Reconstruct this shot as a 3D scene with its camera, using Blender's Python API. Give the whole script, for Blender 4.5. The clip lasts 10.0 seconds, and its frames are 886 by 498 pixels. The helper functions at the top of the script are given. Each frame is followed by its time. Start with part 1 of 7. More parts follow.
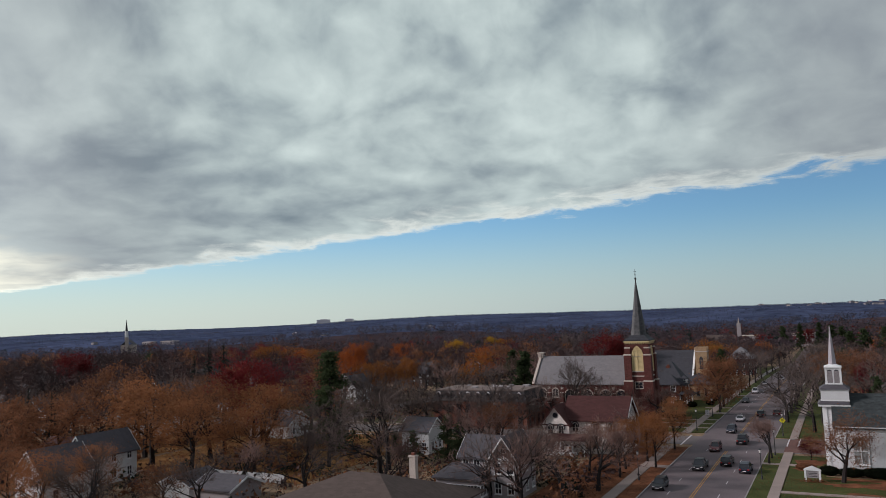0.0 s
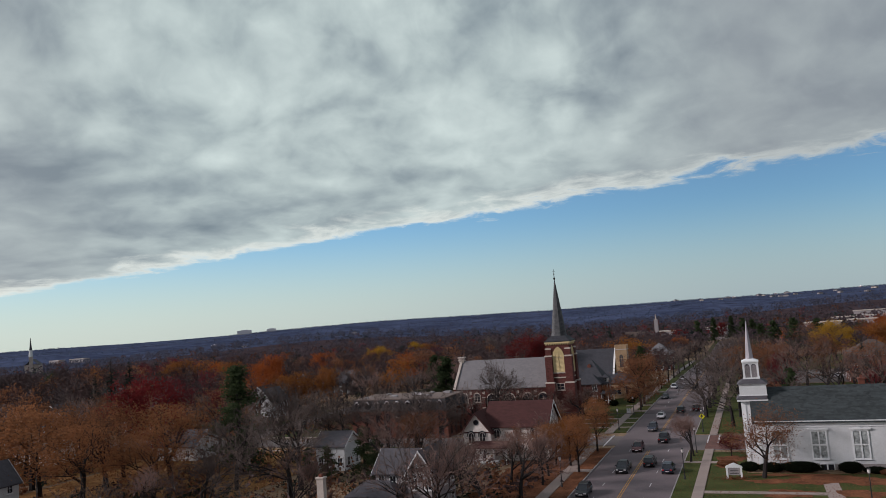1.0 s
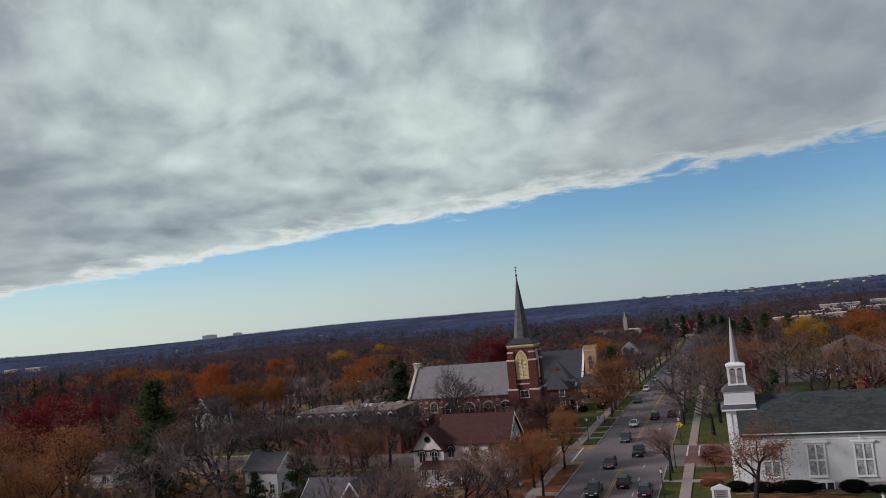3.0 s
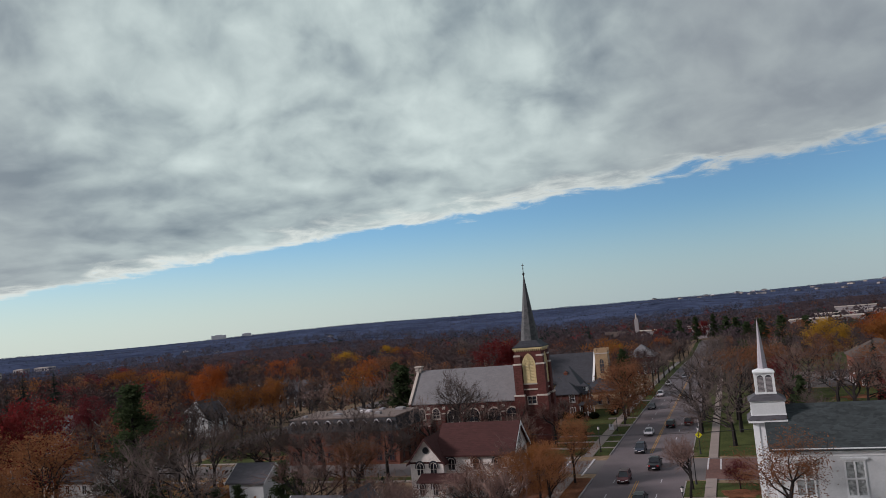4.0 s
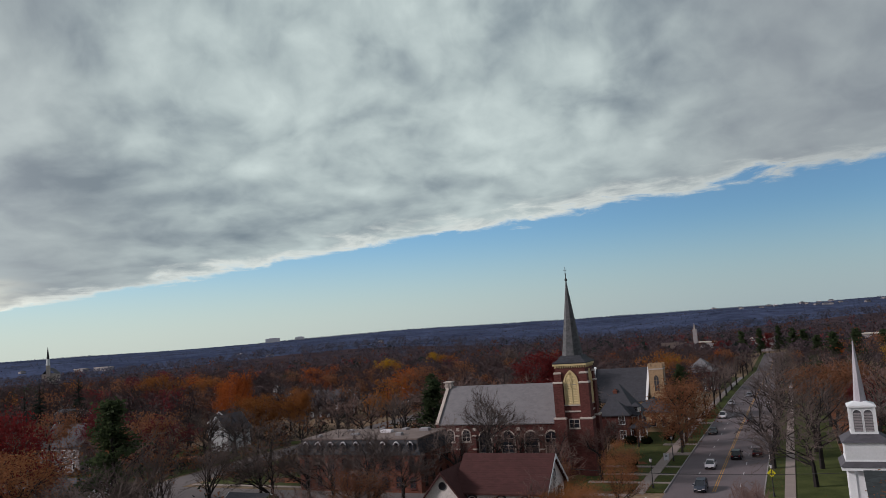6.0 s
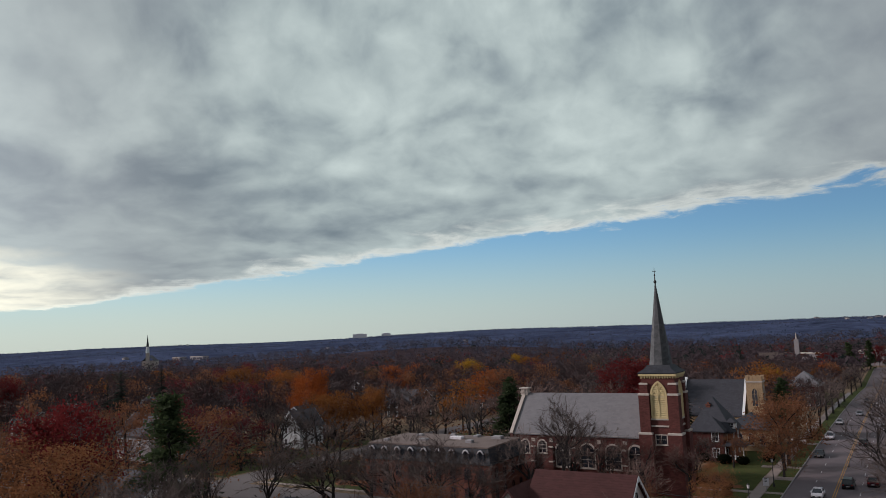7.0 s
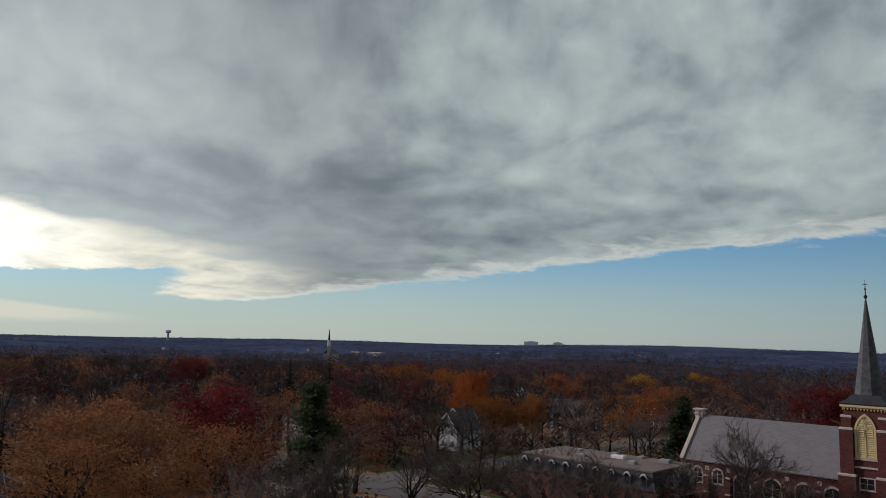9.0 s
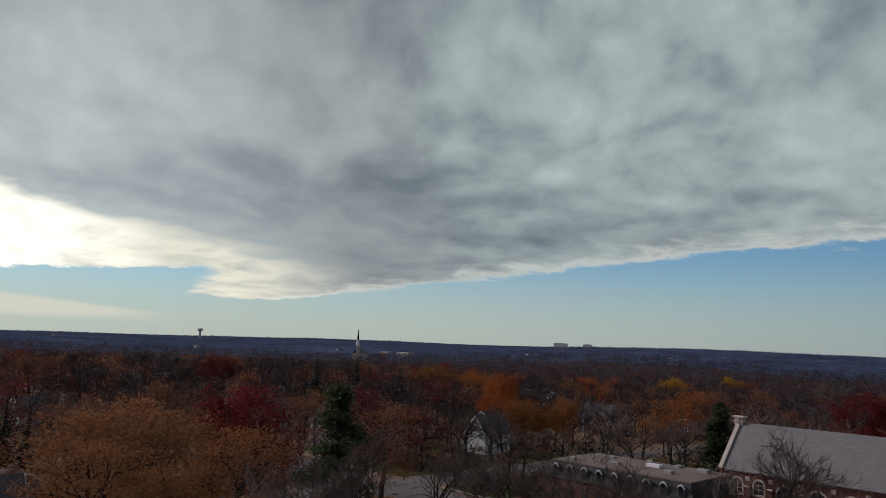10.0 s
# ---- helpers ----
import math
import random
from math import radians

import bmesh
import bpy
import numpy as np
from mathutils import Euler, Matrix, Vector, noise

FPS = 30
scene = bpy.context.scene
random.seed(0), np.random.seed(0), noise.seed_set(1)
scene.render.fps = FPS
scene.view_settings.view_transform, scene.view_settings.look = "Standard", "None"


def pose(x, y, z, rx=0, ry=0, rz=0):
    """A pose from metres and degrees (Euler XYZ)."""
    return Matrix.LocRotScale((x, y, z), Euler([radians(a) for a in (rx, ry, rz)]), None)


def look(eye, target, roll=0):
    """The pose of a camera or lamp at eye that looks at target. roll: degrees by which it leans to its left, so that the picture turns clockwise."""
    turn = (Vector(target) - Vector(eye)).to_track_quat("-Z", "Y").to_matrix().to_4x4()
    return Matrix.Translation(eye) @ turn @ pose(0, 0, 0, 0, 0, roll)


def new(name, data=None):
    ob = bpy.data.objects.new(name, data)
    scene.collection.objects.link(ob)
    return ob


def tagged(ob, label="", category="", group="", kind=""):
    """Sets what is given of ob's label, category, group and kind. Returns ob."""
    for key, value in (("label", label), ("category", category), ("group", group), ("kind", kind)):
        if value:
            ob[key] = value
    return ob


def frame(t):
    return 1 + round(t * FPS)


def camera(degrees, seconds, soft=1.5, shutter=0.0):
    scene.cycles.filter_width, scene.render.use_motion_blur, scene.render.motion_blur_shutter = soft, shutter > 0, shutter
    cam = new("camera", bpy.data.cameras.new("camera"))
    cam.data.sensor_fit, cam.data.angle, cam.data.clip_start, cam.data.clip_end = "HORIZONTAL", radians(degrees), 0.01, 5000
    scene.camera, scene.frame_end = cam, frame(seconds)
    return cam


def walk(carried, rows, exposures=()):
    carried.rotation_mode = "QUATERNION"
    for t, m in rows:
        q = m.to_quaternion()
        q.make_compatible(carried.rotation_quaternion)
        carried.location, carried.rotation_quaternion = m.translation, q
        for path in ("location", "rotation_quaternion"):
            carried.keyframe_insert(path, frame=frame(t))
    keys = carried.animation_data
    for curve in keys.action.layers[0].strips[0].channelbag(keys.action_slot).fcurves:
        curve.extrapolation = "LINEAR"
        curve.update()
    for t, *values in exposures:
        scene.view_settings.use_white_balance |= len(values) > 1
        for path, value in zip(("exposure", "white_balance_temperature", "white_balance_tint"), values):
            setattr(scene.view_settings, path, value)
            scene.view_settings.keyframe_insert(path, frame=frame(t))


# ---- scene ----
from mathutils import kdtree

# path: seconds, eye, heading to the left of the road, upward tilt, lean (degrees)
PATH = [
    (0, 21.23, -20.21, 27.49, 27.78, 5.05, -2.33),
    (0.5, 20.92, -17.15, 27.41, 26.27, 5.30, -3.00),
    (1, 20.18, -13.55, 27.60, 21.90, 5.08, -4.33),
    (1.5, 19.45, -9.51, 27.89, 20.11, 4.89, -5.03),
    (2, 18.86, -5.39, 27.80, 18.97, 4.81, -5.40),
    (2.5, 18.44, -1.05, 27.78, 18.75, 4.85, -5.58),
    (3, 17.60, 3.69, 27.57, 19.55, 4.93, -5.30),
    (4.5, 14.79, 17.61, 27.36, 20.32, 5.11, -5.11),
    (5, 14.00, 21.93, 27.73, 19.93, 5.21, -5.18),
    (5.5, 13.76, 26.29, 27.78, 19.30, 5.36, -5.50),
    (6, 13.49, 30.83, 27.73, 24.38, 5.87, -4.25),
    (6.2, 13.31, 32.58, 27.73, 26.64, 6.00, -3.52),
    (7.3, 11.06, 41.09, 27.86, 31.67, 6.29, -2.35),
    (7.5, 10.99, 41.89, 27.83, 32.07, 6.33, -2.24),
    (8, 10.05, 43.92, 27.40, 35.55, 6.61, -1.23),
    (8.5, 9.21, 45.74, 27.05, 41.44, 6.83, 0.57),
    (9, 8.46, 47.35, 26.94, 44.55, 6.93, 1.39),
    (9.5, 7.31, 48.58, 27.04, 45.50, 6.93, 1.62),
    (10, 5.99, 49.86, 27.15, 46.81, 6.91, 1.97),
]


def flight(x, y, z, heading, tilt, lean):
    h, p = radians(heading), radians(tilt)
    ahead = Vector((-math.sin(h) * math.cos(p), math.cos(h) * math.cos(p), math.sin(p)))
    eye = Vector((x, y, z))
    return look(eye, eye + 10 * ahead, lean)


cam = camera(61.2, 10.0, soft=0.55)
walk(cam, [(t, flight(*row)) for t, *row in PATH], exposures=[(0.0, 0.0), (5.5, 0.0), (6.2, -0.12), (7.5, -0.16), (8.5, -0.40), (10.0, -0.50)])

# ------------------------------------------------------------------ sky and sun
SUN_AZ, SUN_EL = 114.0, 24.0          # degrees left of the road, above the horizon


def build_world():
    w = bpy.data.worlds.new("sky")
    scene.world = w
    w.use_nodes = True
    nt = w.node_tree
    nt.nodes.clear()
    N, L = nt.nodes.new, nt.links.new

    def math_node(op, a, b=None, c=None, clamp=False):
        n = N("ShaderNodeMath")
        n.operation, n.use_clamp = op, clamp
        for i, v in enumerate((a, b, c)):
            if v is None:
                continue
            if isinstance(v, (int, float)):
                n.inputs[i].default_value = v
            else:
                L(v, n.inputs[i])
        return n.outputs[0]

    def ramp(fac, stops):
        n = N("ShaderNodeValToRGB")
        els = n.color_ramp.elements
        while len(els) < len(stops):
            els.new(0.5)
        for e, (p, c) in zip(els, stops):
            e.position, e.color = p, (*c, 1)
        L(fac, n.inputs[0])
        return n.outputs[0]

    def step(lo, hi, v):
        n = N("ShaderNodeMapRange")
        n.interpolation_type = "SMOOTHSTEP"
        n.inputs[1].default_value, n.inputs[2].default_value = lo, hi
        L(v, n.inputs[0])
        return n.outputs[0]

    def mix(fac, a, b, mode="MIX"):
        n = N("ShaderNodeMix")
        n.data_type, n.blend_type = "RGBA", mode
        if isinstance(fac, (int, float)):
            n.inputs[0].default_value = fac
        else:
            L(fac, n.inputs[0])
        for s, v in ((6, a), (7, b)):
            if isinstance(v, tuple):
                n.inputs[s].default_value = (*v, 1)
            else:
                L(v, n.inputs[s])
        return n.outputs[2]

    co = N("ShaderNodeTexCoord").outputs["Generated"]
    sep = N("ShaderNodeSeparateXYZ")
    L(co, sep.inputs[0])
    x, y, z = sep.outputs
    zz = math_node("MAXIMUM", z, 0.03)
    X, Y = math_node("DIVIDE", x, zz), math_node("DIVIDE", y, zz)     # place on the cloud deck
    deck = N("ShaderNodeCombineXYZ")
    L(X, deck.inputs[0]), L(Y, deck.inputs[1])

    def noise_tex(vec, scale, detail, rough, distortion=0.0, stretch=None, turn=0.0):
        m = N("ShaderNodeMapping")
        m.inputs["Scale"].default_value = stretch or (1, 1, 1)
        m.inputs["Rotation"].default_value = (0, 0, radians(turn))
        L(vec, m.inputs[0])
        n = N("ShaderNodeTexNoise")
        for k, v in (("Scale", scale), ("Detail", detail), ("Roughness", rough), ("Distortion", distortion)):
            n.inputs[k].default_value = v
        L(m.outputs[0], n.inputs[0])
        return n.outputs[0]

    az = math_node("ARCTAN2", math_node("MULTIPLY", x, -1.0), y)
    sheet = N("ShaderNodeCombineXYZ")            # bearing, and height drawn out towards the horizon
    L(az, sheet.inputs[0]), L(math_node("MULTIPLY", math_node("LOGARITHM", zz, math.e), 0.46), sheet.inputs[1])
    sheet = sheet.outputs[0]

    def off(v, k):
        return math_node("MULTIPLY", math_node("SUBTRACT", v, 0.5), k)

    ragged = noise_tex(deck.outputs[0], 0.9, 6, 0.6, 0.5)
    fine = noise_tex(co, 30.0, 6, 0.62, 0.5, (1, 1, 4.0))
    wisps = noise_tex(co, 11.0, 6, 0.6, 0.8, (1, 1, 4.5))
    # edge of the deck: a straight front, ragged by noise
    front = math_node("SUBTRACT", math_node("MULTIPLY_ADD", X, -0.26, 6.55), Y)
    front = math_node("ADD", front, off(ragged, 1.0))
    front = math_node("ADD", front, math_node("ADD", off(fine, 0.9), off(wisps, 2.3)))
    cover = step(-0.18, 0.42, front)
    # clear bay in the deck under the low sun, and the level floor of the deck beside it
    low_z = math_node("ADD", z, math_node("ADD", off(fine, 0.014), off(wisps, 0.014)))
    roof = math_node("MULTIPLY_ADD", math_node("ADD", az, -1.135), -0.075, 0.083)
    tip = math_node("MULTIPLY_ADD", math_node("ABSOLUTE", math_node("SUBTRACT", low_z, 0.0735)), 0.95, 1.106)
    bay = math_node("MULTIPLY", step(0.002, -0.002, math_node("SUBTRACT", low_z, roof)), step(-0.008, 0.02, math_node("SUBTRACT", math_node("ADD", az, off(fine, 0.05)), tip)))
    cover = math_node("MULTIPLY", cover, math_node("SUBTRACT", 1.0, bay), clamp=True)
    cover = math_node("MULTIPLY", cover, step(0.043, 0.049, low_z))

    # folds of the deck: billows, and soft streaks that hang from them
    warp = N("ShaderNodeTexNoise")
    warp.inputs["Scale"].default_value, warp.inputs["Detail"].default_value = 5.0, 3.0
    L(sheet, warp.inputs[0])
    bent = N("ShaderNodeVectorMath")
    bent.operation = "MULTIPLY_ADD"
    L(warp.outputs["Color"], bent.inputs[0])
    bent.inputs[1].default_value = (0.06, 0.05, 0.0)
    L(sheet, bent.inputs[2])
    bent = bent.outputs[0]
    big = noise_tex(bent, 3.6, 3, 0.5, 0.0, (1.0, 1.0, 1.0))
    mid = noise_tex(bent, 9.5, 5, 0.47, 0.2, (1.0, 1.0, 1.0), 20)
    streak = noise_tex(bent, 20.0, 4, 0.5, 0.35, (1.1, 0.75, 1), -15)
    body = math_node("ADD", math_node("MULTIPLY", big, 0.36), math_node("MULTIPLY", mid, 0.44))
    body = math_node("ADD", body, math_node("MULTIPLY", streak, 0.20))
    # thick and thin parts of the deck: bearing, height, half widths (degrees), how much thinner
    for ca, ce, wa, we, amp in ((53, 11.3, 13, 3.2, -0.085), (40, 10.5, 9, 2.6, -0.035), (22, 10.8, 9, 2.0, -0.04), (33, 19.5, 6, 5.0, 0.045), (14, 15.5, 6, 3.2, 0.07), (58, 15.6, 6, 2.2, 0.10), (47, 19.0, 5, 2.4, -0.02), (70, 18.0, 9, 6.0, 0.085), (5, 20.0, 8, 6.0, -0.06)):
        ua = math_node("POWER", math_node("MULTIPLY", math_node("ADD", math_node("ADD", az, off(mid, 0.3)), -radians(ca)), 1 / radians(wa)), 2.0)
        ue = math_node("POWER", math_node("MULTIPLY", math_node("ADD", math_node("ADD", z, off(mid, 0.07)), -math.sin(radians(ce))), 1 / radians(we)), 2.0)
        body = math_node("ADD", body, math_node("MULTIPLY", math_node("EXPONENT", math_node("MULTIPLY", math_node("ADD", ua, ue), -1.0)), amp))
    grey = ramp(body, [(0.33, (0.205, 0.26, 0.30)), (0.42, (0.315, 0.38, 0.41)), (0.51, (0.45, 0.53, 0.54)), (0.66, (0.65, 0.745, 0.735))])
    # thin, bright rim along the front, fading to the east
    rim = math_node("MULTIPLY", step(1.15, 0.15, math_node("ADD", front, off(mid, 2.2))), step(-0.25, 0.42, az))
    rim = math_node("MULTIPLY_ADD", rim, 0.55, math_node("MULTIPLY", step(1.0, 0.1, front), 0.3))
    # the deck is thicker, and darker, away to the east
    side = N("ShaderNodeVectorMath")
    side.operation = "DOT_PRODUCT"
    L(co, side.inputs[0])
    side.inputs[1].default_value = (-0.45, 0.84, 0.3)
    grey = mix(math_node("MULTIPLY", step(0.985, 0.87, side.outputs["Value"]), 0.6), grey, (0.265, 0.285, 0.32))
    cloud = mix(rim, grey, (0.80, 0.84, 0.80))
    # low sun behind the deck: its thin lower wedge is lit through
    sa, se = radians(84.0), radians(6.0)
    sv = (-math.sin(sa) * math.cos(se), math.cos(sa) * math.cos(se), math.sin(se))
    dot = N("ShaderNodeVectorMath")
    dot.operation = "DOT_PRODUCT"
    L(co, dot.inputs[0])
    dot.inputs[1].default_value = sv
    d = dot.outputs["Value"]
    cloud = mix(step(0.82, 1.0, d), cloud, (1.75, 1.75, 1.68), "MULTIPLY")
    u = math_node("ADD", math_node("MULTIPLY", x, -1.0), -0.80)
    wedge = math_node("MULTIPLY_ADD", u, 0.25, math_node("MULTIPLY_ADD", math_node("MULTIPLY", u, u), 1.2, 0.082))
    gap = math_node("SUBTRACT", math_node("ADD", z, math_node("ADD", off(mid, 0.075), off(streak, 0.03))), wedge)
    lit = math_node("MULTIPLY", step(0.016, -0.016, gap), step(0.77, 0.90, math_node("MULTIPLY", x, -1.0)))
    lit = math_node("MULTIPLY", lit, math_node("MULTIPLY_ADD", streak, 1.5, 0.05), clamp=True)
    cloud = mix(math_node("MULTIPLY", lit, 0.95), cloud, (1.22, 1.18, 0.98))
    core = math_node("MULTIPLY", lit, step(0.955, 0.992, math_node("ADD", d, off(mid, 0.05))))
    cloud = mix(math_node("MULTIPLY", core, 0.9), cloud, (1.9, 1.85, 1.65))

    sky = N("ShaderNodeTexSky")
    sky.sky_type, sky.sun_disc = "NISHITA", False
    sky.sun_elevation, sky.sun_rotation = radians(SUN_EL + 10), radians(360 - SUN_AZ)
    sky.air_density, sky.dust_density, sky.ozone_density = 1.0, 0.25, 3.0
    bg_sky, bg_cloud = N("ShaderNodeBackground"), N("ShaderNodeBackground")
    air = mix(1.0, sky.outputs[0], (0.68, 0.91, 1.07), "MULTIPLY")
    toward = N("ShaderNodeVectorMath")
    toward.operation = "DOT_PRODUCT"
    L(co, toward.inputs[0])
    toward.inputs[1].default_value = sv
    lift = math_node("MULTIPLY_ADD", step(0.0, 0.62, toward.outputs["Value"]), 0.42, 1.0)
    gain = N("ShaderNodeVectorMath")
    gain.operation = "SCALE"
    L(air, gain.inputs[0]), L(lift, gain.inputs["Scale"])
    air = gain.outputs[0]
    haze = mix(step(0.0, 1.0, toward.outputs["Value"]), (4.6, 5.6, 6.3), (8.1, 8.7, 8.1))
    air = mix(math_node("MULTIPLY", step(0.13, 0.0, z), 0.72), air, haze)
    # thin low bank of cloud under the glow
    bank = math_node("ADD", z, off(fine, 0.006))
    bank = math_node("MULTIPLY", step(0.008, 0.019, bank), step(0.004, -0.002, math_node("SUBTRACT", bank, math_node("MULTIPLY_ADD", math_node("ADD", az, -1.16), 0.085, 0.020))))
    bank = math_node("MULTIPLY", bank, step(1.14, 1.26, az))
    air = mix(math_node("MULTIPLY", bank, 0.8), air, (11.5, 11.3, 9.6))
    L(air, bg_sky.inputs[0])
    bg_sky.inputs[1].default_value = 0.082
    L(cloud, bg_cloud.inputs[0])
    bg_cloud.inputs[1].default_value = 1.0
    ms, out = N("ShaderNodeMixShader"), N("ShaderNodeOutputWorld")
    L(cover, ms.inputs[0]), L(bg_sky.outputs[0], ms.inputs[1]), L(bg_cloud.outputs[0], ms.inputs[2])
    L(ms.outputs[0], out.inputs[0])


build_world()
sun = new("sun", bpy.data.lights.new("sun", "SUN"))
sun.data.energy, sun.data.angle, sun.data.color = 3.5, radians(8), (1.0, 0.925, 0.90)
_a, _e = radians(SUN_AZ), radians(24.0)
sun.matrix_world = look((-400 * math.sin(_a), 400 * math.cos(_a), 400 * math.tan(_e)), (0, 0, 0))

# ------------------------------------------------------------------ materials


def mat(name, color, rough=0.8, var=0.25, fine=6.0, coarse=0.5, bump=0.3, metallic=0.0, spec=0.3, rand=0.0, island=0.0, tint=None, cells=None):
    """A surface with variation at two scales, bump, and a shift of brightness from object to object or island to island."""
    m = bpy.data.materials.new(name)
    m.use_nodes = True
    nt = m.node_tree
    N, L = nt.nodes.new, nt.links.new
    b = nt.nodes["Principled BSDF"]
    tone = (0.90, 0.83, 0.92)
    color = tuple(v * k for v, k in zip(color, tone))
    tint = tuple(v * k for v, k in zip(tint, tone)) if tint else None
    b.inputs["Roughness"].default_value, b.inputs["Metallic"].default_value = rough, metallic
    b.inputs["Specular IOR Level"].default_value = spec
    co = N("ShaderNodeTexCoord").outputs["Object"]
    vals = []
    for s, dt in ((fine, 4.0), (coarse, 3.0)):
        n = N("ShaderNodeTexNoise")
        n.inputs["Scale"].default_value, n.inputs["Detail"].default_value = s, dt
        L(co, n.inputs[0])
        vals.append(n.outputs[0])
    add = N("ShaderNodeMath")
    add.operation = "ADD"
    L(vals[0], add.inputs[0]), L(vals[1], add.inputs[1])
    last = add.outputs[0]
    for on, src, out in ((rand, "ShaderNodeObjectInfo", "Random"), (island, "ShaderNodeNewGeometry", "Random Per Island")):
        if on:
            q = N("ShaderNodeMath")
            q.operation = "MULTIPLY_ADD"
            L(N(src).outputs[out], q.inputs[0])
            q.inputs[1].default_value = on
            L(last, q.inputs[2])
            last = q.outputs[0]
    if cells:                                     # pieces of a roof, each of its own tone
        mp, vo, sp, q = N("ShaderNodeMapping"), N("ShaderNodeTexVoronoi"), N("ShaderNodeSeparateColor"), N("ShaderNodeMath")
        mp.inputs["Scale"].default_value = cells
        vo.inputs["Scale"].default_value = 1.0
        L(co, mp.inputs[0]), L(mp.outputs[0], vo.inputs[0]), L(vo.outputs["Color"], sp.inputs[0])
        q.operation = "MULTIPLY_ADD"
        L(sp.outputs[0], q.inputs[0]), L(last, q.inputs[2])
        q.inputs[1].default_value = 0.9
        last = q.outputs[0]
    extra = rand + island + (0.9 if cells else 0.0)
    r = N("ShaderNodeMapRange")
    r.inputs[1].default_value, r.inputs[2].default_value = 0.55, 1.45 + extra
    L(last, r.inputs[0])
    c = N("ShaderNodeValToRGB")
    dark = tuple(v * (1 - var) for v in color)
    light = tuple(min(v * (1 + var), 0.95) for v in (tint or color))
    c.color_ramp.elements[0].color, c.color_ramp.elements[1].color = (*dark, 1), (*light, 1)
    L(r.outputs[0], c.inputs[0])
    L(c.outputs[0], b.inputs["Base Color"])
    if bump:
        bp = N("ShaderNodeBump")
        bp.inputs["Strength"].default_value, bp.inputs["Distance"].default_value = bump, 0.03
        L(vals[0], bp.inputs["Height"])
        L(bp.outputs[0], b.inputs["Normal"])
    return m


def leaf_mat(name, color, tint, var=0.38):
    m = mat(name, color, 0.75, var, 0.9, 0.25, 0.0, rand=0.6, island=0.3, tint=tint, spec=0.1)
    nt = m.node_tree
    b = nt.nodes["Principled BSDF"]
    t, ms = nt.nodes.new("ShaderNodeBsdfTranslucent"), nt.nodes.new("ShaderNodeMixShader")
    nt.links.new(b.inputs["Base Color"].links[0].from_socket, t.inputs[0])
    ms.inputs[0].default_value = 0.48
    nt.links.new(b.outputs[0], ms.inputs[1]), nt.links.new(t.outputs[0], ms.inputs[2])
    nt.links.new(ms.outputs[0], nt.nodes["Material Output"].inputs[0])
    return m


ASPHALT = mat("asphalt", (0.150, 0.128, 0.128), 0.9, 0.3, 8, 0.12, 0.3)
ASPHALT_OLD = mat("worn_asphalt", (0.150, 0.136, 0.126), 0.9, 0.2, 6, 0.15, 0.3)
CONCRETE = mat("concrete", (0.31, 0.265, 0.225), 0.9, 0.18, 5, 0.4, 0.3, rand=0.3)
KERB = mat("kerb_concrete", (0.30, 0.29, 0.27), 0.9, 0.2, 5, 0.6, 0.3)
GRASS = mat("lawn_grass", (0.034, 0.064, 0.015), 1.0, 0.6, 5, 0.22, 0.5, tint=(0.070, 0.082, 0.025), spec=0.1)
LITTER = mat("leaf_litter", (0.115, 0.046, 0.024), 1.0, 0.65, 4, 0.5, 0.6, tint=(0.18, 0.078, 0.038), spec=0.1)
LITTER_GOLD = mat("golden_leaf_litter", (0.20, 0.092, 0.032), 1.0, 0.6, 4, 0.3, 0.6, tint=(0.27, 0.15, 0.05), spec=0.1)
YELLOW = mat("yellow_paint", (0.50, 0.27, 0.05), 0.8, 0.3, 6, 1, 0.1)
WHITE_LINE = mat("white_road_paint", (0.55, 0.55, 0.53), 0.8, 0.3, 6, 1, 0.1)
BRICK = mat("red_brick", (0.100, 0.033, 0.027), 0.9, 0.45, 4, 0.3, 0.5, cells=(2.2, 2.2, 6.0))
BRICK2 = mat("orange_brick", (0.15, 0.056, 0.036), 0.9, 0.4, 4, 0.3, 0.5, cells=(2.2, 2.2, 6.0))
LIMESTONE = mat("pale_limestone", (0.46, 0.42, 0.35), 0.85, 0.2, 5, 0.6, 0.3)
CREAMSTONE = mat("cream_stone", (0.36, 0.26, 0.145), 0.9, 0.3, 2.5, 0.5, 0.5)
SLATE = mat("grey_slate_roof", (0.175, 0.176, 0.174), 0.75, 0.2, 3, 0.25, 0.5, island=0.5, cells=(1.6, 2.6, 2.6))
SLATE_DARK = mat("dark_slate", (0.034, 0.037, 0.043), 0.75, 0.45, 4, 0.5, 0.5, island=0.4, cells=(2.0, 3.0, 3.0))
SPIRE_SLATE = mat("spire_slate", (0.080, 0.086, 0.086), 0.75, 0.75, 3, 0.5, 0.5, island=0.9, cells=(2.2, 2.2, 2.4))
SHINGLE_GREEN = mat("grey_green_shingle", (0.037, 0.047, 0.047), 0.9, 0.7, 2.2, 0.5, 0.5, island=0.5, cells=(1.3, 3.0, 3.0))
SHINGLE_RED = mat("red_brown_shingle", (0.062, 0.023, 0.021), 0.9, 0.3, 6, 0.4, 0.5, island=0.4, cells=(1.5, 3.0, 3.0))
SHINGLE_GREY = mat("grey_shingle", (0.078, 0.078, 0.084), 0.9, 0.3, 6, 0.4, 0.5, island=0.4, cells=(1.5, 3.0, 3.0))
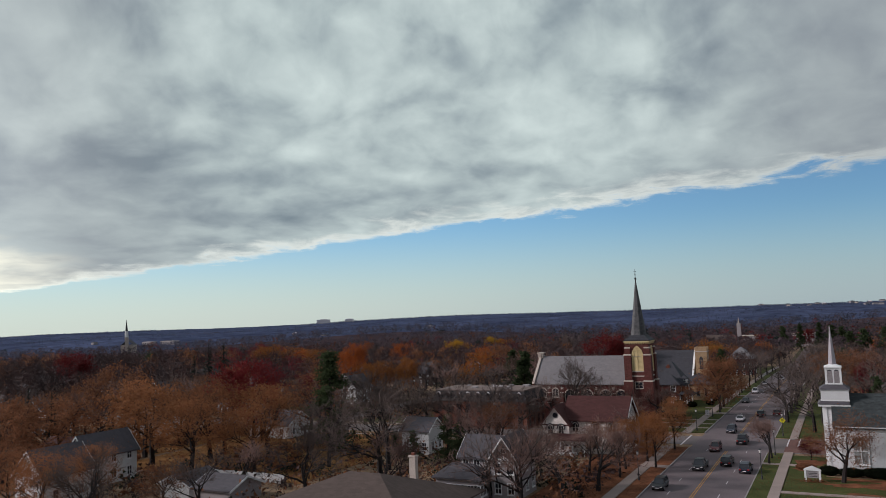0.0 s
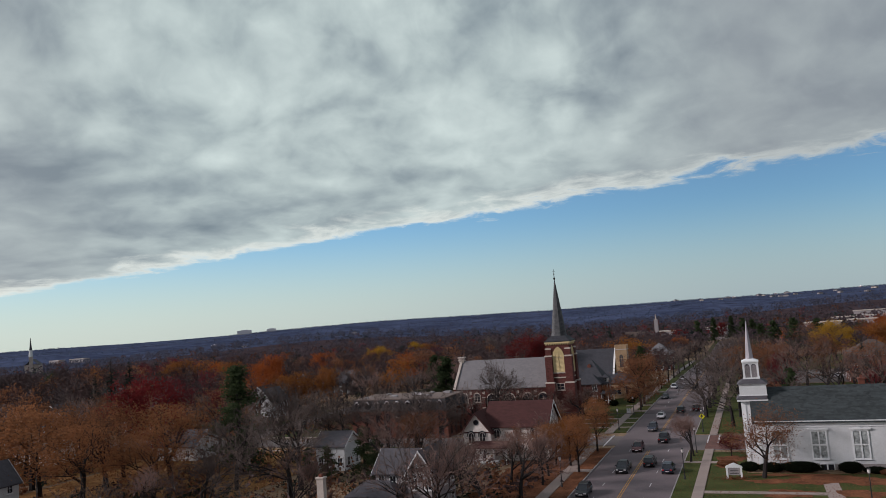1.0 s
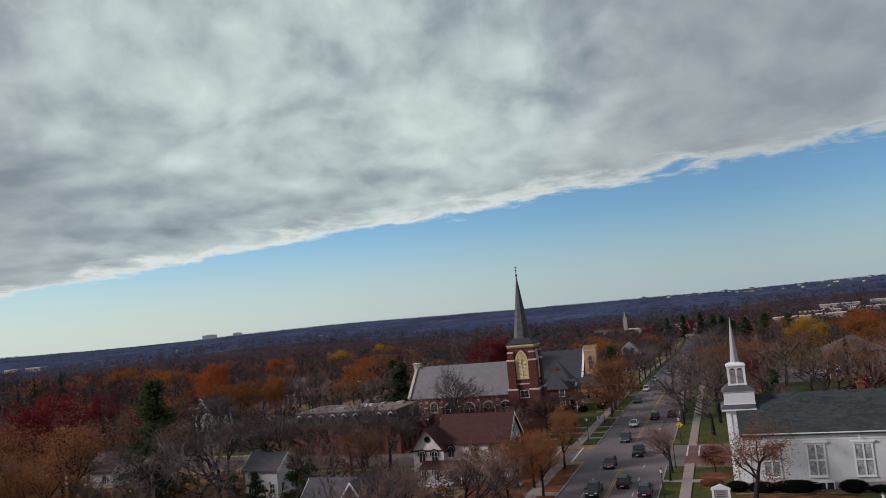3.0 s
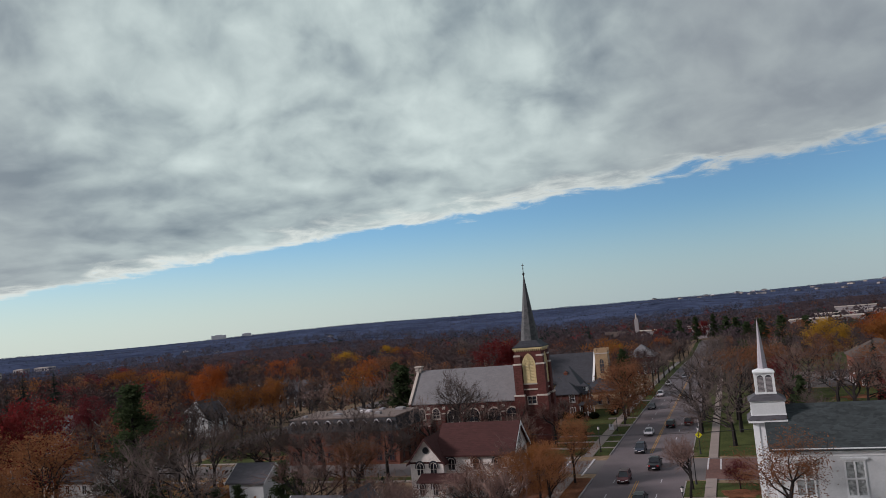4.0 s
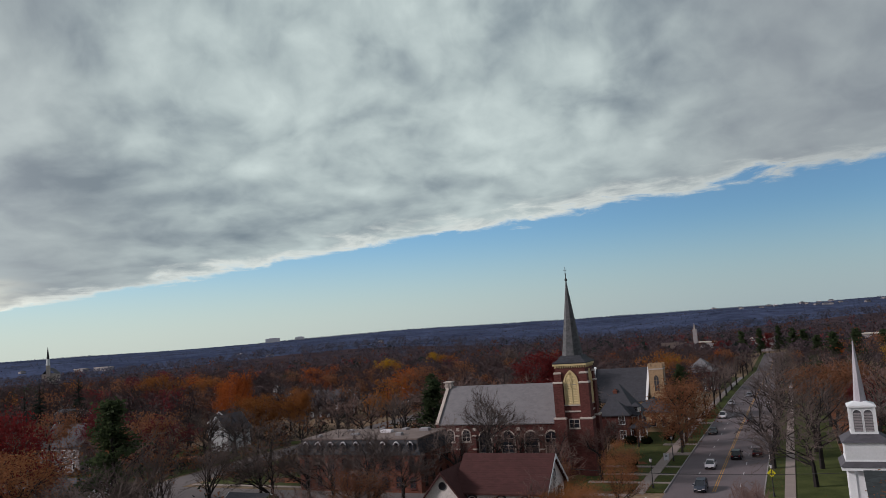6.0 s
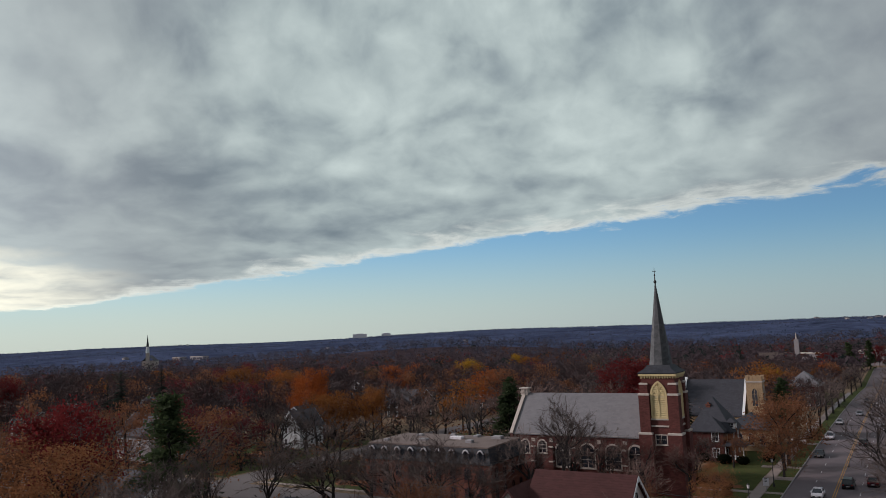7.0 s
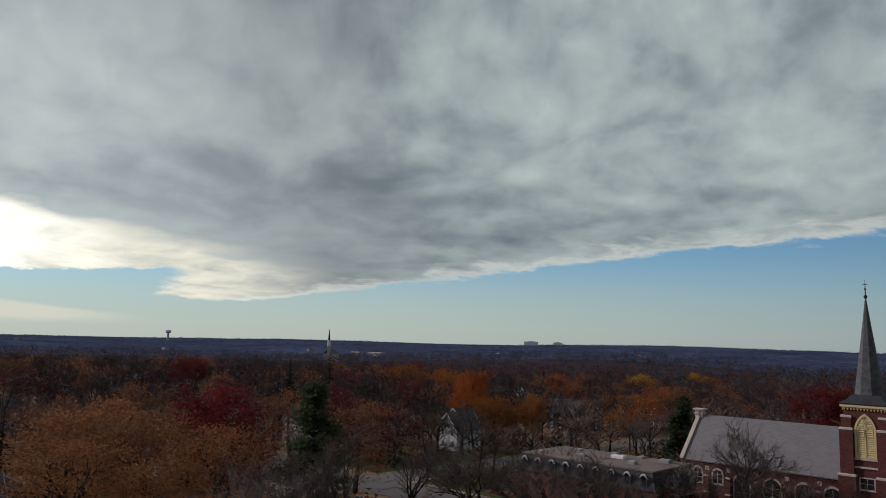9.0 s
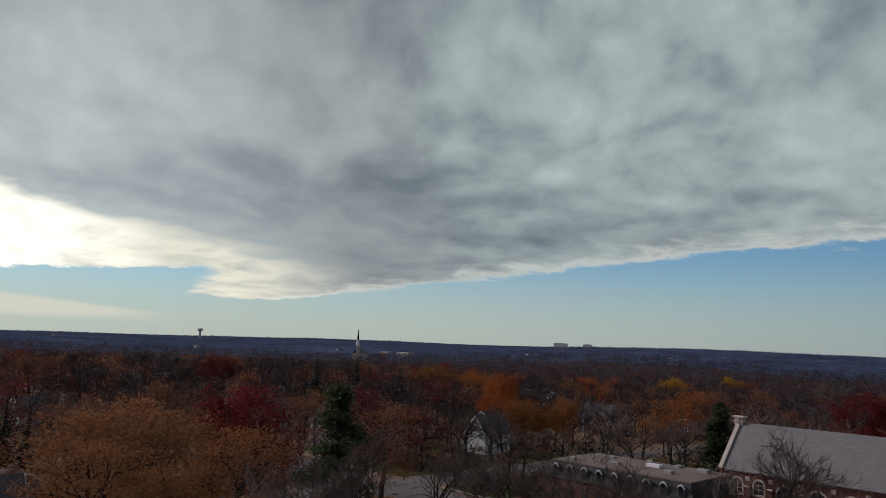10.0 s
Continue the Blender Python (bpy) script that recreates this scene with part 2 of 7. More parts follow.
SHINGLE_BROWN = mat("brown_shingle", (0.082, 0.063, 0.052), 0.9, 0.3, 6, 0.4, 0.5, island=0.4, cells=(1.5, 3.0, 3.0))
WHITE = mat("white_clapboard", (0.60, 0.65, 0.62), 0.7, 0.10, 5, 0.7, 0.2)
TRIM = mat("white_trim", (0.72, 0.78, 0.74), 0.6, 0.08, 6, 0.8, 0.1)
STUCCO = mat("aged_white_stucco", (0.70, 0.68, 0.60), 0.9, 0.25, 4, 0.5, 0.4)
GREYWALL = mat("grey_siding", (0.30, 0.29, 0.28), 0.8, 0.15, 5, 0.7, 0.2)
CREAMPAINT = mat("cream_louvre_paint", (0.62, 0.52, 0.26), 0.6, 0.12, 8, 1, 0.1)
GLASS = mat("dark_window_glass", (0.022, 0.026, 0.032), 0.12, 0.3, 2, 0.5, 0.0, spec=0.6)
GLASS_PALE = mat("leaded_window_glass", (0.12, 0.14, 0.135), 0.3, 0.9, 3.5, 1.6, 0.1, spec=0.5, tint=(0.30, 0.34, 0.32))
GRAVEL = mat("pale_roof_gravel", (0.175, 0.142, 0.12), 0.95, 0.3, 4, 0.3, 0.4)
BLACK_METAL = mat("black_metal", (0.018, 0.018, 0.02), 0.45, 0.3, 8, 1, 0.1, spec=0.5)
GREY_METAL = mat("weathered_metal", (0.30, 0.30, 0.29), 0.55, 0.2, 8, 1, 0.1, metallic=0.3)
LAMP_GLASS = mat("frosted_lamp_glass", (0.62, 0.62, 0.58), 0.3, 0.08, 8, 1, 0.0)
SIGN_YELLOW = mat("sign_yellow", (0.62, 0.60, 0.02), 0.5, 0.08, 5, 1, 0.0)
SIGN_WHITE = mat("sign_white", (0.72, 0.72, 0.70), 0.5, 0.05, 5, 1, 0.0)
BARK = mat("grey_brown_bark", (0.020, 0.017, 0.016), 0.95, 0.4, 5, 0.7, 0.6, rand=0.5)
TWIGS = mat("bare_twigs", (0.066, 0.054, 0.048), 0.95, 0.55, 3, 0.4, 0.0, rand=0.7, tint=(0.122, 0.096, 0.080))
# darker copies of the twigs: shade put into the colour of farther crowns
TWIGS_FAR_DIM = mat("bare_twigs_dimmed_afar", (0.044, 0.035, 0.036), 0.95, 0.4, 1.0, 0.05, 0.0, island=0.3, tint=(0.064, 0.047, 0.045))
TWIGS_RED_FAR_DIM = mat("reddish_twigs_dimmed_afar", (0.055, 0.037, 0.036), 0.95, 0.4, 1.0, 0.05, 0.0, island=0.3, tint=(0.080, 0.050, 0.044))
TWIGS_RED = mat("reddish_twigs", (0.125, 0.085, 0.070), 0.95, 0.5, 3, 0.4, 0.0, rand=0.6, tint=(0.19, 0.124, 0.098))
RUST = leaf_mat("rust_leaves", (0.142, 0.070, 0.037), (0.215, 0.100, 0.049))
# golden leaves of the street trees, brightened in colour to light the near oaks
AMBER_BRIGHT = leaf_mat("amber_leaves_brightened", (0.215, 0.102, 0.045), (0.31, 0.142, 0.060))
ORANGE = leaf_mat("orange_leaves", (0.24, 0.062, 0.016), (0.31, 0.09, 0.022))
GOLD = leaf_mat("golden_leaves", (0.19, 0.078, 0.022), (0.27, 0.112, 0.03))
YGREEN = leaf_mat("yellow_leaves", (0.30, 0.175, 0.02), (0.40, 0.24, 0.025))
CRIMSON = leaf_mat("dark_red_leaves", (0.105, 0.015, 0.017), (0.155, 0.024, 0.023))
MAROON = leaf_mat("maroon_leaves", (0.11, 0.02, 0.026), (0.15, 0.03, 0.032))
NEEDLE = leaf_mat("spruce_needles", (0.014, 0.024, 0.018), (0.025, 0.038, 0.026))
PINE = leaf_mat("pine_needles", (0.030, 0.050, 0.023), (0.052, 0.076, 0.032))
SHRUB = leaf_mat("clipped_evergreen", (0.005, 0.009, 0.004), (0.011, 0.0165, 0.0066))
# far hills: blue of distant haze painted into the base colour
WOODS_HAZE = mat("hazed_bare_woods", (0.046, 0.062, 0.106), 1.0, 0.65, 0.04, 0.006, 0.0, tint=(0.060, 0.080, 0.130), spec=0.0)
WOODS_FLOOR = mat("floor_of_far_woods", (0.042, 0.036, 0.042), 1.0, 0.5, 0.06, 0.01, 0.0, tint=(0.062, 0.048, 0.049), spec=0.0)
# crowns on those hills, hazed blue in their colour as well
WOODS_HAZE_TUFT = leaf_mat("hazed_crowns", (0.070, 0.100, 0.150), (0.088, 0.120, 0.172), 0.3)
WOODS_HAZE_DARK = leaf_mat("hazed_dark_crowns", (0.056, 0.064, 0.088), (0.076, 0.080, 0.102), 0.3)
WOODS_MID = leaf_mat("bare_woods", (0.058, 0.047, 0.053), (0.080, 0.062, 0.064), 0.3)
WOODS_GREEN = leaf_mat("distant_evergreens", (0.018, 0.028, 0.026), (0.03, 0.042, 0.036), 0.4)
WOODS_RED = leaf_mat("distant_maroon_woods", (0.10, 0.026, 0.03), (0.14, 0.04, 0.04), 0.4)
SLATE_BLUE = mat("blue_grey_slate_roof", (0.046, 0.049, 0.056), 0.8, 0.3, 4, 0.4, 0.5, island=0.4, cells=(1.6, 2.6, 2.6))
WOODS_WARM = leaf_mat("autumn_woods", (0.095, 0.042, 0.026), (0.14, 0.062, 0.030), 0.4)
GROUND = mat("autumn_ground", (0.14, 0.115, 0.068), 1.0, 0.6, 1.2, 0.05, 0.3, tint=(0.25, 0.185, 0.115), spec=0.05)

# ------------------------------------------------------------------ geometry helpers


class Geo:
    """Collects vertices and faces of one mesh."""

    def __init__(self):
        self.v, self.f = [], []

    def poly(self, *pts):
        n = len(self.v)
        self.v += [tuple(p) for p in pts]
        self.f.append(tuple(range(n, n + len(pts))))
        return self

    def box(self, x0, x1, y0, y1, z0, z1, bevel=0.0):
        n = len(self.v)
        if bevel:
            b = bevel
            for z, i in ((z0, 0), (z1 - b, 0), (z1, b)):
                self.v += [(x0 + i, y0 + i, z), (x1 - i, y0 + i, z), (x1 - i, y1 - i, z), (x0 + i, y1 - i, z)]
            self.f.append((n + 3, n + 2, n + 1, n))
            for k in (0, 4):
                for i in range(4):
                    j = (i + 1) % 4
                    self.f.append((n + k + i, n + k + j, n + k + 4 + j, n + k + 4 + i))
            self.f.append((n + 8, n + 9, n + 10, n + 11))
            return self
        self.v += [(x, y, z) for z in (z0, z1) for x, y in ((x0, y0), (x1, y0), (x1, y1), (x0, y1))]
        self.f += [(n + 3, n + 2, n + 1, n), (n + 4, n + 5, n + 6, n + 7)]
        self.f += [(n + i, n + (i + 1) % 4, n + 4 + (i + 1) % 4, n + 4 + i) for i in range(4)]
        return self

    def prism(self, pts, a, b, axis="y"):
        """pts: (u, w) outline; extruded from a to b along the axis. u is the other ground axis (or x for z), w is z (or y for z)."""
        put = {"y": lambda u, w, t: (u, t, w), "x": lambda u, w, t: (t, u, w), "z": lambda u, w, t: (u, w, t)}[axis]
        n, k = len(self.v), len(pts)
        self.v += [put(u, w, a) for u, w in pts] + [put(u, w, b) for u, w in pts]
        self.f += [tuple(range(n, n + k)), tuple(reversed(range(n + k, n + 2 * k)))]
        self.f += [(n + (i + 1) % k, n + i, n + k + i, n + k + (i + 1) % k) for i in range(k)]
        return self

    def tube(self, p0, p1, r0, r1, n=6, cap=True):
        p0, p1 = Vector(p0), Vector(p1)
        d = (p1 - p0).normalized()
        a = d.orthogonal().normalized()
        b = d.cross(a)
        s = len(self.v)
        ring = [(math.cos(2 * math.pi * i / n), math.sin(2 * math.pi * i / n)) for i in range(n)]
        self.v += [tuple(p0 + r0 * (c * a + q * b)) for c, q in ring]
        if r1 <= 0:
            self.v.append(tuple(p1))
            self.f += [(s + i, s + (i + 1) % n, s + n) for i in range(n)]
        else:
            self.v += [tuple(p1 + r1 * (c * a + q * b)) for c, q in ring]
            self.f += [(s + i, s + (i + 1) % n, s + n + (i + 1) % n, s + n + i) for i in range(n)]
            if cap:
                self.f.append(tuple(range(s + n, s + 2 * n)))
        return self

    def blob(self, c, r, n=7, m=4, jitter=0.15, rng=random):
        s = len(self.v)
        self.v.append((c[0], c[1], c[2] + r[2]))
        for j in range(1, m):
            t = math.pi * j / m
            for i in range(n):
                p = 2 * math.pi * (i + 0.5 * (j % 2)) / n
                k = 1 + rng.uniform(-jitter, jitter)
                self.v.append((c[0] + k * r[0] * math.sin(t) * math.cos(p), c[1] + k * r[1] * math.sin(t) * math.sin(p), c[2] + k * r[2] * math.cos(t)))
        for i in range(n):
            self.f.append((s, s + 1 + i, s + 1 + (i + 1) % n))
        for j in range(m - 2):
            a, b = s + 1 + j * n, s + 1 + (j + 1) * n
            for i in range(n):
                self.f.append((a + i, b + i, b + (i + 1) % n, a + (i + 1) % n))
        self.v.append((c[0], c[1], c[2] - r[2]))
        e, a = len(self.v) - 1, s + 1 + (m - 2) * n
        for i in range(n):
            self.f.append((a + (i + 1) % n, a + i, e))
        return self

    def mesh(self, name, material):
        me = bpy.data.meshes.new(name)
        me.from_pydata(self.v, [], self.f)
        me.materials.append(material)
        return me

    def obj(self, name, material, parent=None, label="", fix=True):
        me = self.mesh(name, material)
        if fix and len(self.f) < 4000:
            bm = bmesh.new()
            bm.from_mesh(me)
            bmesh.ops.recalc_face_normals(bm, faces=bm.faces)
            bm.to_mesh(me)
            bm.free()
        ob = new(name, me)
        ob.parent = parent
        return tagged(ob, label) if label else ob


def thing(name, label, category, at=(0, 0, 0), turn=0.0, group="", kind=""):
    e = new(name)
    e.empty_display_size = 0.5
    e.matrix_basis = pose(*at, 0, 0, turn)
    return tagged(e, label, category, group, kind)


def smooth01(a, b, x):
    t = min(max((x - a) / (b - a), 0.0), 1.0)
    return t * t * (3 - 2 * t)


def lerp(a, b, t):
    return a + (b - a) * t


# ------------------------------------------------------------------ ground


def road_height(y):
    k = (min(max(y, 20.0), 480.0) - 110.0) / 100.0
    return -0.24 * k - 0.65 * k * k


def height(x, y):
    r = math.hypot(x, y - 100.0)
    near = road_height(y) if r < 800 else road_height(480)
    vale = -15.0
    h = lerp(near, vale, smooth01(420, 1000, r))
    n = noise.noise((x / 700.0, y / 700.0, 0.3))
    n2 = noise.noise((x / 1500.0, y / 1500.0, 5.3))
    west = math.degrees(math.atan2(-x, y - 40.0))
    ridge = 11.0 + 5 * n2 + 4.0 * n + 9.0 * (1 - smooth01(30, 52, west))
    h = lerp(h, ridge, smooth01(1200, 2700, r)) + 5.0 * n * smooth01(900, 1600, r)
    h += (2.2 * noise.noise((x / 210.0, y / 210.0, 2.3)) + 1.3 * noise.noise((x / 90.0, y / 90.0, 7.1))) * smooth01(1300, 1900, r)
    swell = max(0.0, noise.noise((x / 420.0, y / 420.0, 9.4)) + 0.15)
    h += 26.0 * swell * smooth01(950, 1350, r) * (1 - smooth01(1700, 2300, r))
    return h - 30.0 * smooth01(2900, 4400, r)


def ground_sheet():
    g = Geo()
    radii = [0.0]
    while radii[-1] < 4400:
        radii.append(radii[-1] + max(9.0, radii[-1] * 0.028))
    seg = 300
    g.v.append((0, 100, height(0, 100)))
    for r in radii[1:]:
        for i in range(seg):
            a = 2 * math.pi * i / seg
            x, y = r * math.cos(a), 100 + r * math.sin(a)
            g.v.append((x, y, height(x, y)))
    for i in range(seg):
        g.f.append((0, 1 + i, 1 + (i + 1) % seg))
    for k in range(len(radii) - 2):
        a, b = 1 + k * seg, 1 + (k + 1) * seg
        for i in range(seg):
            j = (i + 1) % seg
            g.f.append((a + i, b + i, b + j, a + j))
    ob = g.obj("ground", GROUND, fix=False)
    ob.data.materials.append(WOODS_HAZE)
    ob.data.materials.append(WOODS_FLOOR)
    # ground past 1250 m takes the colour with haze painted in
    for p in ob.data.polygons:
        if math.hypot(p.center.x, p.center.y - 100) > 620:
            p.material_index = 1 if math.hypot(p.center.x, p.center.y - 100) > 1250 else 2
    tagged(ob, "rolling autumn ground with dry grass and fallen leaves", "ground", kind="structure")


ground_sheet()


def strip(name, material, x0, x1, y0, y1, lift, label, category, step=6.0, parent=None, thick=0.0):
    """A sheet that follows the ground between two lines along the road."""
    g = Geo()
    n = max(1, int((y1 - y0) / step))
    ys = [lerp(y0, y1, i / n) for i in range(n + 1)]
    for y in ys:
        h = road_height(y) if abs(x0) < 60 else height((x0 + x1) / 2, y)
        g.v += [(x0, y, h + lift), (x1, y, h + lift), (x1, y, h - 0.3), (x0, y, h - 0.3)]
    for i in range(n):
        a, b = 4 * i, 4 * i + 4
        g.f += [(a, a + 1, b + 1, b), (a + 1, a + 2, b + 2, b + 1), (a + 3, a, b, b + 3)]
    g.f += [(3, 2, 1, 0), (4 * n, 4 * n + 1, 4 * n + 2, 4 * n + 3)]
    ob = g.obj(name, material, parent)
    return tagged(ob, label, category, kind="structure")


def cross_strip(name, material, x0, x1, y0, y1, lift, label, category, parent=None):
    g = Geo()
    n = max(1, int(abs(x1 - x0) / 8))
    for i in range(n + 1):
        x = lerp(x0, x1, i / n)
        for y, up in ((y0, lift), (y1, lift), (y1, -0.3), (y0, -0.3)):
            g.v.append((x, y, height(x, y) + up))
    for i in range(n):
        a, b = 4 * i, 4 * i + 4
        g.f += [(a, a + 1, b + 1, b), (a + 1, a + 2, b + 2, b + 1), (a + 3, a, b, b + 3)]
    g.f += [(3, 2, 1, 0), (4 * n, 4 * n + 1, 4 * n + 2, 4 * n + 3)]
    ob = g.obj(name, material, parent)
    return tagged(ob, label, category, kind="structure")


CROSS = (133.5, 150.5)          # the side street meets the road between these
strip("road", ASPHALT, -7, 7, -160, 640, 0.03, "four-lane grey asphalt street with worn markings", "road")
cross_strip("road_side_west", ASPHALT_OLD, -7.0, -260, CROSS[0] + 3, CROSS[1] - 3.5, 0.035, "worn side street leading between the houses", "road")
cross_strip("road_side_east", ASPHALT_OLD, 7.0, 200, 131.5, 147.5, 0.035, "worn side street beside the white church", "road")
strip("road_back_west", ASPHALT_OLD, -109, -100, 60, 420, 0.035, "worn back street between lawns and trees", "road")

# ------------------------------------------------------------------ street furniture of the ground: kerbs, walks, verges, lawns
KERB_RUNS = [(-160, 133.0), (151.5, 640)]


def kerbs():
    for sx, runs in ((-1, KERB_RUNS), (1, [(-160, 130.5), (148.5, 640)])):
        for y0, y1 in runs:
            a, b = sorted((sx * 7.0, sx * 7.18))
            strip("kerb", KERB, a, b, y0, y1, 0.17, "low concrete kerb along the street", "kerb")
    for sx, runs in ((-1, KERB_RUNS), (1, [(-160, 130.5), (148.5, 640)])):
        for y0, y1 in runs:
            a, b = sorted((sx * 7.19, sx * 9.85))
            strip("verge", GRASS if sx > 0 or y0 > 140 else LITTER, a, b, y0, y1, 0.14, "grass verge with fallen leaves beside the kerb", "grass")


kerbs()


def pavement(name, x0, x1, y0, y1, label):
    """A walk of separate concrete slabs on a bed."""
    bed = strip(name, KERB, x0 + 0.02, x1 - 0.02, y0, y1, 0.10, label, "pavement")
    w = x1 - x0
    slab = Geo().box(-w / 2, w / 2, 0.012, 1.488, -0.1, 0.0, 0.012).mesh("slab", CONCRETE)
    y, n = y0, 0
    while y < y1 - 1.0 and n < 110:
        o = new("slab", slab)
        o.parent = bed
        o.matrix_basis = pose((x0 + x1) / 2, y, road_height(y) + 0.15, math.degrees(math.atan((road_height(y + 1.5) - road_height(y)) / 1.5)))
        y += 1.5
        n += 1


LAWNS = [
    (GRASS, 11.4, 60, 60, 112.6, 0.05), (GRASS, 11.4, 17.0, 112.6, 129.5, 0.05),
    (GRASS, 11.4, 19, 149, 420, 0.05), (GRASS, 30, 75, 200, 244, 0.05), (GRASS, -24, -12, 152, 230, 0.05), (LITTER, -22, -12, 60, 133, 0.05),
    (GRASS, -98, -73.5, 148.5, 176, 0.06), (GRASS, -140, -110, 150, 205, 0.05), (GRASS, -98, -54, 188, 226, 0.06), (LITTER, 19.2, 29.8, 165, 300, 0.05), (GRASS, 30, 110, 302, 420, 0.06), (GRASS, 30, 75, 149, 194, 0.05), (LITTER_GOLD, -110, -62, 82.4, 134, 0.06), (GRASS, -60, -36, 131, 135.5, 0.06),
    (GRASS, -45, -12.1, 340, 420, 0.06), (LITTER_GOLD, -140, -112, 96, 132, 0.06),
]


def lawns():
    for i, (m, x0, x1, y0, y1, up) in enumerate(LAWNS):
        g = Geo()
        nx, ny = max(1, int((x1 - x0) / 8)), max(1, int((y1 - y0) / 8))
        for j in range(ny + 1):
            for k in range(nx + 1):
                x, y = lerp(x0, x1, k / nx), lerp(y0, y1, j / ny)
                g.v.append((x, y, height(x, y) + up))
        for j in range(ny):
            for k in range(nx):
                a = j * (nx + 1) + k
                g.f.append((a, a + 1, a + nx + 2, a + nx + 1))
        ob = g.obj("lawn", m)
        tagged(ob, "lawn of cut grass with scattered leaves" if m is GRASS else "yard covered in rust-coloured fallen leaves", "lawn", kind="structure")


lawns()


def litter_patch(cx, cy, rx, ry, seed, m=LITTER, up=0.075):
    """A bed of fallen leaves with a ragged outline, lying on the lawn."""
    rng = random.Random(seed)
    ph = [rng.uniform(0, 6.283) for _ in range(4)]
    g = Geo()
    n = 40
    g.v.append((cx, cy, height(cx, cy) + up + 0.03))
    for i in range(n):
        a = 2 * math.pi * i / n
        k = 1 + 0.16 * math.sin(2 * a + ph[0]) + 0.12 * math.sin(5 * a + ph[1]) + 0.08 * math.sin(9 * a + ph[2]) + rng.uniform(-0.07, 0.07)
        x, y = cx + rx * k * math.cos(a), cy + ry * k * math.sin(a)
        g.v.append((x, y, height(x, y) + up))
    g.f += [(0, 1 + i, 1 + (i + 1) % n) for i in range(n)]
    tagged(g.obj("leaf_litter", m, fix=False), "ragged bed of rust-red fallen leaves on the lawn", "leaf litter", kind="structure")


for i, (cx, cy, rx, ry) in enumerate(((27.5, 108.5, 5.5, 2.6), (21.5, 107.2, 4.0, 1.6), (33.5, 107.6, 3.2, 2.2), (24.0, 111.3, 6.0, 1.0), (14.6, 123.5, 2.2, 2.6), (13.6, 117.5, 1.6, 1.2), (22, 100, 4.0, 2.0), (31, 100.5, 3.0, 2.5), (-80, 155, 4, 3), (-88, 166, 5, 4), (-125, 176, 6, 5), (-15, 163, 2, 3), (-15.5, 176, 1.6, 1.6), (45, 220, 6, 4))):
    litter_patch(cx, cy, rx, ry, i)


def markings():
    for x in (-0.17, 0.17):
        strip("trim_yellow_line", YELLOW, x - 0.06, x + 0.06, -160, 131, 0.036, "double yellow centre line, worn", "road marking")
        strip("trim_yellow_line", YELLOW, x - 0.06, x + 0.06, 153, 560, 0.036, "double yellow centre line, worn", "road marking")
    for x in (-3.5, 3.5):
        y = 40.0
        while y < 330:
            if not 132 < y < 150:
                h = road_height(y)
                ob = Geo().box(x - 0.06, x + 0.06, y, y + 2.2, h - 0.05, h + 0.037).obj("trim_lane_dash", WHITE_LINE)
                tagged(ob, "white dashed lane mark, worn", "road marking", kind="structure")
            y += 9.0
    h = road_height(142)
    for x0, x1, y0, y1 in ((-9.4, -9.1, 135.5, 148.0), (-13.4, -13.1, 137.0, 147.0), (9.75, 10.0, 131.8, 147.2), (11.7, 11.95, 131.8, 147.2)):
        ob = Geo().box(x0, x1, y0, y1, h - 0.1, h + 0.07).obj("trim_stop_line", WHITE_LINE)
        tagged(ob, "white painted crossing line", "road marking", kind="structure")


markings()
for wx0, wx1, wy0, wy1 in ((-7.2, -20.5, 157.8, 159.0), (-7.2, -20.5, 164.4, 165.6), (-7.2, -21.0, 171.4, 172.8), (-7.2, -12.0, 183.6, 186.8), (-7.2, -14.0, 196.0, 198.0), (-7.2, -12, 229, 232), (7.2, 12.9, 119.6, 121.0), (11.4, 27.0, 99.4, 100.6), (-7.2, -12.0, 112.0, 114.2)):
    cross_strip("pavement_path", CONCRETE, wx0, wx1, wy0, wy1, 0.155, "pale concrete path across the verge", "pavement")
strip("pavement_path_curved", CONCRETE, 27.0, 29.0, 92, 110.5, 0.08, "pale concrete garden path", "pavement")
BRICK_PAVER = mat("brick_paving", (0.15, 0.078, 0.062), 0.9, 0.35, 6, 0.6, 0.3, cells=(4.0, 4.0, 4.0))
cross_strip("pavement_brick_crossing", BRICK_PAVER, 9.7, 18.0, 132.2, 146.8, 0.052, "red brick paved crossing at the mouth of the side street", "pavement")
cross_strip("parking_lot", ASPHALT_OLD, 30, 100, 246, 300, 0.06, "grey parking lot beyond the lawn", "road")
cross_strip("parking_lot_west", ASPHALT_OLD, -72, -46, 163.5, 185, 0.06, "pale parking yard behind the brick building", "road")
cross_strip("pavement_far_walk", CONCRETE, 20, 100, 196, 198, 0.1, "pale concrete walk across the lawn", "pavement")
cross_strip("pavement_side_walk", CONCRETE, -12, -220, 131.2, 132.7, 0.10, "pale concrete walk beside the side street", "pavement")
cross_strip("pavement_side_walk_north", CONCRETE, -12, -99, 148.7, 150.0, 0.10, "pale concrete walk beside the side street", "pavement")

# ------------------------------------------------------------------ buildings


def on_face(face, a):
    """Maps (u, out, z) on a wall to the world. a: the wall's place."""
    return {"S": lambda u, o, z: (u, a - o, z), "N": lambda u, o, z: (u, a + o, z), "E": lambda u, o, z: (a + o, u, z), "W": lambda u, o, z: (a - o, u, z)}[face]


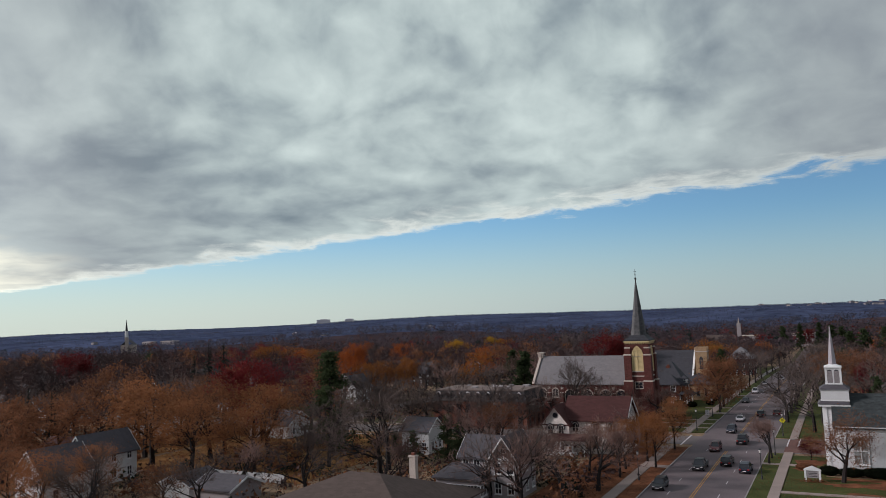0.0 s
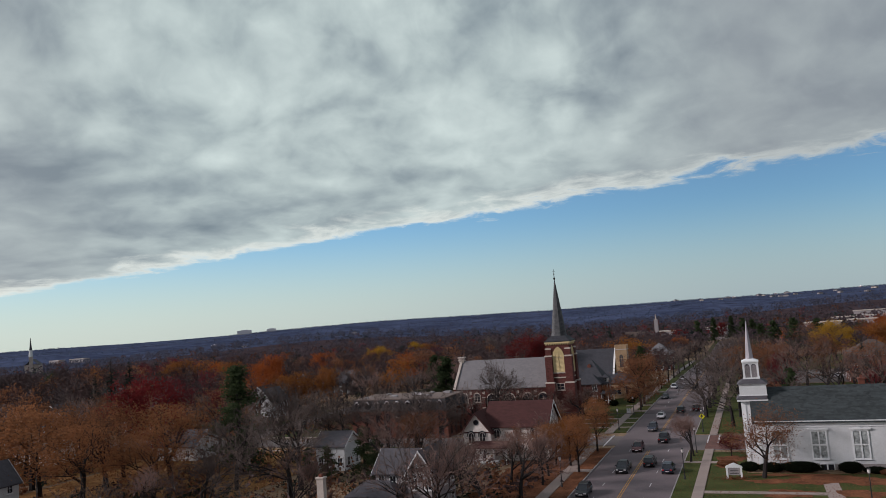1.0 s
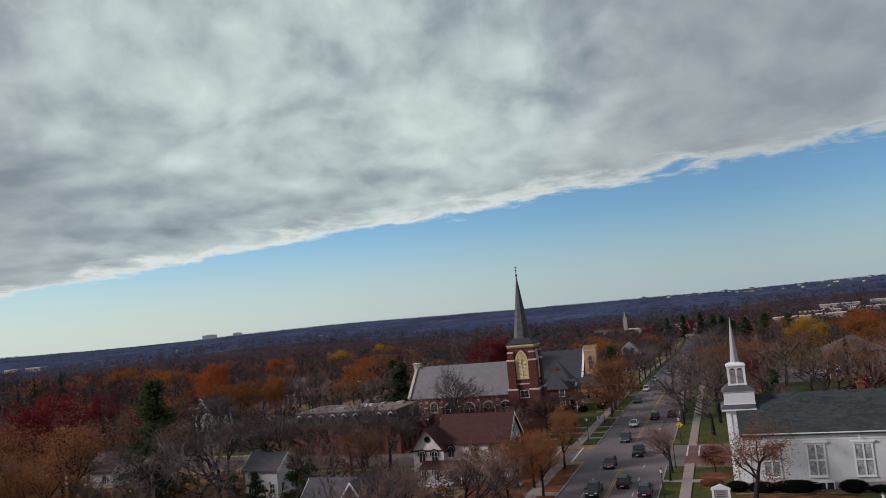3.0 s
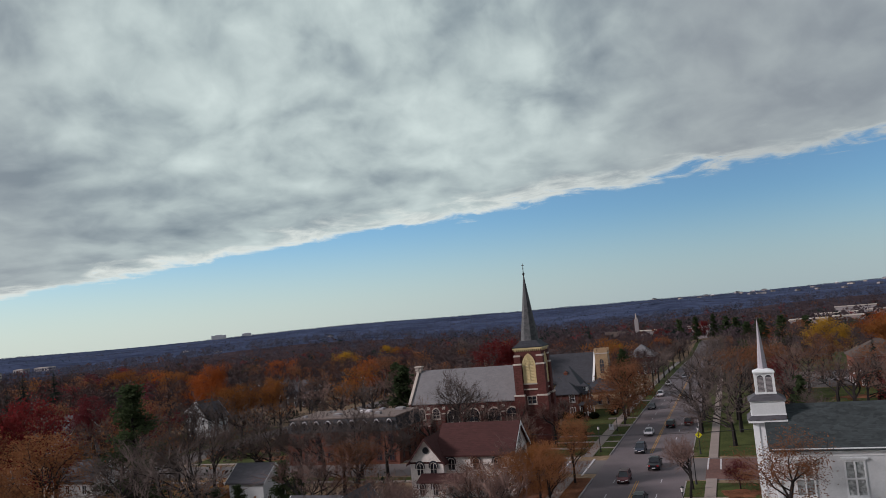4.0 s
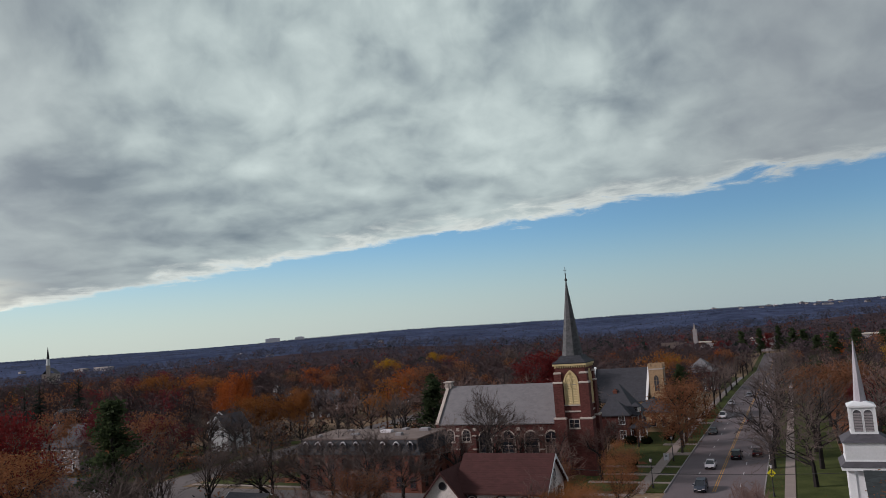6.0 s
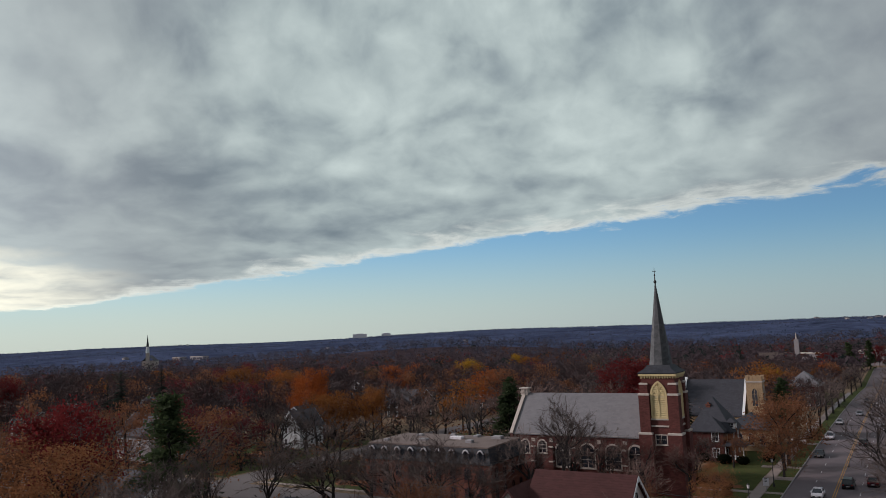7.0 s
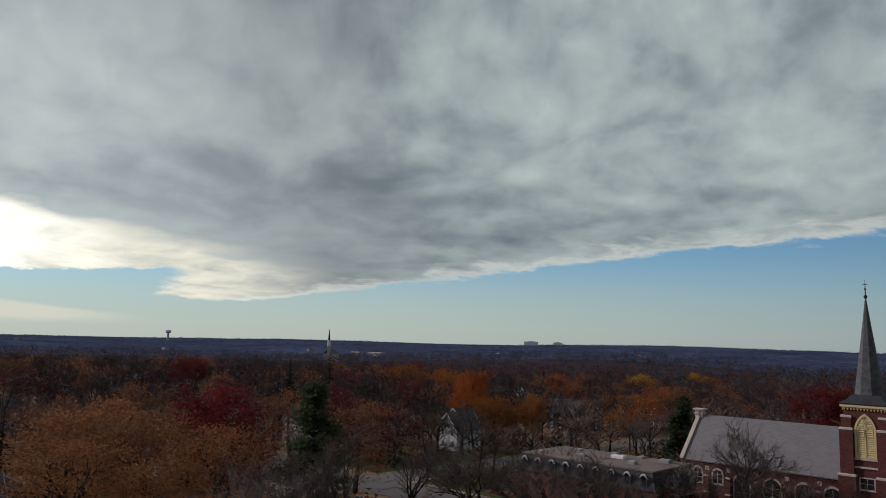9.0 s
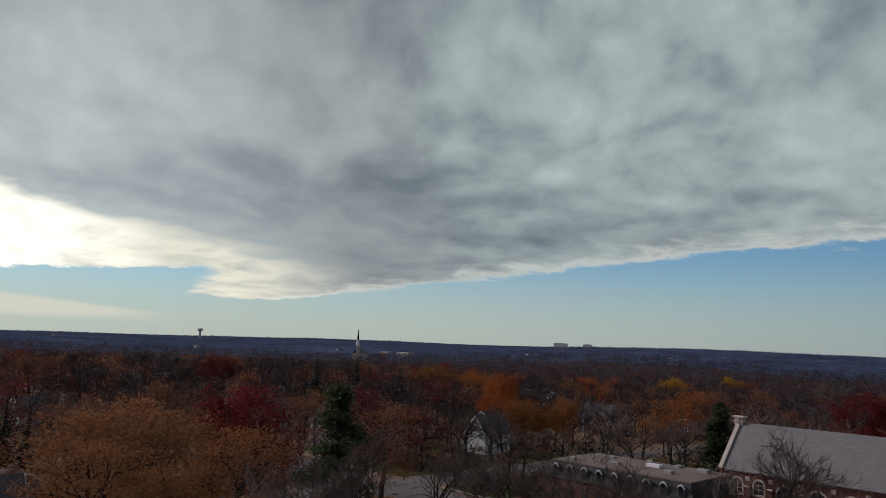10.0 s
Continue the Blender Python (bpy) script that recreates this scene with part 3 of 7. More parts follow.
def face_box(g, put, u0, u1, o0, o1, z0, z1):
    p, q = put(u0, o0, z0), put(u1, o1, z1)
    g.box(min(p[0], q[0]), max(p[0], q[0]), min(p[1], q[1]), max(p[1], q[1]), z0, z1)


def arch_pts(u0, u1, z0, z1, pointed=True, n=6):
    """Outline of an opening with an arched head."""
    c, w = (u0 + u1) / 2, (u1 - u0) / 2
    rise = w * (1.732 if pointed else 1.0)
    pts = [(u0, z0), (u1, z0)]
    for i in range(n + 1):
        t = i / n
        if pointed:
            pts.append((c - w + 2 * w * math.cos(t * math.pi / 3), z1 - rise + 2 * w * math.sin(t * math.pi / 3)))
        else:
            pts.append((c + w * math.cos(t * math.pi / 2), z1 - rise + rise * math.sin(t * math.pi / 2)))
    left = [(2 * c - u, z) for u, z in reversed(pts[2:-1])]
    return pts + left


def face_poly(g, put, pts, o0, o1):
    """Extrudes an outline on a wall from o0 to o1."""
    n, k = len(g.v), len(pts)
    g.v += [put(u, o0, z) for u, z in pts] + [put(u, o1, z) for u, z in pts]
    g.f += [tuple(range(n, n + k)), tuple(range(n + k, n + 2 * k))]
    g.f += [(n + i, n + (i + 1) % k, n + k + (i + 1) % k, n + k + i) for i in range(k)]


def face_ring(g, put, outer, inner, o0, o1):
    n, k = len(g.v), len(outer)
    for pts, o in ((outer, o0), (inner, o0), (outer, o1), (inner, o1)):
        g.v += [put(u, o, z) for u, z in pts]
    for i in range(k):
        j = (i + 1) % k
        A, B, C, D = n, n + k, n + 2 * k, n + 3 * k
        g.f += [(C + i, C + j, D + j, D + i), (A + i, A + j, C + j, C + i), (B + i, B + j, D + j, D + i)]


def window(parent, face, a, u0, u1, z0, z1, frame_m=TRIM, pane_m=GLASS, arch="", w=0.12, bars=(1, 1), sill=True):
    """A window on a wall: surround, bars, sill and pane."""
    put = on_face(face, a)
    g = Geo()
    if arch:
        outer, inner = arch_pts(u0 - w, u1 + w, z0 - w, z1 + w * 1.4, arch == "pointed"), arch_pts(u0, u1, z0, z1, arch == "pointed")
    else:
        outer, inner = [(u0 - w, z0 - w), (u1 + w, z0 - w), (u1 + w, z1 + w), (u0 - w, z1 + w)], [(u0, z0), (u1, z0), (u1, z1), (u0, z1)]
    face_ring(g, put, outer, inner, -0.02, 0.07)
    fr = g.obj("window", frame_m, parent)
    g = Geo()
    face_poly(g, put, inner, -0.02, 0.015)
    g.obj("pane", pane_m, fr)
    g = Geo()
    for i in range(1, bars[0] + 1):
        u = lerp(u0, u1, i / (bars[0] + 1))
        face_box(g, put, u - 0.035, u + 0.035, 0.016, 0.045, z0, z1 - (0.12 * (u1 - u0) if arch else 0))
    for i in range(1, bars[1] + 1):
        z = lerp(z0, z1, i / (bars[1] + 1))
        face_box(g, put, u0, u1, 0.016, 0.04, z - 0.03, z + 0.03)
    if g.f:
        g.obj("glazing_bar", frame_m, fr)
    if sill:
        g = Geo()
        face_box(g, put, u0 - w * 1.3, u1 + w * 1.3, 0.0, 0.16, z0 - w - 0.09, z0 - w)
        g.obj("sill", frame_m, fr)
    return fr


def door(parent, face, a, u0, u1, z0, z1, m, frame_m=TRIM):
    put = on_face(face, a)
    g = Geo()
    face_ring(g, put, [(u0 - 0.12, z0), (u1 + 0.12, z0), (u1 + 0.12, z1 + 0.14), (u0 - 0.12, z1 + 0.14)], [(u0, z0), (u1, z0), (u1, z1), (u0, z1)], -0.02, 0.08)
    fr = g.obj("door", frame_m, parent)
    g = Geo()
    face_box(g, put, u0, u1, -0.02, 0.03, z0, z1)
    g.obj("door_leaf", m, fr)


def gable_roof(x0, x1, y0, y1, ze, zr, axis, over=0.45, thick=0.22, steps=0):
    """Two thick slopes; with steps, each slope is laid in overlapping courses."""
    if axis == "x":
        c, h0 = (y0 + y1) / 2, y0
        a, b = x0 - over, x1 + over
    else:
        c, h0 = (x0 + x1) / 2, x0
        a, b = y0 - over, y1 + over
    k, half = (zr - ze) / (c - h0), c - h0 + over
    n = max(steps, 1)
    up = []
    for i in range(n):
        for d, lap in ((lerp(half, 0, i / n), 0.012 if steps else 0.0), (lerp(half, 0, (i + 1) / n), 0.0)):
            up.append((d, zr - k * d + thick + lap))
    if steps:
        up[-1] = (0.0, zr + thick)
    outline = [(c - d, z) for d, z in up] + [(c + d, z) for d, z in reversed(up[:-1])]
    under = [(c + half, zr - k * half), (c, zr), (c - half, zr - k * half)]
    return Geo().prism(outline + under, a, b, axis)


def gable_walls(x0, x1, y0, y1, z0, ze, zr, axis):
    if axis == "x":
        c = (y0 + y1) / 2
        return Geo().prism([(y0, z0), (y1, z0), (y1, ze), (c, zr), (y0, ze)], x0, x1, "x")
    c = (x0 + x1) / 2
    return Geo().prism([(x0, z0), (x1, z0), (x1, ze), (c, zr), (x0, ze)], y0, y1, "y")


def hip_roof(x0, x1, y0, y1, ze, zr, over=0.5):
    x0, x1, y0, y1 = x0 - over, x1 + over, y0 - over, y1 + over
    cx, cy = (x0 + x1) / 2, (y0 + y1) / 2
    g = Geo()
    if x1 - x0 >= y1 - y0:
        d = (y1 - y0) / 2
        r0, r1 = (x0 + d, cy, zr), (x1 - d, cy, zr)
    else:
        d = (x1 - x0) / 2
        r0, r1 = (cx, y0 + d, zr), (cx, y1 - d, zr)
    b = [(x0, y0), (x1, y0), (x1, y1), (x0, y1)]
    n = len(g.v)
    g.v += [(x, y, ze - 0.2) for x, y in b] + [(x, y, ze) for x, y in b] + [r0, r1]
    g.f += [(n, n + 3, n + 2, n + 1)] + [(n + i, n + (i + 1) % 4, n + 4 + (i + 1) % 4, n + 4 + i) for i in range(4)]
    if x1 - x0 >= y1 - y0:
        g.f += [(n + 4, n + 5, n + 9, n + 8), (n + 5, n + 6, n + 9), (n + 6, n + 7, n + 8, n + 9), (n + 7, n + 4, n + 8)]
    else:
        g.f += [(n + 4, n + 5, n + 8), (n + 5, n + 6, n + 9, n + 8), (n + 6, n + 7, n + 9), (n + 7, n + 4, n + 8, n + 9)]
    return g


def chimney(parent, x, y, z0, z1, m=BRICK, w=0.9, d=0.7):
    g = Geo().box(x - w / 2, x + w / 2, y - d / 2, y + d / 2, z0, z1 - 0.3)
    g.box(x - w / 2 - 0.1, x + w / 2 + 0.1, y - d / 2 - 0.1, y + d / 2 + 0.1, z1 - 0.3, z1 - 0.1, 0.04)
    c = g.obj("chimney", m, parent)
    Geo().box(x - 0.2, x + 0.2, y - 0.2, y + 0.2, z1 - 0.1, z1 + 0.25).obj("flue", BRICK2, c)


FOOTPRINTS = []


def house(label, x0, x1, y0, y1, ze, zr, axis="x", wall=WHITE, roof=SHINGLE_GREY, wins=(3, 2), floors=2, chim=None, hip=False, trim=TRIM, faces="SE", name="house", frieze=True, pane=GLASS, steps=0, porch=None):
    zg = min(height(x0, y0), height(x1, y1), height(x0, y1), height(x1, y0))
    e = thing(name, label, "house", ((x0 + x1) / 2, (y0 + y1) / 2, zg))
    X0, X1, Y0, Y1 = x0 - (x0 + x1) / 2, x1 - (x0 + x1) / 2, y0 - (y0 + y1) / 2, y1 - (y0 + y1) / 2
    FOOTPRINTS.append((x0 - 2.5, x1 + 2.5, y0 - 2.5, y1 + 2.5))
    Ze, Zr = ze - zg, zr - zg
    if hip:
        Geo().box(X0, X1, Y0, Y1, 0, Ze).obj("wall", wall, e)
        hip_roof(X0, X1, Y0, Y1, Ze, Zr).obj("roof", roof, e)
    else:
        gable_walls(X0, X1, Y0, Y1, 0, Ze, Zr, axis).obj("wall", wall, e)
        gable_roof(X0, X1, Y0, Y1, Ze, Zr, axis, steps=steps).obj("roof", roof, e)
        # barge boards on the gable ends
        ends = [("E", X1 + 0.47), ("W", X0 - 0.47)] if axis == "x" else [("S", Y0 - 0.47), ("N", Y1 + 0.47)]
        lo, hi = (Y0, Y1) if axis == "x" else (X0, X1)
        c = (lo + hi) / 2
        k = (Zr - Ze) / (c - lo)
        for f, a in ends:
            g = Geo()
            put = on_face(f, a)
            for s in (-1, 1):
                d = (hi - lo) / 2 + 0.45
                face_poly(g, put, [(c, Zr + 0.2), (c + s * d, Zr + 0.2 - k * d), (c + s * d, Zr - 0.12 - k * d), (c, Zr - 0.12)], 0.0, 0.06)
            g.obj("barge_board", trim, e)
    if frieze:
        g = Geo()
        g.box(X0 - 0.05, X1 + 0.05, Y0 - 0.05, Y0 - 0.003, Ze - 0.35, Ze - 0.08)
        g.obj("frieze", trim, e)
    for f in faces:
        a = {"S": Y0, "N": Y1, "E": X1, "W": X0}[f]
        lo, hi = (X0, X1) if f in "SN" else (Y0, Y1)
        n = wins[0] if f in "SN" else wins[1]
        for fl in range(floors):
            zb = 0.9 + fl * 2.9
            if zb + 1.4 > Ze - 0.2:
                continue
            for i in range(n):
                u = lerp(lo, hi, (i + 0.5) / n)
                window(e, f, a, u - 0.45, u + 0.45, zb, zb + 1.45, trim, pane)
        gable_end = (axis == "x" and f in "EW") or (axis == "y" and f in "SN")
        if gable_end and not hip and Zr - Ze > 2.2:
            window(e, f, a, (lo + hi) / 2 - 0.4, (lo + hi) / 2 + 0.4, Ze + 0.1, Ze + 1.3, trim, pane)
    if chim:
        chimney(e, chim[0] - (x0 + x1) / 2, chim[1] - (y0 + y1) / 2, Ze, chim[2] - zg, chim[3] if len(chim) > 3 else BRICK)
    if porch:
        px0, px1, py0, py1, pz = porch
        cx, cy = (x0 + x1) / 2, (y0 + y1) / 2
        p = Geo().box(px0 - cx, px1 - cx, py0 - cy, py1 - cy, 0, 0.5).obj("porch", trim, e)
        g = Geo()
        g.prism([(py0 - cy - 0.4, pz - 0.1), (py1 - cy, pz + 0.7), (py1 - cy, pz + 0.9), (py0 - cy - 0.4, pz + 0.1)], px0 - cx - 0.3, px1 - cx + 0.3, "x")
        g.obj("porch_roof", roof, p)
        n = max(2, int((px1 - px0) / 2.2) + 1)
        for i in range(n):
            ux = lerp(px0 - cx + 0.15, px1 - cx - 0.15, i / (n - 1))
            Geo().tube((ux, py0 - cy + 0.15, 0.5), (ux, py0 - cy + 0.15, pz - 0.05), 0.1, 0.08, 8).obj("post", trim, p)
    return e


def white_church():
    e = thing("white_church", "white clapboard church with grey-green shingle roof and louvred steeple", "church", (0, 0, 0))
    x0, x1, y0, y1 = 18.9, 37.7, 115.3, 126.7
    FOOTPRINTS.append((15.5, 40, 113, 129))
    ze, zr, cy = 7.5, 11.9, 121.0
    gable_walls(x0, x1, y0, y1, 0.9, ze, zr - 0.15, "x").obj("wall", WHITE, e)
    # clapboards as courses on the long wall
    z = 0.95
    while z < 6.6:
        Geo().prism([(y0 - 0.018, z), (y0 - 0.002, z), (y0 - 0.002, z + 0.19), (y0 - 0.008, z + 0.19)], x0, x1, "x").obj("clapboard", WHITE, e)
        z += 0.2
    Geo().box(x0 - 0.06, x1 + 0.06, y0 - 0.06, y1 + 0.06, 0, 0.9).obj("foundation", KERB, e)
    gable_roof(x0, x1, y0, y1, ze, zr, "x", over=0.5, thick=0.15, steps=26).obj("roof", SHINGLE_GREEN, e)
    # boxed eaves and frieze bands, stepped
    for zz0, zz1, o in ((7.05, 7.45, 0.42), (6.8, 7.05, 0.22), (6.45, 6.8, 0.08)):
        Geo().box(x0 - 0.1, x1 + 0.1, y0 - o, y0 - 0.004, zz0, zz1).obj("cornice", TRIM, e)
    Geo().tube((33.0, y0 - 0.3, 7.4), (33.0, y0 - 0.3, 6.45), 0.05, 0.05, 6).obj("downpipe", TRIM, e)
    for x in (x0 + 0.25, x1 - 0.3):
        Geo().box(x - 0.3, x + 0.3, y0 - 0.09, y0 - 0.004, 0.9, 6.45).obj("pilaster", TRIM, e)
    for u in (22.1, 27.65, 33.3):
        put = on_face("S", y0 - 0.04)
        wd = window(e, "S", y0 - 0.04, u - 0.95, u + 0.95, 1.8, 5.75, TRIM, GLASS_PALE, "", 0.2, (0, 0))
        g = Geo()
        face_box(g, put, u - 1.45, u + 1.45, 0.0, 0.22, 6.02, 6.25)
        face_box(g, put, u - 1.25, u + 1.25, 0.0, 0.14, 5.9, 6.02)
        g.obj("hood", TRIM, wd)
        g = Geo()
        face_box(g, put, u - 0.1, u + 0.1, 0.016, 0.09, 1.8, 5.75)
        face_box(g, put, u - 0.95, u + 0.95, 0.016, 0.08, 3.65, 3.85)
        g.obj("mullion", TRIM, wd)
    # basement entry
    door(e, "S", y0 - 0.07, 27.5, 28.3, 0.0, 0.85, GLASS)
    door(e, "S", y0 - 0.07, 28.5, 29.3, 0.0, 0.85, GLASS)
    chimney(e, 35.2, 123.4, 9.5, 12.9, BRICK2, 0.9, 0.7)
    # tower bay, stage, lantern and spire over the front
    tx0, tx1, ty0, ty1 = 17.0, 21.1, 118.95, 123.05
    cx = (tx0 + tx1) / 2
    st = Geo().box(tx0 + 0.15, tx1 - 0.1, ty0 + 0.15, ty1 - 0.15, 0, 10.1).obj("tower", WHITE, e)
    for yy in (ty0 + 0.15, ty1 - 0.75):
        Geo().box(tx0 + 0.05, tx0 + 0.7, yy - 0.1, yy + 0.6, 0, 10.0).obj("corner_board", TRIM, st)
    g = Geo().box(tx0 - 0.5, tx1 + 0.1, ty0 - 0.4, ty1 + 0.4, 10.1, 10.45, 0.1)
    g.obj("cornice", TRIM, st)
    n = Geo()
    n.v += [(tx0 - 0.6, ty0 - 0.5, 10.45), (tx1, ty0 - 0.5, 10.45), (tx1, ty1 + 0.5, 10.45), (tx0 - 0.6, ty1 + 0.5, 10.45), (tx0, ty0, 11.0), (tx1, ty0, 11.0), (tx1, ty1, 11.0), (tx0, ty1, 11.0)]
    n.f += [(0, 1, 5, 4), (1, 2, 6, 5), (2, 3, 7, 6), (3, 0, 4, 7), (4, 5, 6, 7)]
    n.obj("skirt_roof", SHINGLE_GREY, st)
    stage = Geo().box(tx0, tx1, ty0, ty1, 10.9, 12.8).obj("stage", WHITE, e)
    for z0, z1, o in ((10.95, 11.08, 0.06), (12.68, 12.84, 0.12)):
        Geo().box(tx0 - o, tx1 + o, ty0 - o, ty1 + o, z0, z1).obj("band", TRIM, stage)
    n = Geo()
    n.v += [(tx0 - 0.25, ty0 - 0.25, 12.84), (tx1 + 0.25, ty0 - 0.25, 12.84), (tx1 + 0.25, ty1 + 0.25, 12.84), (tx0 - 0.25, ty1 + 0.25, 12.84)]
    l0, l1, m0, m1 = cx - 1.22, cx + 1.22, cy - 1.22, cy + 1.22
    n.v += [(l0, m0, 13.6), (l1, m0, 13.6), (l1, m1, 13.6), (l0, m1, 13.6)]
    n.f += [(0, 1, 5, 4), (1, 2, 6, 5), (2, 3, 7, 6), (3, 0, 4, 7), (4, 5, 6, 7), (3, 2, 1, 0)]
    n.obj("skirt_roof", SHINGLE_GREY, stage)
    lan = Geo().box(l0 + 0.08, l1 - 0.08, m0 + 0.08, m1 - 0.08, 13.5, 16.3).obj("lantern", WHITE, e)
    for x in (l0, l1 - 0.24):
        for y in (m0, m1 - 0.24):
            Geo().box(x, x + 0.24, y, y + 0.24, 13.5, 16.3).obj("corner_post", TRIM, lan)
    Geo().box(l0 - 0.05, l1 + 0.05, m0 - 0.05, m1 + 0.05, 13.5, 13.72).obj("base_band", TRIM, lan)
    n = Geo().box(l0 - 0.1, l1 + 0.1, m0 - 0.1, m1 + 0.1, 16.25, 16.45, 0.05)
    n.v += [(l0 - 0.08, m0 - 0.08, 16.45), (l1 + 0.08, m0 - 0.08, 16.45), (l1 + 0.08, m1 + 0.08, 16.45), (l0 - 0.08, m1 + 0.08, 16.45), (cx, cy, 17.0)]
    k = len(n.v) - 5
    n.f += [(k + i, k + (i + 1) % 4, k + 4) for i in range(4)]
    n.obj("cap", TRIM, lan)
    for f, a, c in (("S", m0 + 0.08, cx), ("W", l0 + 0.08, cy), ("E", l1 - 0.08, cy), ("N", m1 - 0.08, cx)):
        put = on_face(f, a)
        for du in (-0.5, 0.5):
            g = Geo()
            inner = arch_pts(c + du - 0.4, c + du + 0.4, 13.8, 16.0, False)
            outer = arch_pts(c + du - 0.47, c + du + 0.47, 13.73, 16.08, False)
            face_ring(g, put, outer, inner, 0, 0.07)
            lw = g.obj("louvre_opening", TRIM, lan)
            g = Geo()
            face_poly(g, put, inner, 0.0, 0.008)
            g.obj("backing", SHINGLE_GREY, lw)
            z = 13.85
            while z < 15.7:
                g = Geo()
                face_box(g, put, c + du - 0.39, c + du + 0.39, 0.01, 0.05, z, z + 0.1)
                g.obj("louvre", GREYWALL, lw)
                z += 0.16
    sp = Geo().tube((cx, cy, 16.6), (cx, cy, 23.0), 0.62, 0.05, 8).obj("spire", WHITE, e)
    sp.data.materials[0] = mat("grey_white_spire", (0.36, 0.36, 0.37), 0.6, 0.12, 4, 0.6, 0.1)
    Geo().tube((cx, cy, 23.0), (cx, cy, 23.5), 0.03, 0.0, 6).obj("finial", GREY_METAL, e)


white_church()


def brick_church():
    e = thing("brick_church", "red brick church with grey slate roof and tall pointed spire", "church", (0, 0, 0))
    FOOTPRINTS.append((-54, -17, 161, 182))
    zg = -0.6
    x0, x1, y0, y1, ze, zr, cy = -51.3, -26.0, 165.6, 178.4, 8.9, 15.25, 172.0
    gable_walls(x0, x1, y0, y1, zg, ze, zr - 0.2, "x").obj("wall", BRICK, e)
    gable_roof(x0, x1, y0, y1, ze, zr, "x", over=0.35, thick=0.16, steps=34).obj("roof", SLATE, e)
    Geo().box(x0 - 0.1, x1, y0 - 0.32, y0 - 0.02, ze - 0.38, ze - 0.12).obj("eave_cornice", LIMESTONE, e)
    Geo().box(x0 - 0.1, x1, y0 - 0.12, y0 - 0.02, ze - 0.8, ze - 0.55).obj("brick_band", BRICK, e)
    # parapet gable with coping and a stone pedestal at its peak
    g = Geo()
    k = (zr - ze) / (cy - y0)
    for s in (-1, 1):
        g.prism([(cy, zr + 0.55), (cy + s * 6.9, zr + 0.55 - k * 6.9), (cy + s * 6.9, zr + 0.3 - k * 6.9), (cy, zr + 0.3)], x0 - 0.46, x0 + 0.18, "x")
    par = Geo().prism([(y0 - 0.4, zg), (y1 + 0.4, zg), (y1 + 0.4, ze - 0.1), (cy, zr + 0.3), (y0 - 0.4, ze - 0.1)], x0 - 0.4, x0 + 0.15, "x").obj("parapet", BRICK, e)
    g.obj("coping", LIMESTONE, par)
    ped = Geo().box(x0 - 0.75, x0 + 0.55, cy - 0.6, cy + 0.6, zr - 0.3, zr + 0.9).obj("pedestal", LIMESTONE, e)
    Geo().box(x0 - 1.0, x0 + 0.8, cy - 0.85, cy + 0.85, zr + 0.9, zr + 1.15, 0.06).obj("cap", LIMESTONE, ped)
    Geo().box(x0 - 0.9, x0 + 0.7, cy - 0.75, cy + 0.75, zr + 0.2, zr + 0.38).obj("band", LIMESTONE, ped)
    Geo().box(x0 - 0.2, x0 + 0.05, cy - 0.75, cy - 0.6, zr - 0.8, zr + 0.9).obj("cross_upright", LIMESTONE, ped)
    for u, w, z0, z1, kind in ((-48.9, 0.7, 5.4, 7.5, "round"), (-45.6, 0.75, 5.5, 7.5, "round"), (-41.7, 1.2, 3.3, 7.2, "round"), (-37.1, 1.25, 3.3, 7.2, "round"), (-32.5, 1.25, 3.3, 7.2, "round"), (-28.6, 1.1, 3.3, 7.2, "round")):
        window(e, "S", y0, u - w, u + w, z0, z1, LIMESTONE, GLASS, kind, 0.22, (1, 2))
    for u in (-47.3, -43.8, -39.5, -34.9, -30.4):
        b = Geo().box(u - 0.4, u + 0.4, y0 - 0.55, y0 - 0.01, zg, 6.4).obj("buttress", BRICK, e)
        Geo().box(u - 0.42, u + 0.42, y0 - 0.6, y0 - 0.01, 6.4, 6.6).obj("buttress_cap", LIMESTONE, b)
        Geo().box(u - 0.33, u + 0.33, y0 - 0.06, y0 - 0.012, 7.35, 7.95).obj("stone_panel", LIMESTONE, b)
        Geo().box(u - 0.42, u + 0.42, y0 - 0.62, y0 - 0.01, 3.9, 4.15).obj("weathering", LIMESTONE, b)
    # tower
    tx0, tx1, ty0, ty1 = -26.4, -20.9, 164.1, 169.6
    cx, cyt = -23.65, 166.85
    tw = Geo().box(tx0, tx1, ty0, ty1, zg, 19.0).obj("tower", BRICK, e)
    # corner buttresses in three set-back stages
    for sx in (-1, 1):
        for sy in (-1, 1):
            for z0, z1, o, wd in ((zg, 9.6, 0.75, 1.5), (9.6, 15.9, 0.5, 1.25), (15.9, 17.6, 0.28, 1.05)):
                ax = cx + sx * 2.75
                ay = cyt + sy * 2.75
                xa, xb = sorted((ax + sx * o, ax - sx * wd))
                ya, yb = sorted((ay + sy * o, ay - sy * wd))
                yc = sorted((ay - sy * 0.05, ay - sy * wd))
                yo, xo = sorted((ay - sy * 0.05, ay + sy * o)), sorted((ax - sx * 0.05, ax + sx * o))
                b = Geo().box(xa, xb, *yo, z0, z1)
                b.box(*xo, *yc, z0, z1)
                bo = b.obj("buttress", BRICK, tw)
                xa2, xb2 = sorted((ax + sx * (o + 0.06), ax - sx * (wd + 0.03)))
                yo2, xo2 = sorted((ay - sy * 0.05, ay + sy * (o + 0.06))), sorted((ax - sx * 0.05, ax + sx * (o + 0.06)))
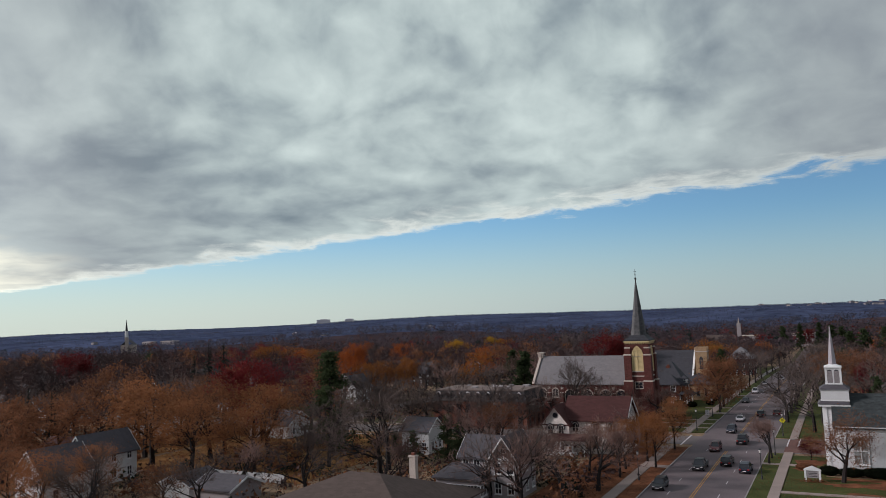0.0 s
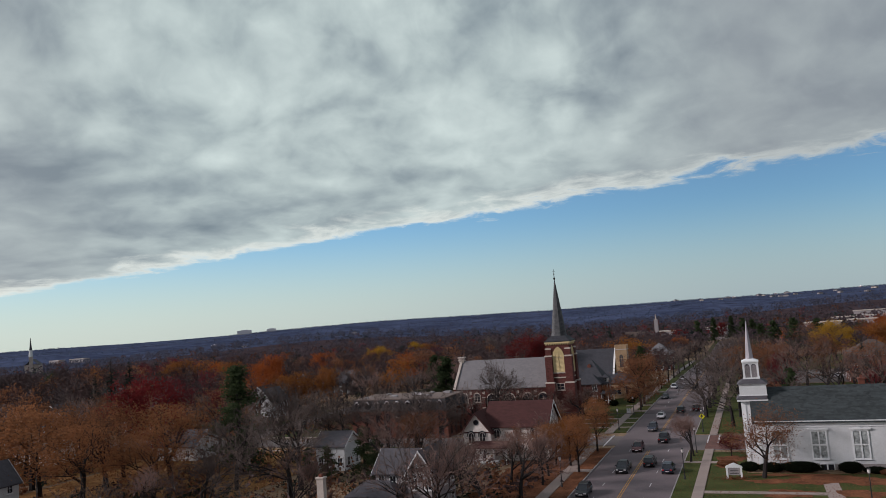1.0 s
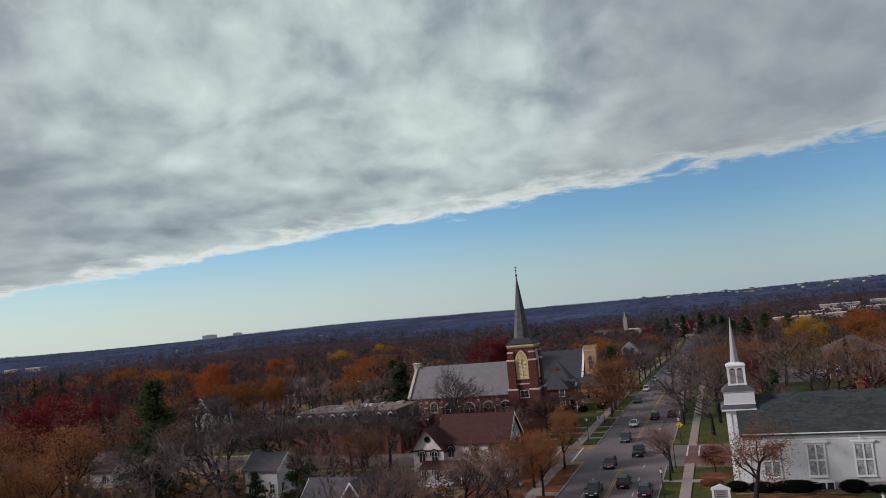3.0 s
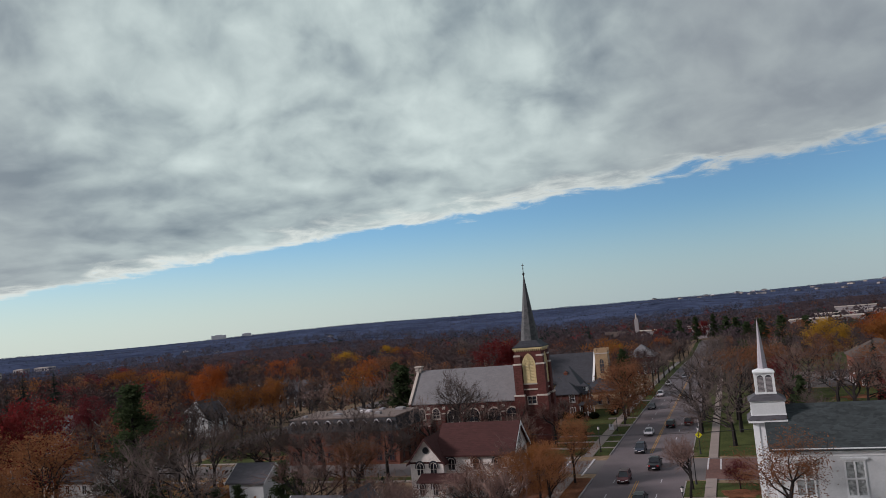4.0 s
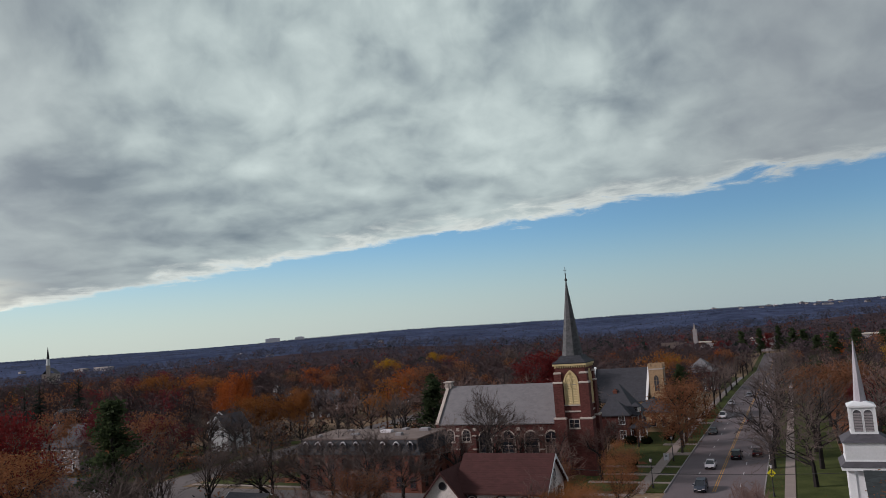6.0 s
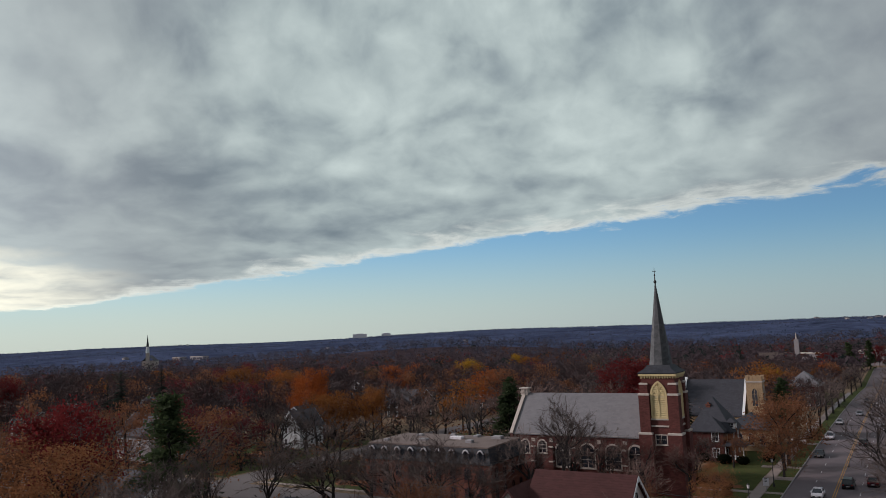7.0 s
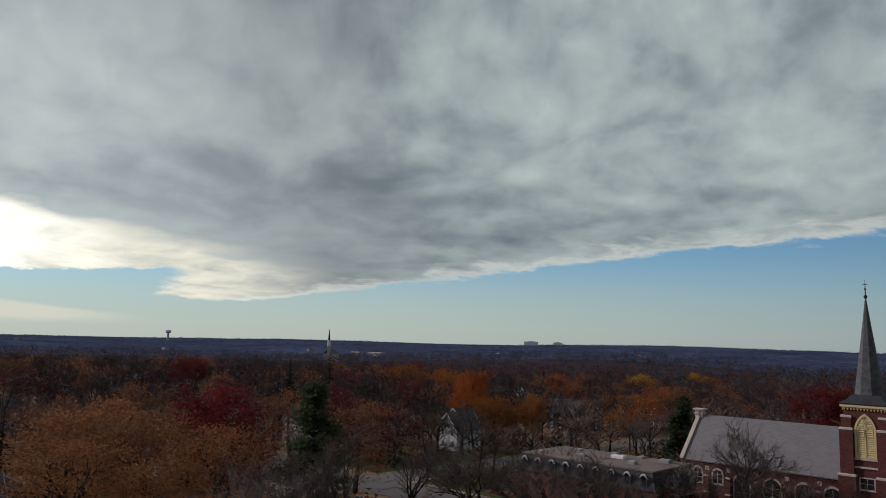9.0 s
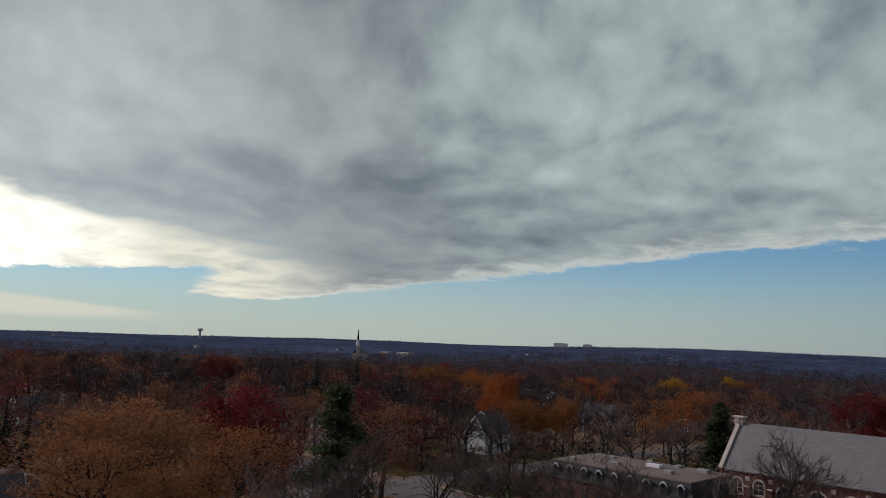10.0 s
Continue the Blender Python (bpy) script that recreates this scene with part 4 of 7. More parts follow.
                c = Geo().box(xa2, xb2, *yo2, z1 - 0.05, z1 + 0.28, 0.1)
                c.box(*xo2, *yc, z1 - 0.05, z1 + 0.28, 0.1)
                c.obj("weathering", LIMESTONE, bo)
    for z0, z1, o in ((11.85, 12.1, 0.14), (10.75, 11.0, 0.18), (15.5, 15.68, 0.06)):
        Geo().box(tx0 - o, tx1 + o, ty0 - o, ty1 + o, z0, z1).obj("string_course", LIMESTONE, tw)
    cor = Geo().box(tx0 - 0.35, tx1 + 0.35, ty0 - 0.35, ty1 + 0.35, 19.0, 19.35, 0.05).obj("cornice", LIMESTONE, tw)
    cor.data.materials[0] = CREAMPAINT
    for f, a, c in (("S", ty0, cx), ("N", ty1, cx), ("E", tx1, cyt), ("W", tx0, cyt)):
        put = on_face(f, a)
        for i in range(13):
            u = c - 2.75 + 5.5 * (i + 0.5) / 13
            g = Geo()
            face_poly(g, put, [(u - 0.2, 19.02), (u + 0.2, 19.02), (u, 18.55)], 0.0, 0.2)
            g.obj("corbel", CREAMPAINT, cor)
        # belfry louvres
        g = Geo()
        face_ring(g, put, arch_pts(c - 1.36, c + 1.36, 12.1, 18.2), arch_pts(c - 1.08, c + 1.08, 12.3, 17.85), -0.02, 0.16)
        bw = g.obj("belfry_window", CREAMPAINT, tw)
        g = Geo()
        face_poly(g, put, arch_pts(c - 1.08, c + 1.08, 12.3, 17.85), -0.02, 0.01)
        g.obj("backing", CREAMPAINT, bw)
        z = 12.35
        while z < 17.2:
            g = Geo()
            half = 1.06 if z < 15.8 else -1.06 + 2.12 * math.cos(math.asin(min(1, (z + 0.2 - 15.98) / 2.16)))
            for a0, a1 in ((c - half, c - 0.1), (c + 0.1, c + half)):
                p = [put(a0, 0.02, z + 0.2), put(a1, 0.02, z + 0.2), put(a1, 0.14, z), put(a0, 0.14, z)]
                q = [(v[0], v[1], v[2] + 0.05) for v in p]
                g.poly(*p).poly(*q).poly(p[3], p[2], q[2], q[3])
            g.obj("louvre", CREAMPAINT, bw)
            z += 0.3
        g = Geo()
        face_box(g, put, c - 0.09, c + 0.09, 0.02, 0.17, 12.3, 17.5)
        g.obj("mullion", CREAMPAINT, bw)
        g = Geo()
        for du in (-0.52, 0.52):
            face_ring(g, put, arch_pts(c + du - 0.5, c + du + 0.5, 15.0, 16.6), arch_pts(c + du - 0.4, c + du + 0.4, 15.0, 16.42), 0.1, 0.17)
        ring = [(c + 0.33 * math.cos(t * math.pi / 5), 17.15 + 0.33 * math.sin(t * math.pi / 5)) for t in range(10)]
        ring2 = [(c + 0.2 * math.cos(t * math.pi / 5), 17.15 + 0.2 * math.sin(t * math.pi / 5)) for t in range(10)]
        face_ring(g, put, ring, ring2, 0.1, 0.17)
        g.obj("tracery", CREAMPAINT, bw)
        window(tw, f, a, c - 0.85, c + 0.85, 8.0, 9.4, LIMESTONE, GLASS, "", 0.16, (1, 1))
    # flared dark roof, then the eight-sided slate spire in courses
    g = Geo()
    rings = [(3.15, 19.35), (3.2, 19.5), (2.35, 20.05), (1.85, 20.7)]
    for r, z in rings:
        g.v += [(cx - r, cyt - r, z), (cx + r, cyt - r, z), (cx + r, cyt + r, z), (cx - r, cyt + r, z)]
    for j in range(3):
        g.f += [(4 * j + i, 4 * j + (i + 1) % 4, 4 * j + 4 + (i + 1) % 4, 4 * j + 4 + i) for i in range(4)]
    g.f += [(12, 13, 14, 15), (3, 2, 1, 0)]
    sp = g.obj("broach_roof", SLATE_DARK, e)
    g = Geo()
    n = 30
    for i in range(n):
        t0, t1 = i / n, (i + 1) / n
        r0, r1 = 1.85 * (1 - t0) ** 1.03 + 0.1, 1.85 * (1 - t1) ** 1.03 + 0.08
        z0, z1 = 20.3 + 13.9 * t0, 20.3 + 13.9 * t1
        for r, z in ((r0 + 0.03, z0), (r1, z1)):
            g.v += [(cx + r * math.cos((q + 0.5) * math.pi / 4), cyt + r * math.sin((q + 0.5) * math.pi / 4), z) for q in range(8)]
    for base in range(0, len(g.v) - 8, 8):
        g.f += [(base + q, base + (q + 1) % 8, base + 8 + (q + 1) % 8, base + 8 + q) for q in range(8)]
    g.obj("spire", SPIRE_SLATE, e, fix=False)
    f = Geo().tube((cx, cyt, 33.9), (cx, cyt, 37.0), 0.12, 0.03, 8)
    f.blob((cx, cyt, 34.6), (0.26, 0.26, 0.3), 8, 5, 0)
    f.blob((cx, cyt, 35.7), (0.14, 0.14, 0.16), 8, 5, 0)
    f.box(cx - 0.3, cx + 0.3, cyt - 0.03, cyt + 0.03, 36.35, 36.45)
    f.obj("finial", BLACK_METAL, e)


brick_church()


def mansard_building():
    x0, x1, y0, y1, zg = -71.3, -46.5, 147.2, 160.0, -0.5
    e = thing("mansard_building", "red brick block with dark slate mansard, dormers and flat gravel roof", "building", (0, 0, 0))
    FOOTPRINTS.append((x0 - 2, x1 + 2, y0 - 3, y1 + 2))
    Geo().box(x0, x1, y0, y1, zg, 6.3).obj("wall", BRICK2, e)
    g = Geo()
    a, b = [(x0 - 0.15, y0 - 0.15), (x1 + 0.15, y0 - 0.15), (x1 + 0.15, y1 + 0.15), (x0 - 0.15, y1 + 0.15)], [(x0 + 0.6, y0 + 0.6), (x1 - 0.6, y0 + 0.6), (x1 - 0.6, y1 - 0.6), (x0 + 0.6, y1 - 0.6)]
    n = 7
    for i in range(n):
        for t, o in ((i / n, 0.03), ((i + 1) / n, 0.0)):
            g.v += [(lerp(p[0], q[0], t) + math.copysign(o, p[0] + 59), lerp(p[1], q[1], t) + math.copysign(o, p[1] - 155), lerp(6.4, 8.8, t)) for p, q in zip(a, b)]
    for s in range(0, len(g.v) - 4, 4):
        g.f += [(s + k, s + (k + 1) % 4, s + 4 + (k + 1) % 4, s + 4 + k) for k in range(4)]
    man = g.obj("mansard", SLATE_DARK, e, fix=False)
    Geo().box(x0 - 0.3, x1 + 0.3, y0 - 0.3, y1 + 0.3, 6.2, 6.42).obj("cornice", SLATE_DARK, e)
    top = Geo().box(x0 + 0.45, x1 - 0.45, y0 + 0.45, y1 - 0.45, 8.7, 8.92).obj("flat_roof", GRAVEL, e)
    for px, py, w, d, h in ((-62, 152, 1.6, 1.0, 0.35), (-57, 155, 2.3, 1.2, 0.45), (-52.5, 151.5, 1.2, 1.0, 0.5), (-50, 157, 1.8, 1.4, 0.5), (-66, 157, 1.2, 1.0, 0.3), (-68.5, 150, 0.8, 0.8, 0.4), (-59.5, 158, 1.0, 0.6, 0.4), (-54.6, 158, 0.9, 1.5, 0.35)):
        Geo().box(px - w / 2, px + w / 2, py - d / 2, py + d / 2, 8.92, 8.92 + h, 0.1).obj("roof_vent", SIGN_WHITE if w > 2 else GREY_METAL, top)
    for i in range(9):
        u = lerp(x0 + 1.6, x1 - 1.6, i / 8)
        d = Geo().prism([(u - 0.55, 6.7), (u + 0.55, 6.7), (u + 0.55, 7.8), (u + 0.3, 8.25), (u, 8.4), (u - 0.3, 8.25), (u - 0.55, 7.8)], y0 - 0.1, y0 + 0.7, "y").obj("dormer", SLATE_DARK, man)
        g = Geo()
        put = on_face("S", y0 - 0.1)
        face_ring(g, put, arch_pts(u - 0.55, u + 0.55, 6.65, 8.42, False), arch_pts(u - 0.36, u + 0.36, 6.8, 8.1, False), 0, 0.06)
        g.obj("dormer_frame", SLATE_DARK, d)
        g = Geo()
        face_poly(g, put, arch_pts(u - 0.36, u + 0.36, 6.8, 8.1, False), 0, 0.02)
        g.obj("pane", GLASS, d)
        g = Geo()
        face_poly(g, put, [(u - 0.6, 7.9), (u - 0.32, 8.42), (u, 8.58), (u + 0.32, 8.42), (u + 0.6, 7.9), (u + 0.3, 8.24), (u, 8.38), (u - 0.3, 8.24)], 0.0, 0.3)
        g.obj("hood", SIGN_WHITE, d)
        for zb in (0.6, 3.7):
            window(e, "S", y0, u - 0.5, u + 0.5, zb, zb + 1.9, BRICK, GLASS, "round", 0.14, (1, 1))
    for f, a, lo, hi in (("W", x0, y0, y1), ("E", x1, y0, y1)):
        for i in range(4):
            u = lerp(lo + 2, hi - 2, i / 3)
            for zb in (0.6, 3.7):
                window(e, f, a, u - 0.5, u + 0.5, zb, zb + 1.9, BRICK, GLASS, "round", 0.14, (1, 1))


mansard_building()


def cream_church():
    e = thing("stone_church", "cream stone church with dark slate roof and crenellated tower", "church", (0, 0, 0))
    FOOTPRINTS.append((-42, -14, 230, 254))
    zg = -2.2
    x0, x1, y0, y1, ze, zr = -38, -23.4, 235, 250, 4.2, 12.3
    gable_walls(x0, x1, y0, y1, zg, ze, zr, "x").obj("wall", CREAMSTONE, e)
    gable_roof(x0, x1, y0, y1, ze, zr, "x", over=0.2, thick=0.2, steps=24).obj("roof", SLATE_BLUE, e)
    cy = (y0 + y1) / 2
    for xx in (x0 - 0.3, x1 - 0.1):
        pw = Geo().prism([(y0 - 0.3, zg), (y1 + 0.3, zg), (y1 + 0.3, ze + 0.3), (cy, zr + 0.6), (y0 - 0.3, ze + 0.3)], xx, xx + 0.4, "x").obj("gable_parapet", CREAMSTONE, e)
        g = Geo()
        k = (zr + 0.6 - ze - 0.3) / (cy - y0 + 0.3)
        for s in (-1, 1):
            d = cy - y0 + 0.3
            g.prism([(cy, zr + 0.85), (cy + s * d, zr + 0.85 - k * d), (cy + s * d, zr + 0.6 - k * d), (cy, zr + 0.6)], xx - 0.1, xx + 0.5, "x")
        g.obj("coping", TRIM, pw)
    tx0, tx1, ty0, ty1 = -22.4, -18.7, 236, 239.7
    t = Geo().box(tx0, tx1, ty0, ty1, zg, 12.9).obj("tower", CREAMSTONE, e)
    Geo().box(tx0 - 0.15, tx1 + 0.15, ty0 - 0.15, ty1 + 0.15, 12.2, 12.5).obj("band", LIMESTONE, t)
    for i in range(4):
        for (mx, my) in ((tx0 + 0.32 + i * 1.02, ty0 + 0.2), (tx0 + 0.32 + i * 1.02, ty1 - 0.2), (tx0 + 0.2, ty0 + 0.32 + i * 1.02), (tx1 - 0.2, ty0 + 0.32 + i * 1.02)):
            Geo().box(mx - 0.32, mx + 0.32, my - 0.2, my + 0.2, 12.9, 13.8).obj("merlon", CREAMSTONE, t)
    window(t, "S", ty0, -21.15, -19.95, 6.6, 10.8, CREAMSTONE, SLATE_BLUE, "pointed", 0.2, (1, 2))
    window(t, "E", tx1, 237.2, 238.5, 7.2, 11.2, LIMESTONE, GLASS, "pointed", 0.2, (1, 0))
    # low wing towards the street
    wx0, wx1, wy0, wy1 = -24.2, -14.8, 216, 228
    w = Geo().box(wx0, wx1, wy0, wy1, zg, 3.8).obj("wing", CREAMSTONE, e)
    hip_roof(wx0, wx1, wy0, wy1, 3.8, 6.6).obj("wing_roof", SLATE_BLUE, w)
    for u in (-21.0, -18.8, -16.4):
        window(w, "S", wy0, u - 0.45, u + 0.45, 0.4, 2.9, LIMESTONE, GLASS, "pointed", 0.1, (0, 0))
    FOOTPRINTS.append((-26, -15, 214, 230))


cream_church()


def hooded(e, face, a, u, z0, z1, w=0.5):
    """A tall dark sash with an arched drip hood, on an old stucco wall."""
    fr = window(e, face, a, u - w, u + w, z0, z1, STUCCO, GLASS, "round", 0.1, (1, 1))
    g = Geo()
    put = on_face(face, a)
    face_ring(g, put, arch_pts(u - w - 0.26, u + w + 0.26, z1 - 0.75, z1 + 0.36, False), arch_pts(u - w - 0.12, u + w + 0.12, z1 - 0.75, z1 + 0.15, False), 0.0, 0.16)
    g.obj("hood", SLATE_DARK, fr)


def scallops(e, face, a, c, half, zr, k):
    """Scalloped barge board hanging from a gable."""
    put = on_face(face, a)
    n = 9
    for s in (-1, 1):
        for i in range(n):
            u0, u1 = half * i / n, half * (i + 1) / n
            m = (u0 + u1) / 2
            g = Geo()
            face_poly(g, put, [(c + s * u0, zr - k * u0), (c + s * u1, zr - k * u1), (c + s * (m + 0.12), zr - k * m - 0.5), (c + s * (m - 0.12), zr - k * m - 0.5)], 0.0, 0.05)
            g.obj("scallop", TRIM, e)


def stucco_house():
    e = house("old white stucco house with red-brown shingle roof and dark hooded windows", -28.3, -16.5, 121.8, 130.4, 6.4, 10.2, "x", STUCCO, SHINGLE_RED, (4, 2), 2, None, False, SHINGLE_RED, "", steps=18)
    for u in (-3.8, 0.2, 3.5):
        hooded(e, "S", -4.3, u, 4.1, 5.75, 0.52)
    for u in (0.2, 3.5):
        hooded(e, "S", -4.3, u, 1.0, 2.9, 0.52)
    for u in (-2.0, 2.0):
        hooded(e, "E", 5.9, u, 3.9, 5.6, 0.45)
        hooded(e, "E", 5.9, u, 0.9, 2.7, 0.45)
    hooded(e, "E", 5.9, 0.0, 7.0, 8.3, 0.35)
    scallops(e, "E", 5.9 + 0.54, 0.0, 4.7, 10.45, 3.8 / 4.3)
    w = house("white stucco gabled wing of the old house with round attic window", -32.4, -27.0, 120.4, 128.0, 5.6, 8.9, "y", STUCCO, SHINGLE_RED, (2, 2), 1, None, False, SHINGLE_RED, "", steps=10)
    for u in (-1.1, 1.1):
        hooded(w, "S", -3.8, u, 3.6, 5.4, 0.5)
        hooded(w, "S", -3.8, u, 0.7, 2.3, 0.45)
    put = on_face("S", -3.8)
    ring = [(0.42 * math.cos(i * math.pi / 6), 7.3 + 0.42 * math.sin(i * math.pi / 6)) for i in range(12)]
    g = Geo()
    face_ring(g, put, [(u * 1.25, 7.3 + (z - 7.3) * 1.25) for u, z in ring], ring, -0.02, 0.08)
    fr = g.obj("round_window", SLATE_DARK, w)
    g = Geo()
    face_poly(g, put, ring, -0.02, 0.02)
    g.obj("pane", GLASS, fr)
    # porch across the inner corner, under a low red-brown roof
    p = Geo().box(-1.5, 4.2, -5.9, -3.9, 0, 0.4).obj("porch", TRIM, w)
    Geo().prism([(-6.3, 2.9), (-3.85, 3.7), (-3.85, 3.9), (-6.3, 3.1)], -0.9, 6.5, "x").obj("porch_roof", SHINGLE_RED, p)
    for u in (-0.6, 1.6, 3.9, 6.2):
        Geo().tube((u, -6.0, 0.0), (u, -6.0, 2.95), 0.1, 0.08, 8).obj("post", TRIM, p)


stucco_house()


def parsonage():
    e = house("brick parsonage with grey hipped roofs, short chimney and dark porch", -28.5, -20.3, 203, 212, 4.9, 11.5, "y", BRICK, SLATE_BLUE, (3, 2), 2, (-25.1, 206.0, 10.2, BRICK2), True, TRIM, "SE")
    # lower hipped bay, dormer and porch
    b = Geo().box(-3.6, 3.0, -7.5, -4.4, 0, 6.2).obj("bay", BRICK, e)
    hip_roof(-3.6, 3.0, -7.5, -2.6, 6.2, 9.0, 0.45).obj("bay_roof", SLATE_BLUE, b)
    for z in (1.2, 4.3):
        window(b, "S", -7.5, 0.9, 2.1, z, z + 1.6, TRIM, GLASS)
    d = Geo().box(3.0, 4.7, -3.6, -1.4, 6.3, 7.6).obj("dormer", TRIM, e)
    hip_roof(3.0, 4.7, -3.6, -1.4, 7.6, 8.4, 0.25).obj("dormer_roof", SLATE_BLUE, d)
    window(d, "S", -3.6, 3.3, 4.4, 6.6, 7.4, TRIM, GLASS, "", 0.08)
    p = Geo().box(3.1, 6.9, -7.6, -4.5, 0, 0.7).obj("porch", BRICK2, e)
    hip_roof(3.1, 6.9, -7.6, -3.6, 3.5, 4.8, 0.4).obj("porch_roof", SLATE_DARK, p)
    for u in (3.3, 5.1, 6.7):
        Geo().tube((u, -7.4, 0.7), (u, -7.4, 3.4), 0.13, 0.11, 8).obj("post", TRIM, p)
        if u < 6:
            Geo().box(u + 0.15, u + 1.6, -7.45, -7.38, 1.4, 1.5).obj("rail", TRIM, p)


parsonage()
house("small white house with dark roof and paired windows", -59.6, -53.4, 112.0, 118.0, 4.7, 6.8, "x", WHITE, SHINGLE_GREY, (3, 2), 1, None, False, TRIM, "SE")
house("grey sided gabled house wing with white trim", -26.8, -22.7, 83.5, 91, 6.1, 9.0, "y", GREYWALL, SHINGLE_GREY, (2, 3), 2, None, False, TRIM, "SE")
house("grey sided house with steep dark roof and white trim", -32.6, -27.0, 84.9, 91.5, 5.8, 8.4, "x", GREYWALL, SHINGLE_GREY, (3, 2), 2, None, False, TRIM, "SW")
house("low sunroom with white framed windows under dark hipped roof", -34.8, -27.4, 80.8, 84.6, 3.4, 5.2, "x", GREYWALL, SHINGLE_GREY, (7, 4), 1, None, True, TRIM, "SWE")
house("low house with broad brown shingle roof and tall pale chimney", -44.5, -21.5, 50, 68.5, 5.0, 8.4, "x", GREYWALL, SHINGLE_BROWN, (4, 3), 1, (-29.0, 64.6, 9.8, LIMESTONE), True, TRIM, "SN")
house("small white gabled garage with grey roof", -79.0, -72.6, 68, 75, 2.2, 3.5, "y", WHITE, SHINGLE_GREY, (1, 2), 1, None, False, TRIM, "S")
house("low dark-roofed shed beside the garage", -70.5, -63.0, 67, 74, 2.2, 3.7, "x", GREYWALL, SHINGLE_GREY, (3, 2), 1, None, False, TRIM, "S")
house("tall narrow white gabled house among the oaks", -102.5, -96.5, 68, 78, 5.4, 8.7, "y", WHITE, SHINGLE_GREY, (2, 3), 2, None, False, TRIM, "SE")
house("white gabled house with dark slate-grey roof", -98.5, -91.5, 56, 65, 4.8, 8.5, "y", WHITE, SHINGLE_GREY, (2, 2), 2, None, False, TRIM, "SE")
house("low white house with porch behind the oaks", -144.0, -132.0, 114, 122, 3.2, 5.6, "x", WHITE, SHINGLE_BROWN, (4, 2), 1, None, False, TRIM, "SE")
house("grey-roofed brick house far behind the trees", -148.0, -134.0, 259, 270, 3.4, 7.6, "x", SHINGLE_BROWN, SHINGLE_GREY, (4, 2), 2, (-141, 264, 9.0), False, TRIM, "SE")
house("white gabled Victorian house with grey roof", -129.0, -122.6, 187, 196, 4.8, 8.6, "y", WHITE, SHINGLE_GREY, (2, 3), 2, None, False, TRIM, "SE")
house("house with steep grey gables and white barge boards", -156.0, -142.0, 158, 168, 6.0, 10.4, "x", GREYWALL, SHINGLE_GREY, (4, 2), 2, None, False, TRIM, "SE")
house("small house with red-brown roof under the spruces", -131.0, -122.5, 81, 89, 2.6, 4.8, "x", GREYWALL, SHINGLE_RED, (2, 2), 1, None, False, TRIM, "SE")
house("white house with dark roof in the side yard", -108.0, -96.0, 136.5 - 16, 131 - 2, 3.2, 6.0, "x", WHITE, SHINGLE_GREY, (3, 2), 1, None, False, TRIM, "SE")
house("little brick gabled house with white trim behind the yard", -52.0, -45.5, 188, 196, 4.0, 7.4, "y", BRICK, SHINGLE_BROWN, (2, 2), 1, None, False, TRIM, "SE")
house("tan brick house with broad brown roof beyond the lawn", 45.5, 60, 241, 254, 6.8, 10.8, "x", BRICK2, SHINGLE_BROWN, (4, 3), 2, None, True, TRIM, "SW")
house("white clapboard house with dark grey roof beside the church", 36.5, 48.0, 96.5, 107.5, 5.2, 9.2, "x", WHITE, SHINGLE_GREEN, (3, 2), 2, None, False, TRIM, "SW")
house("brick shop with blue-grey hipped roof down the street", -25.5, -14.5, 331, 344, 3.6, 8.2, "x", BRICK, SLATE, (4, 2), 2, None, True, TRIM, "SE")


def back_houses():
    """Houses among the trees along the back streets."""
    rng = random.Random(21)
    kinds = [("grey clapboard house with grey roof among bare trees", GREYWALL, SHINGLE_GREY), ("grey sided house with brown roof among bare trees", GREYWALL, SHINGLE_BROWN), ("brick house with dark roof among autumn trees", BRICK, SHINGLE_GREY), ("brown shingled house with dark slate roof", SHINGLE_BROWN, SLATE_BLUE)]
    n = 0
    for gx in range(-410, -110, 46):
        for gy in (112, 172, 214, 300, 352):
            x, y = gx + rng.uniform(-9, 9), gy + rng.uniform(-7, 7)
            w, d = rng.uniform(8, 12), rng.uniform(7.5, 10)
            label, wall, roof = kinds[rng.randrange(4)]
            ze = rng.uniform(4.2, 6.0)
            ax = "x" if rng.random() < 0.5 else "y"
            if any(a < x + w and x - w < b and c < y + d and y - d < q for a, b, c, q in FOOTPRINTS) or -118 < x < -92 or 128 < y < 152:
                continue
            z = height(x, y)
            house(label, x - w / 2, x + w / 2, y - d / 2, y + d / 2, z + ze, z + ze + rng.uniform(2.6, 3.8), ax, wall, roof, (3, 2), 2, None, False, TRIM, "SE")
            n += 1


back_houses()

# ------------------------------------------------------------------ trees


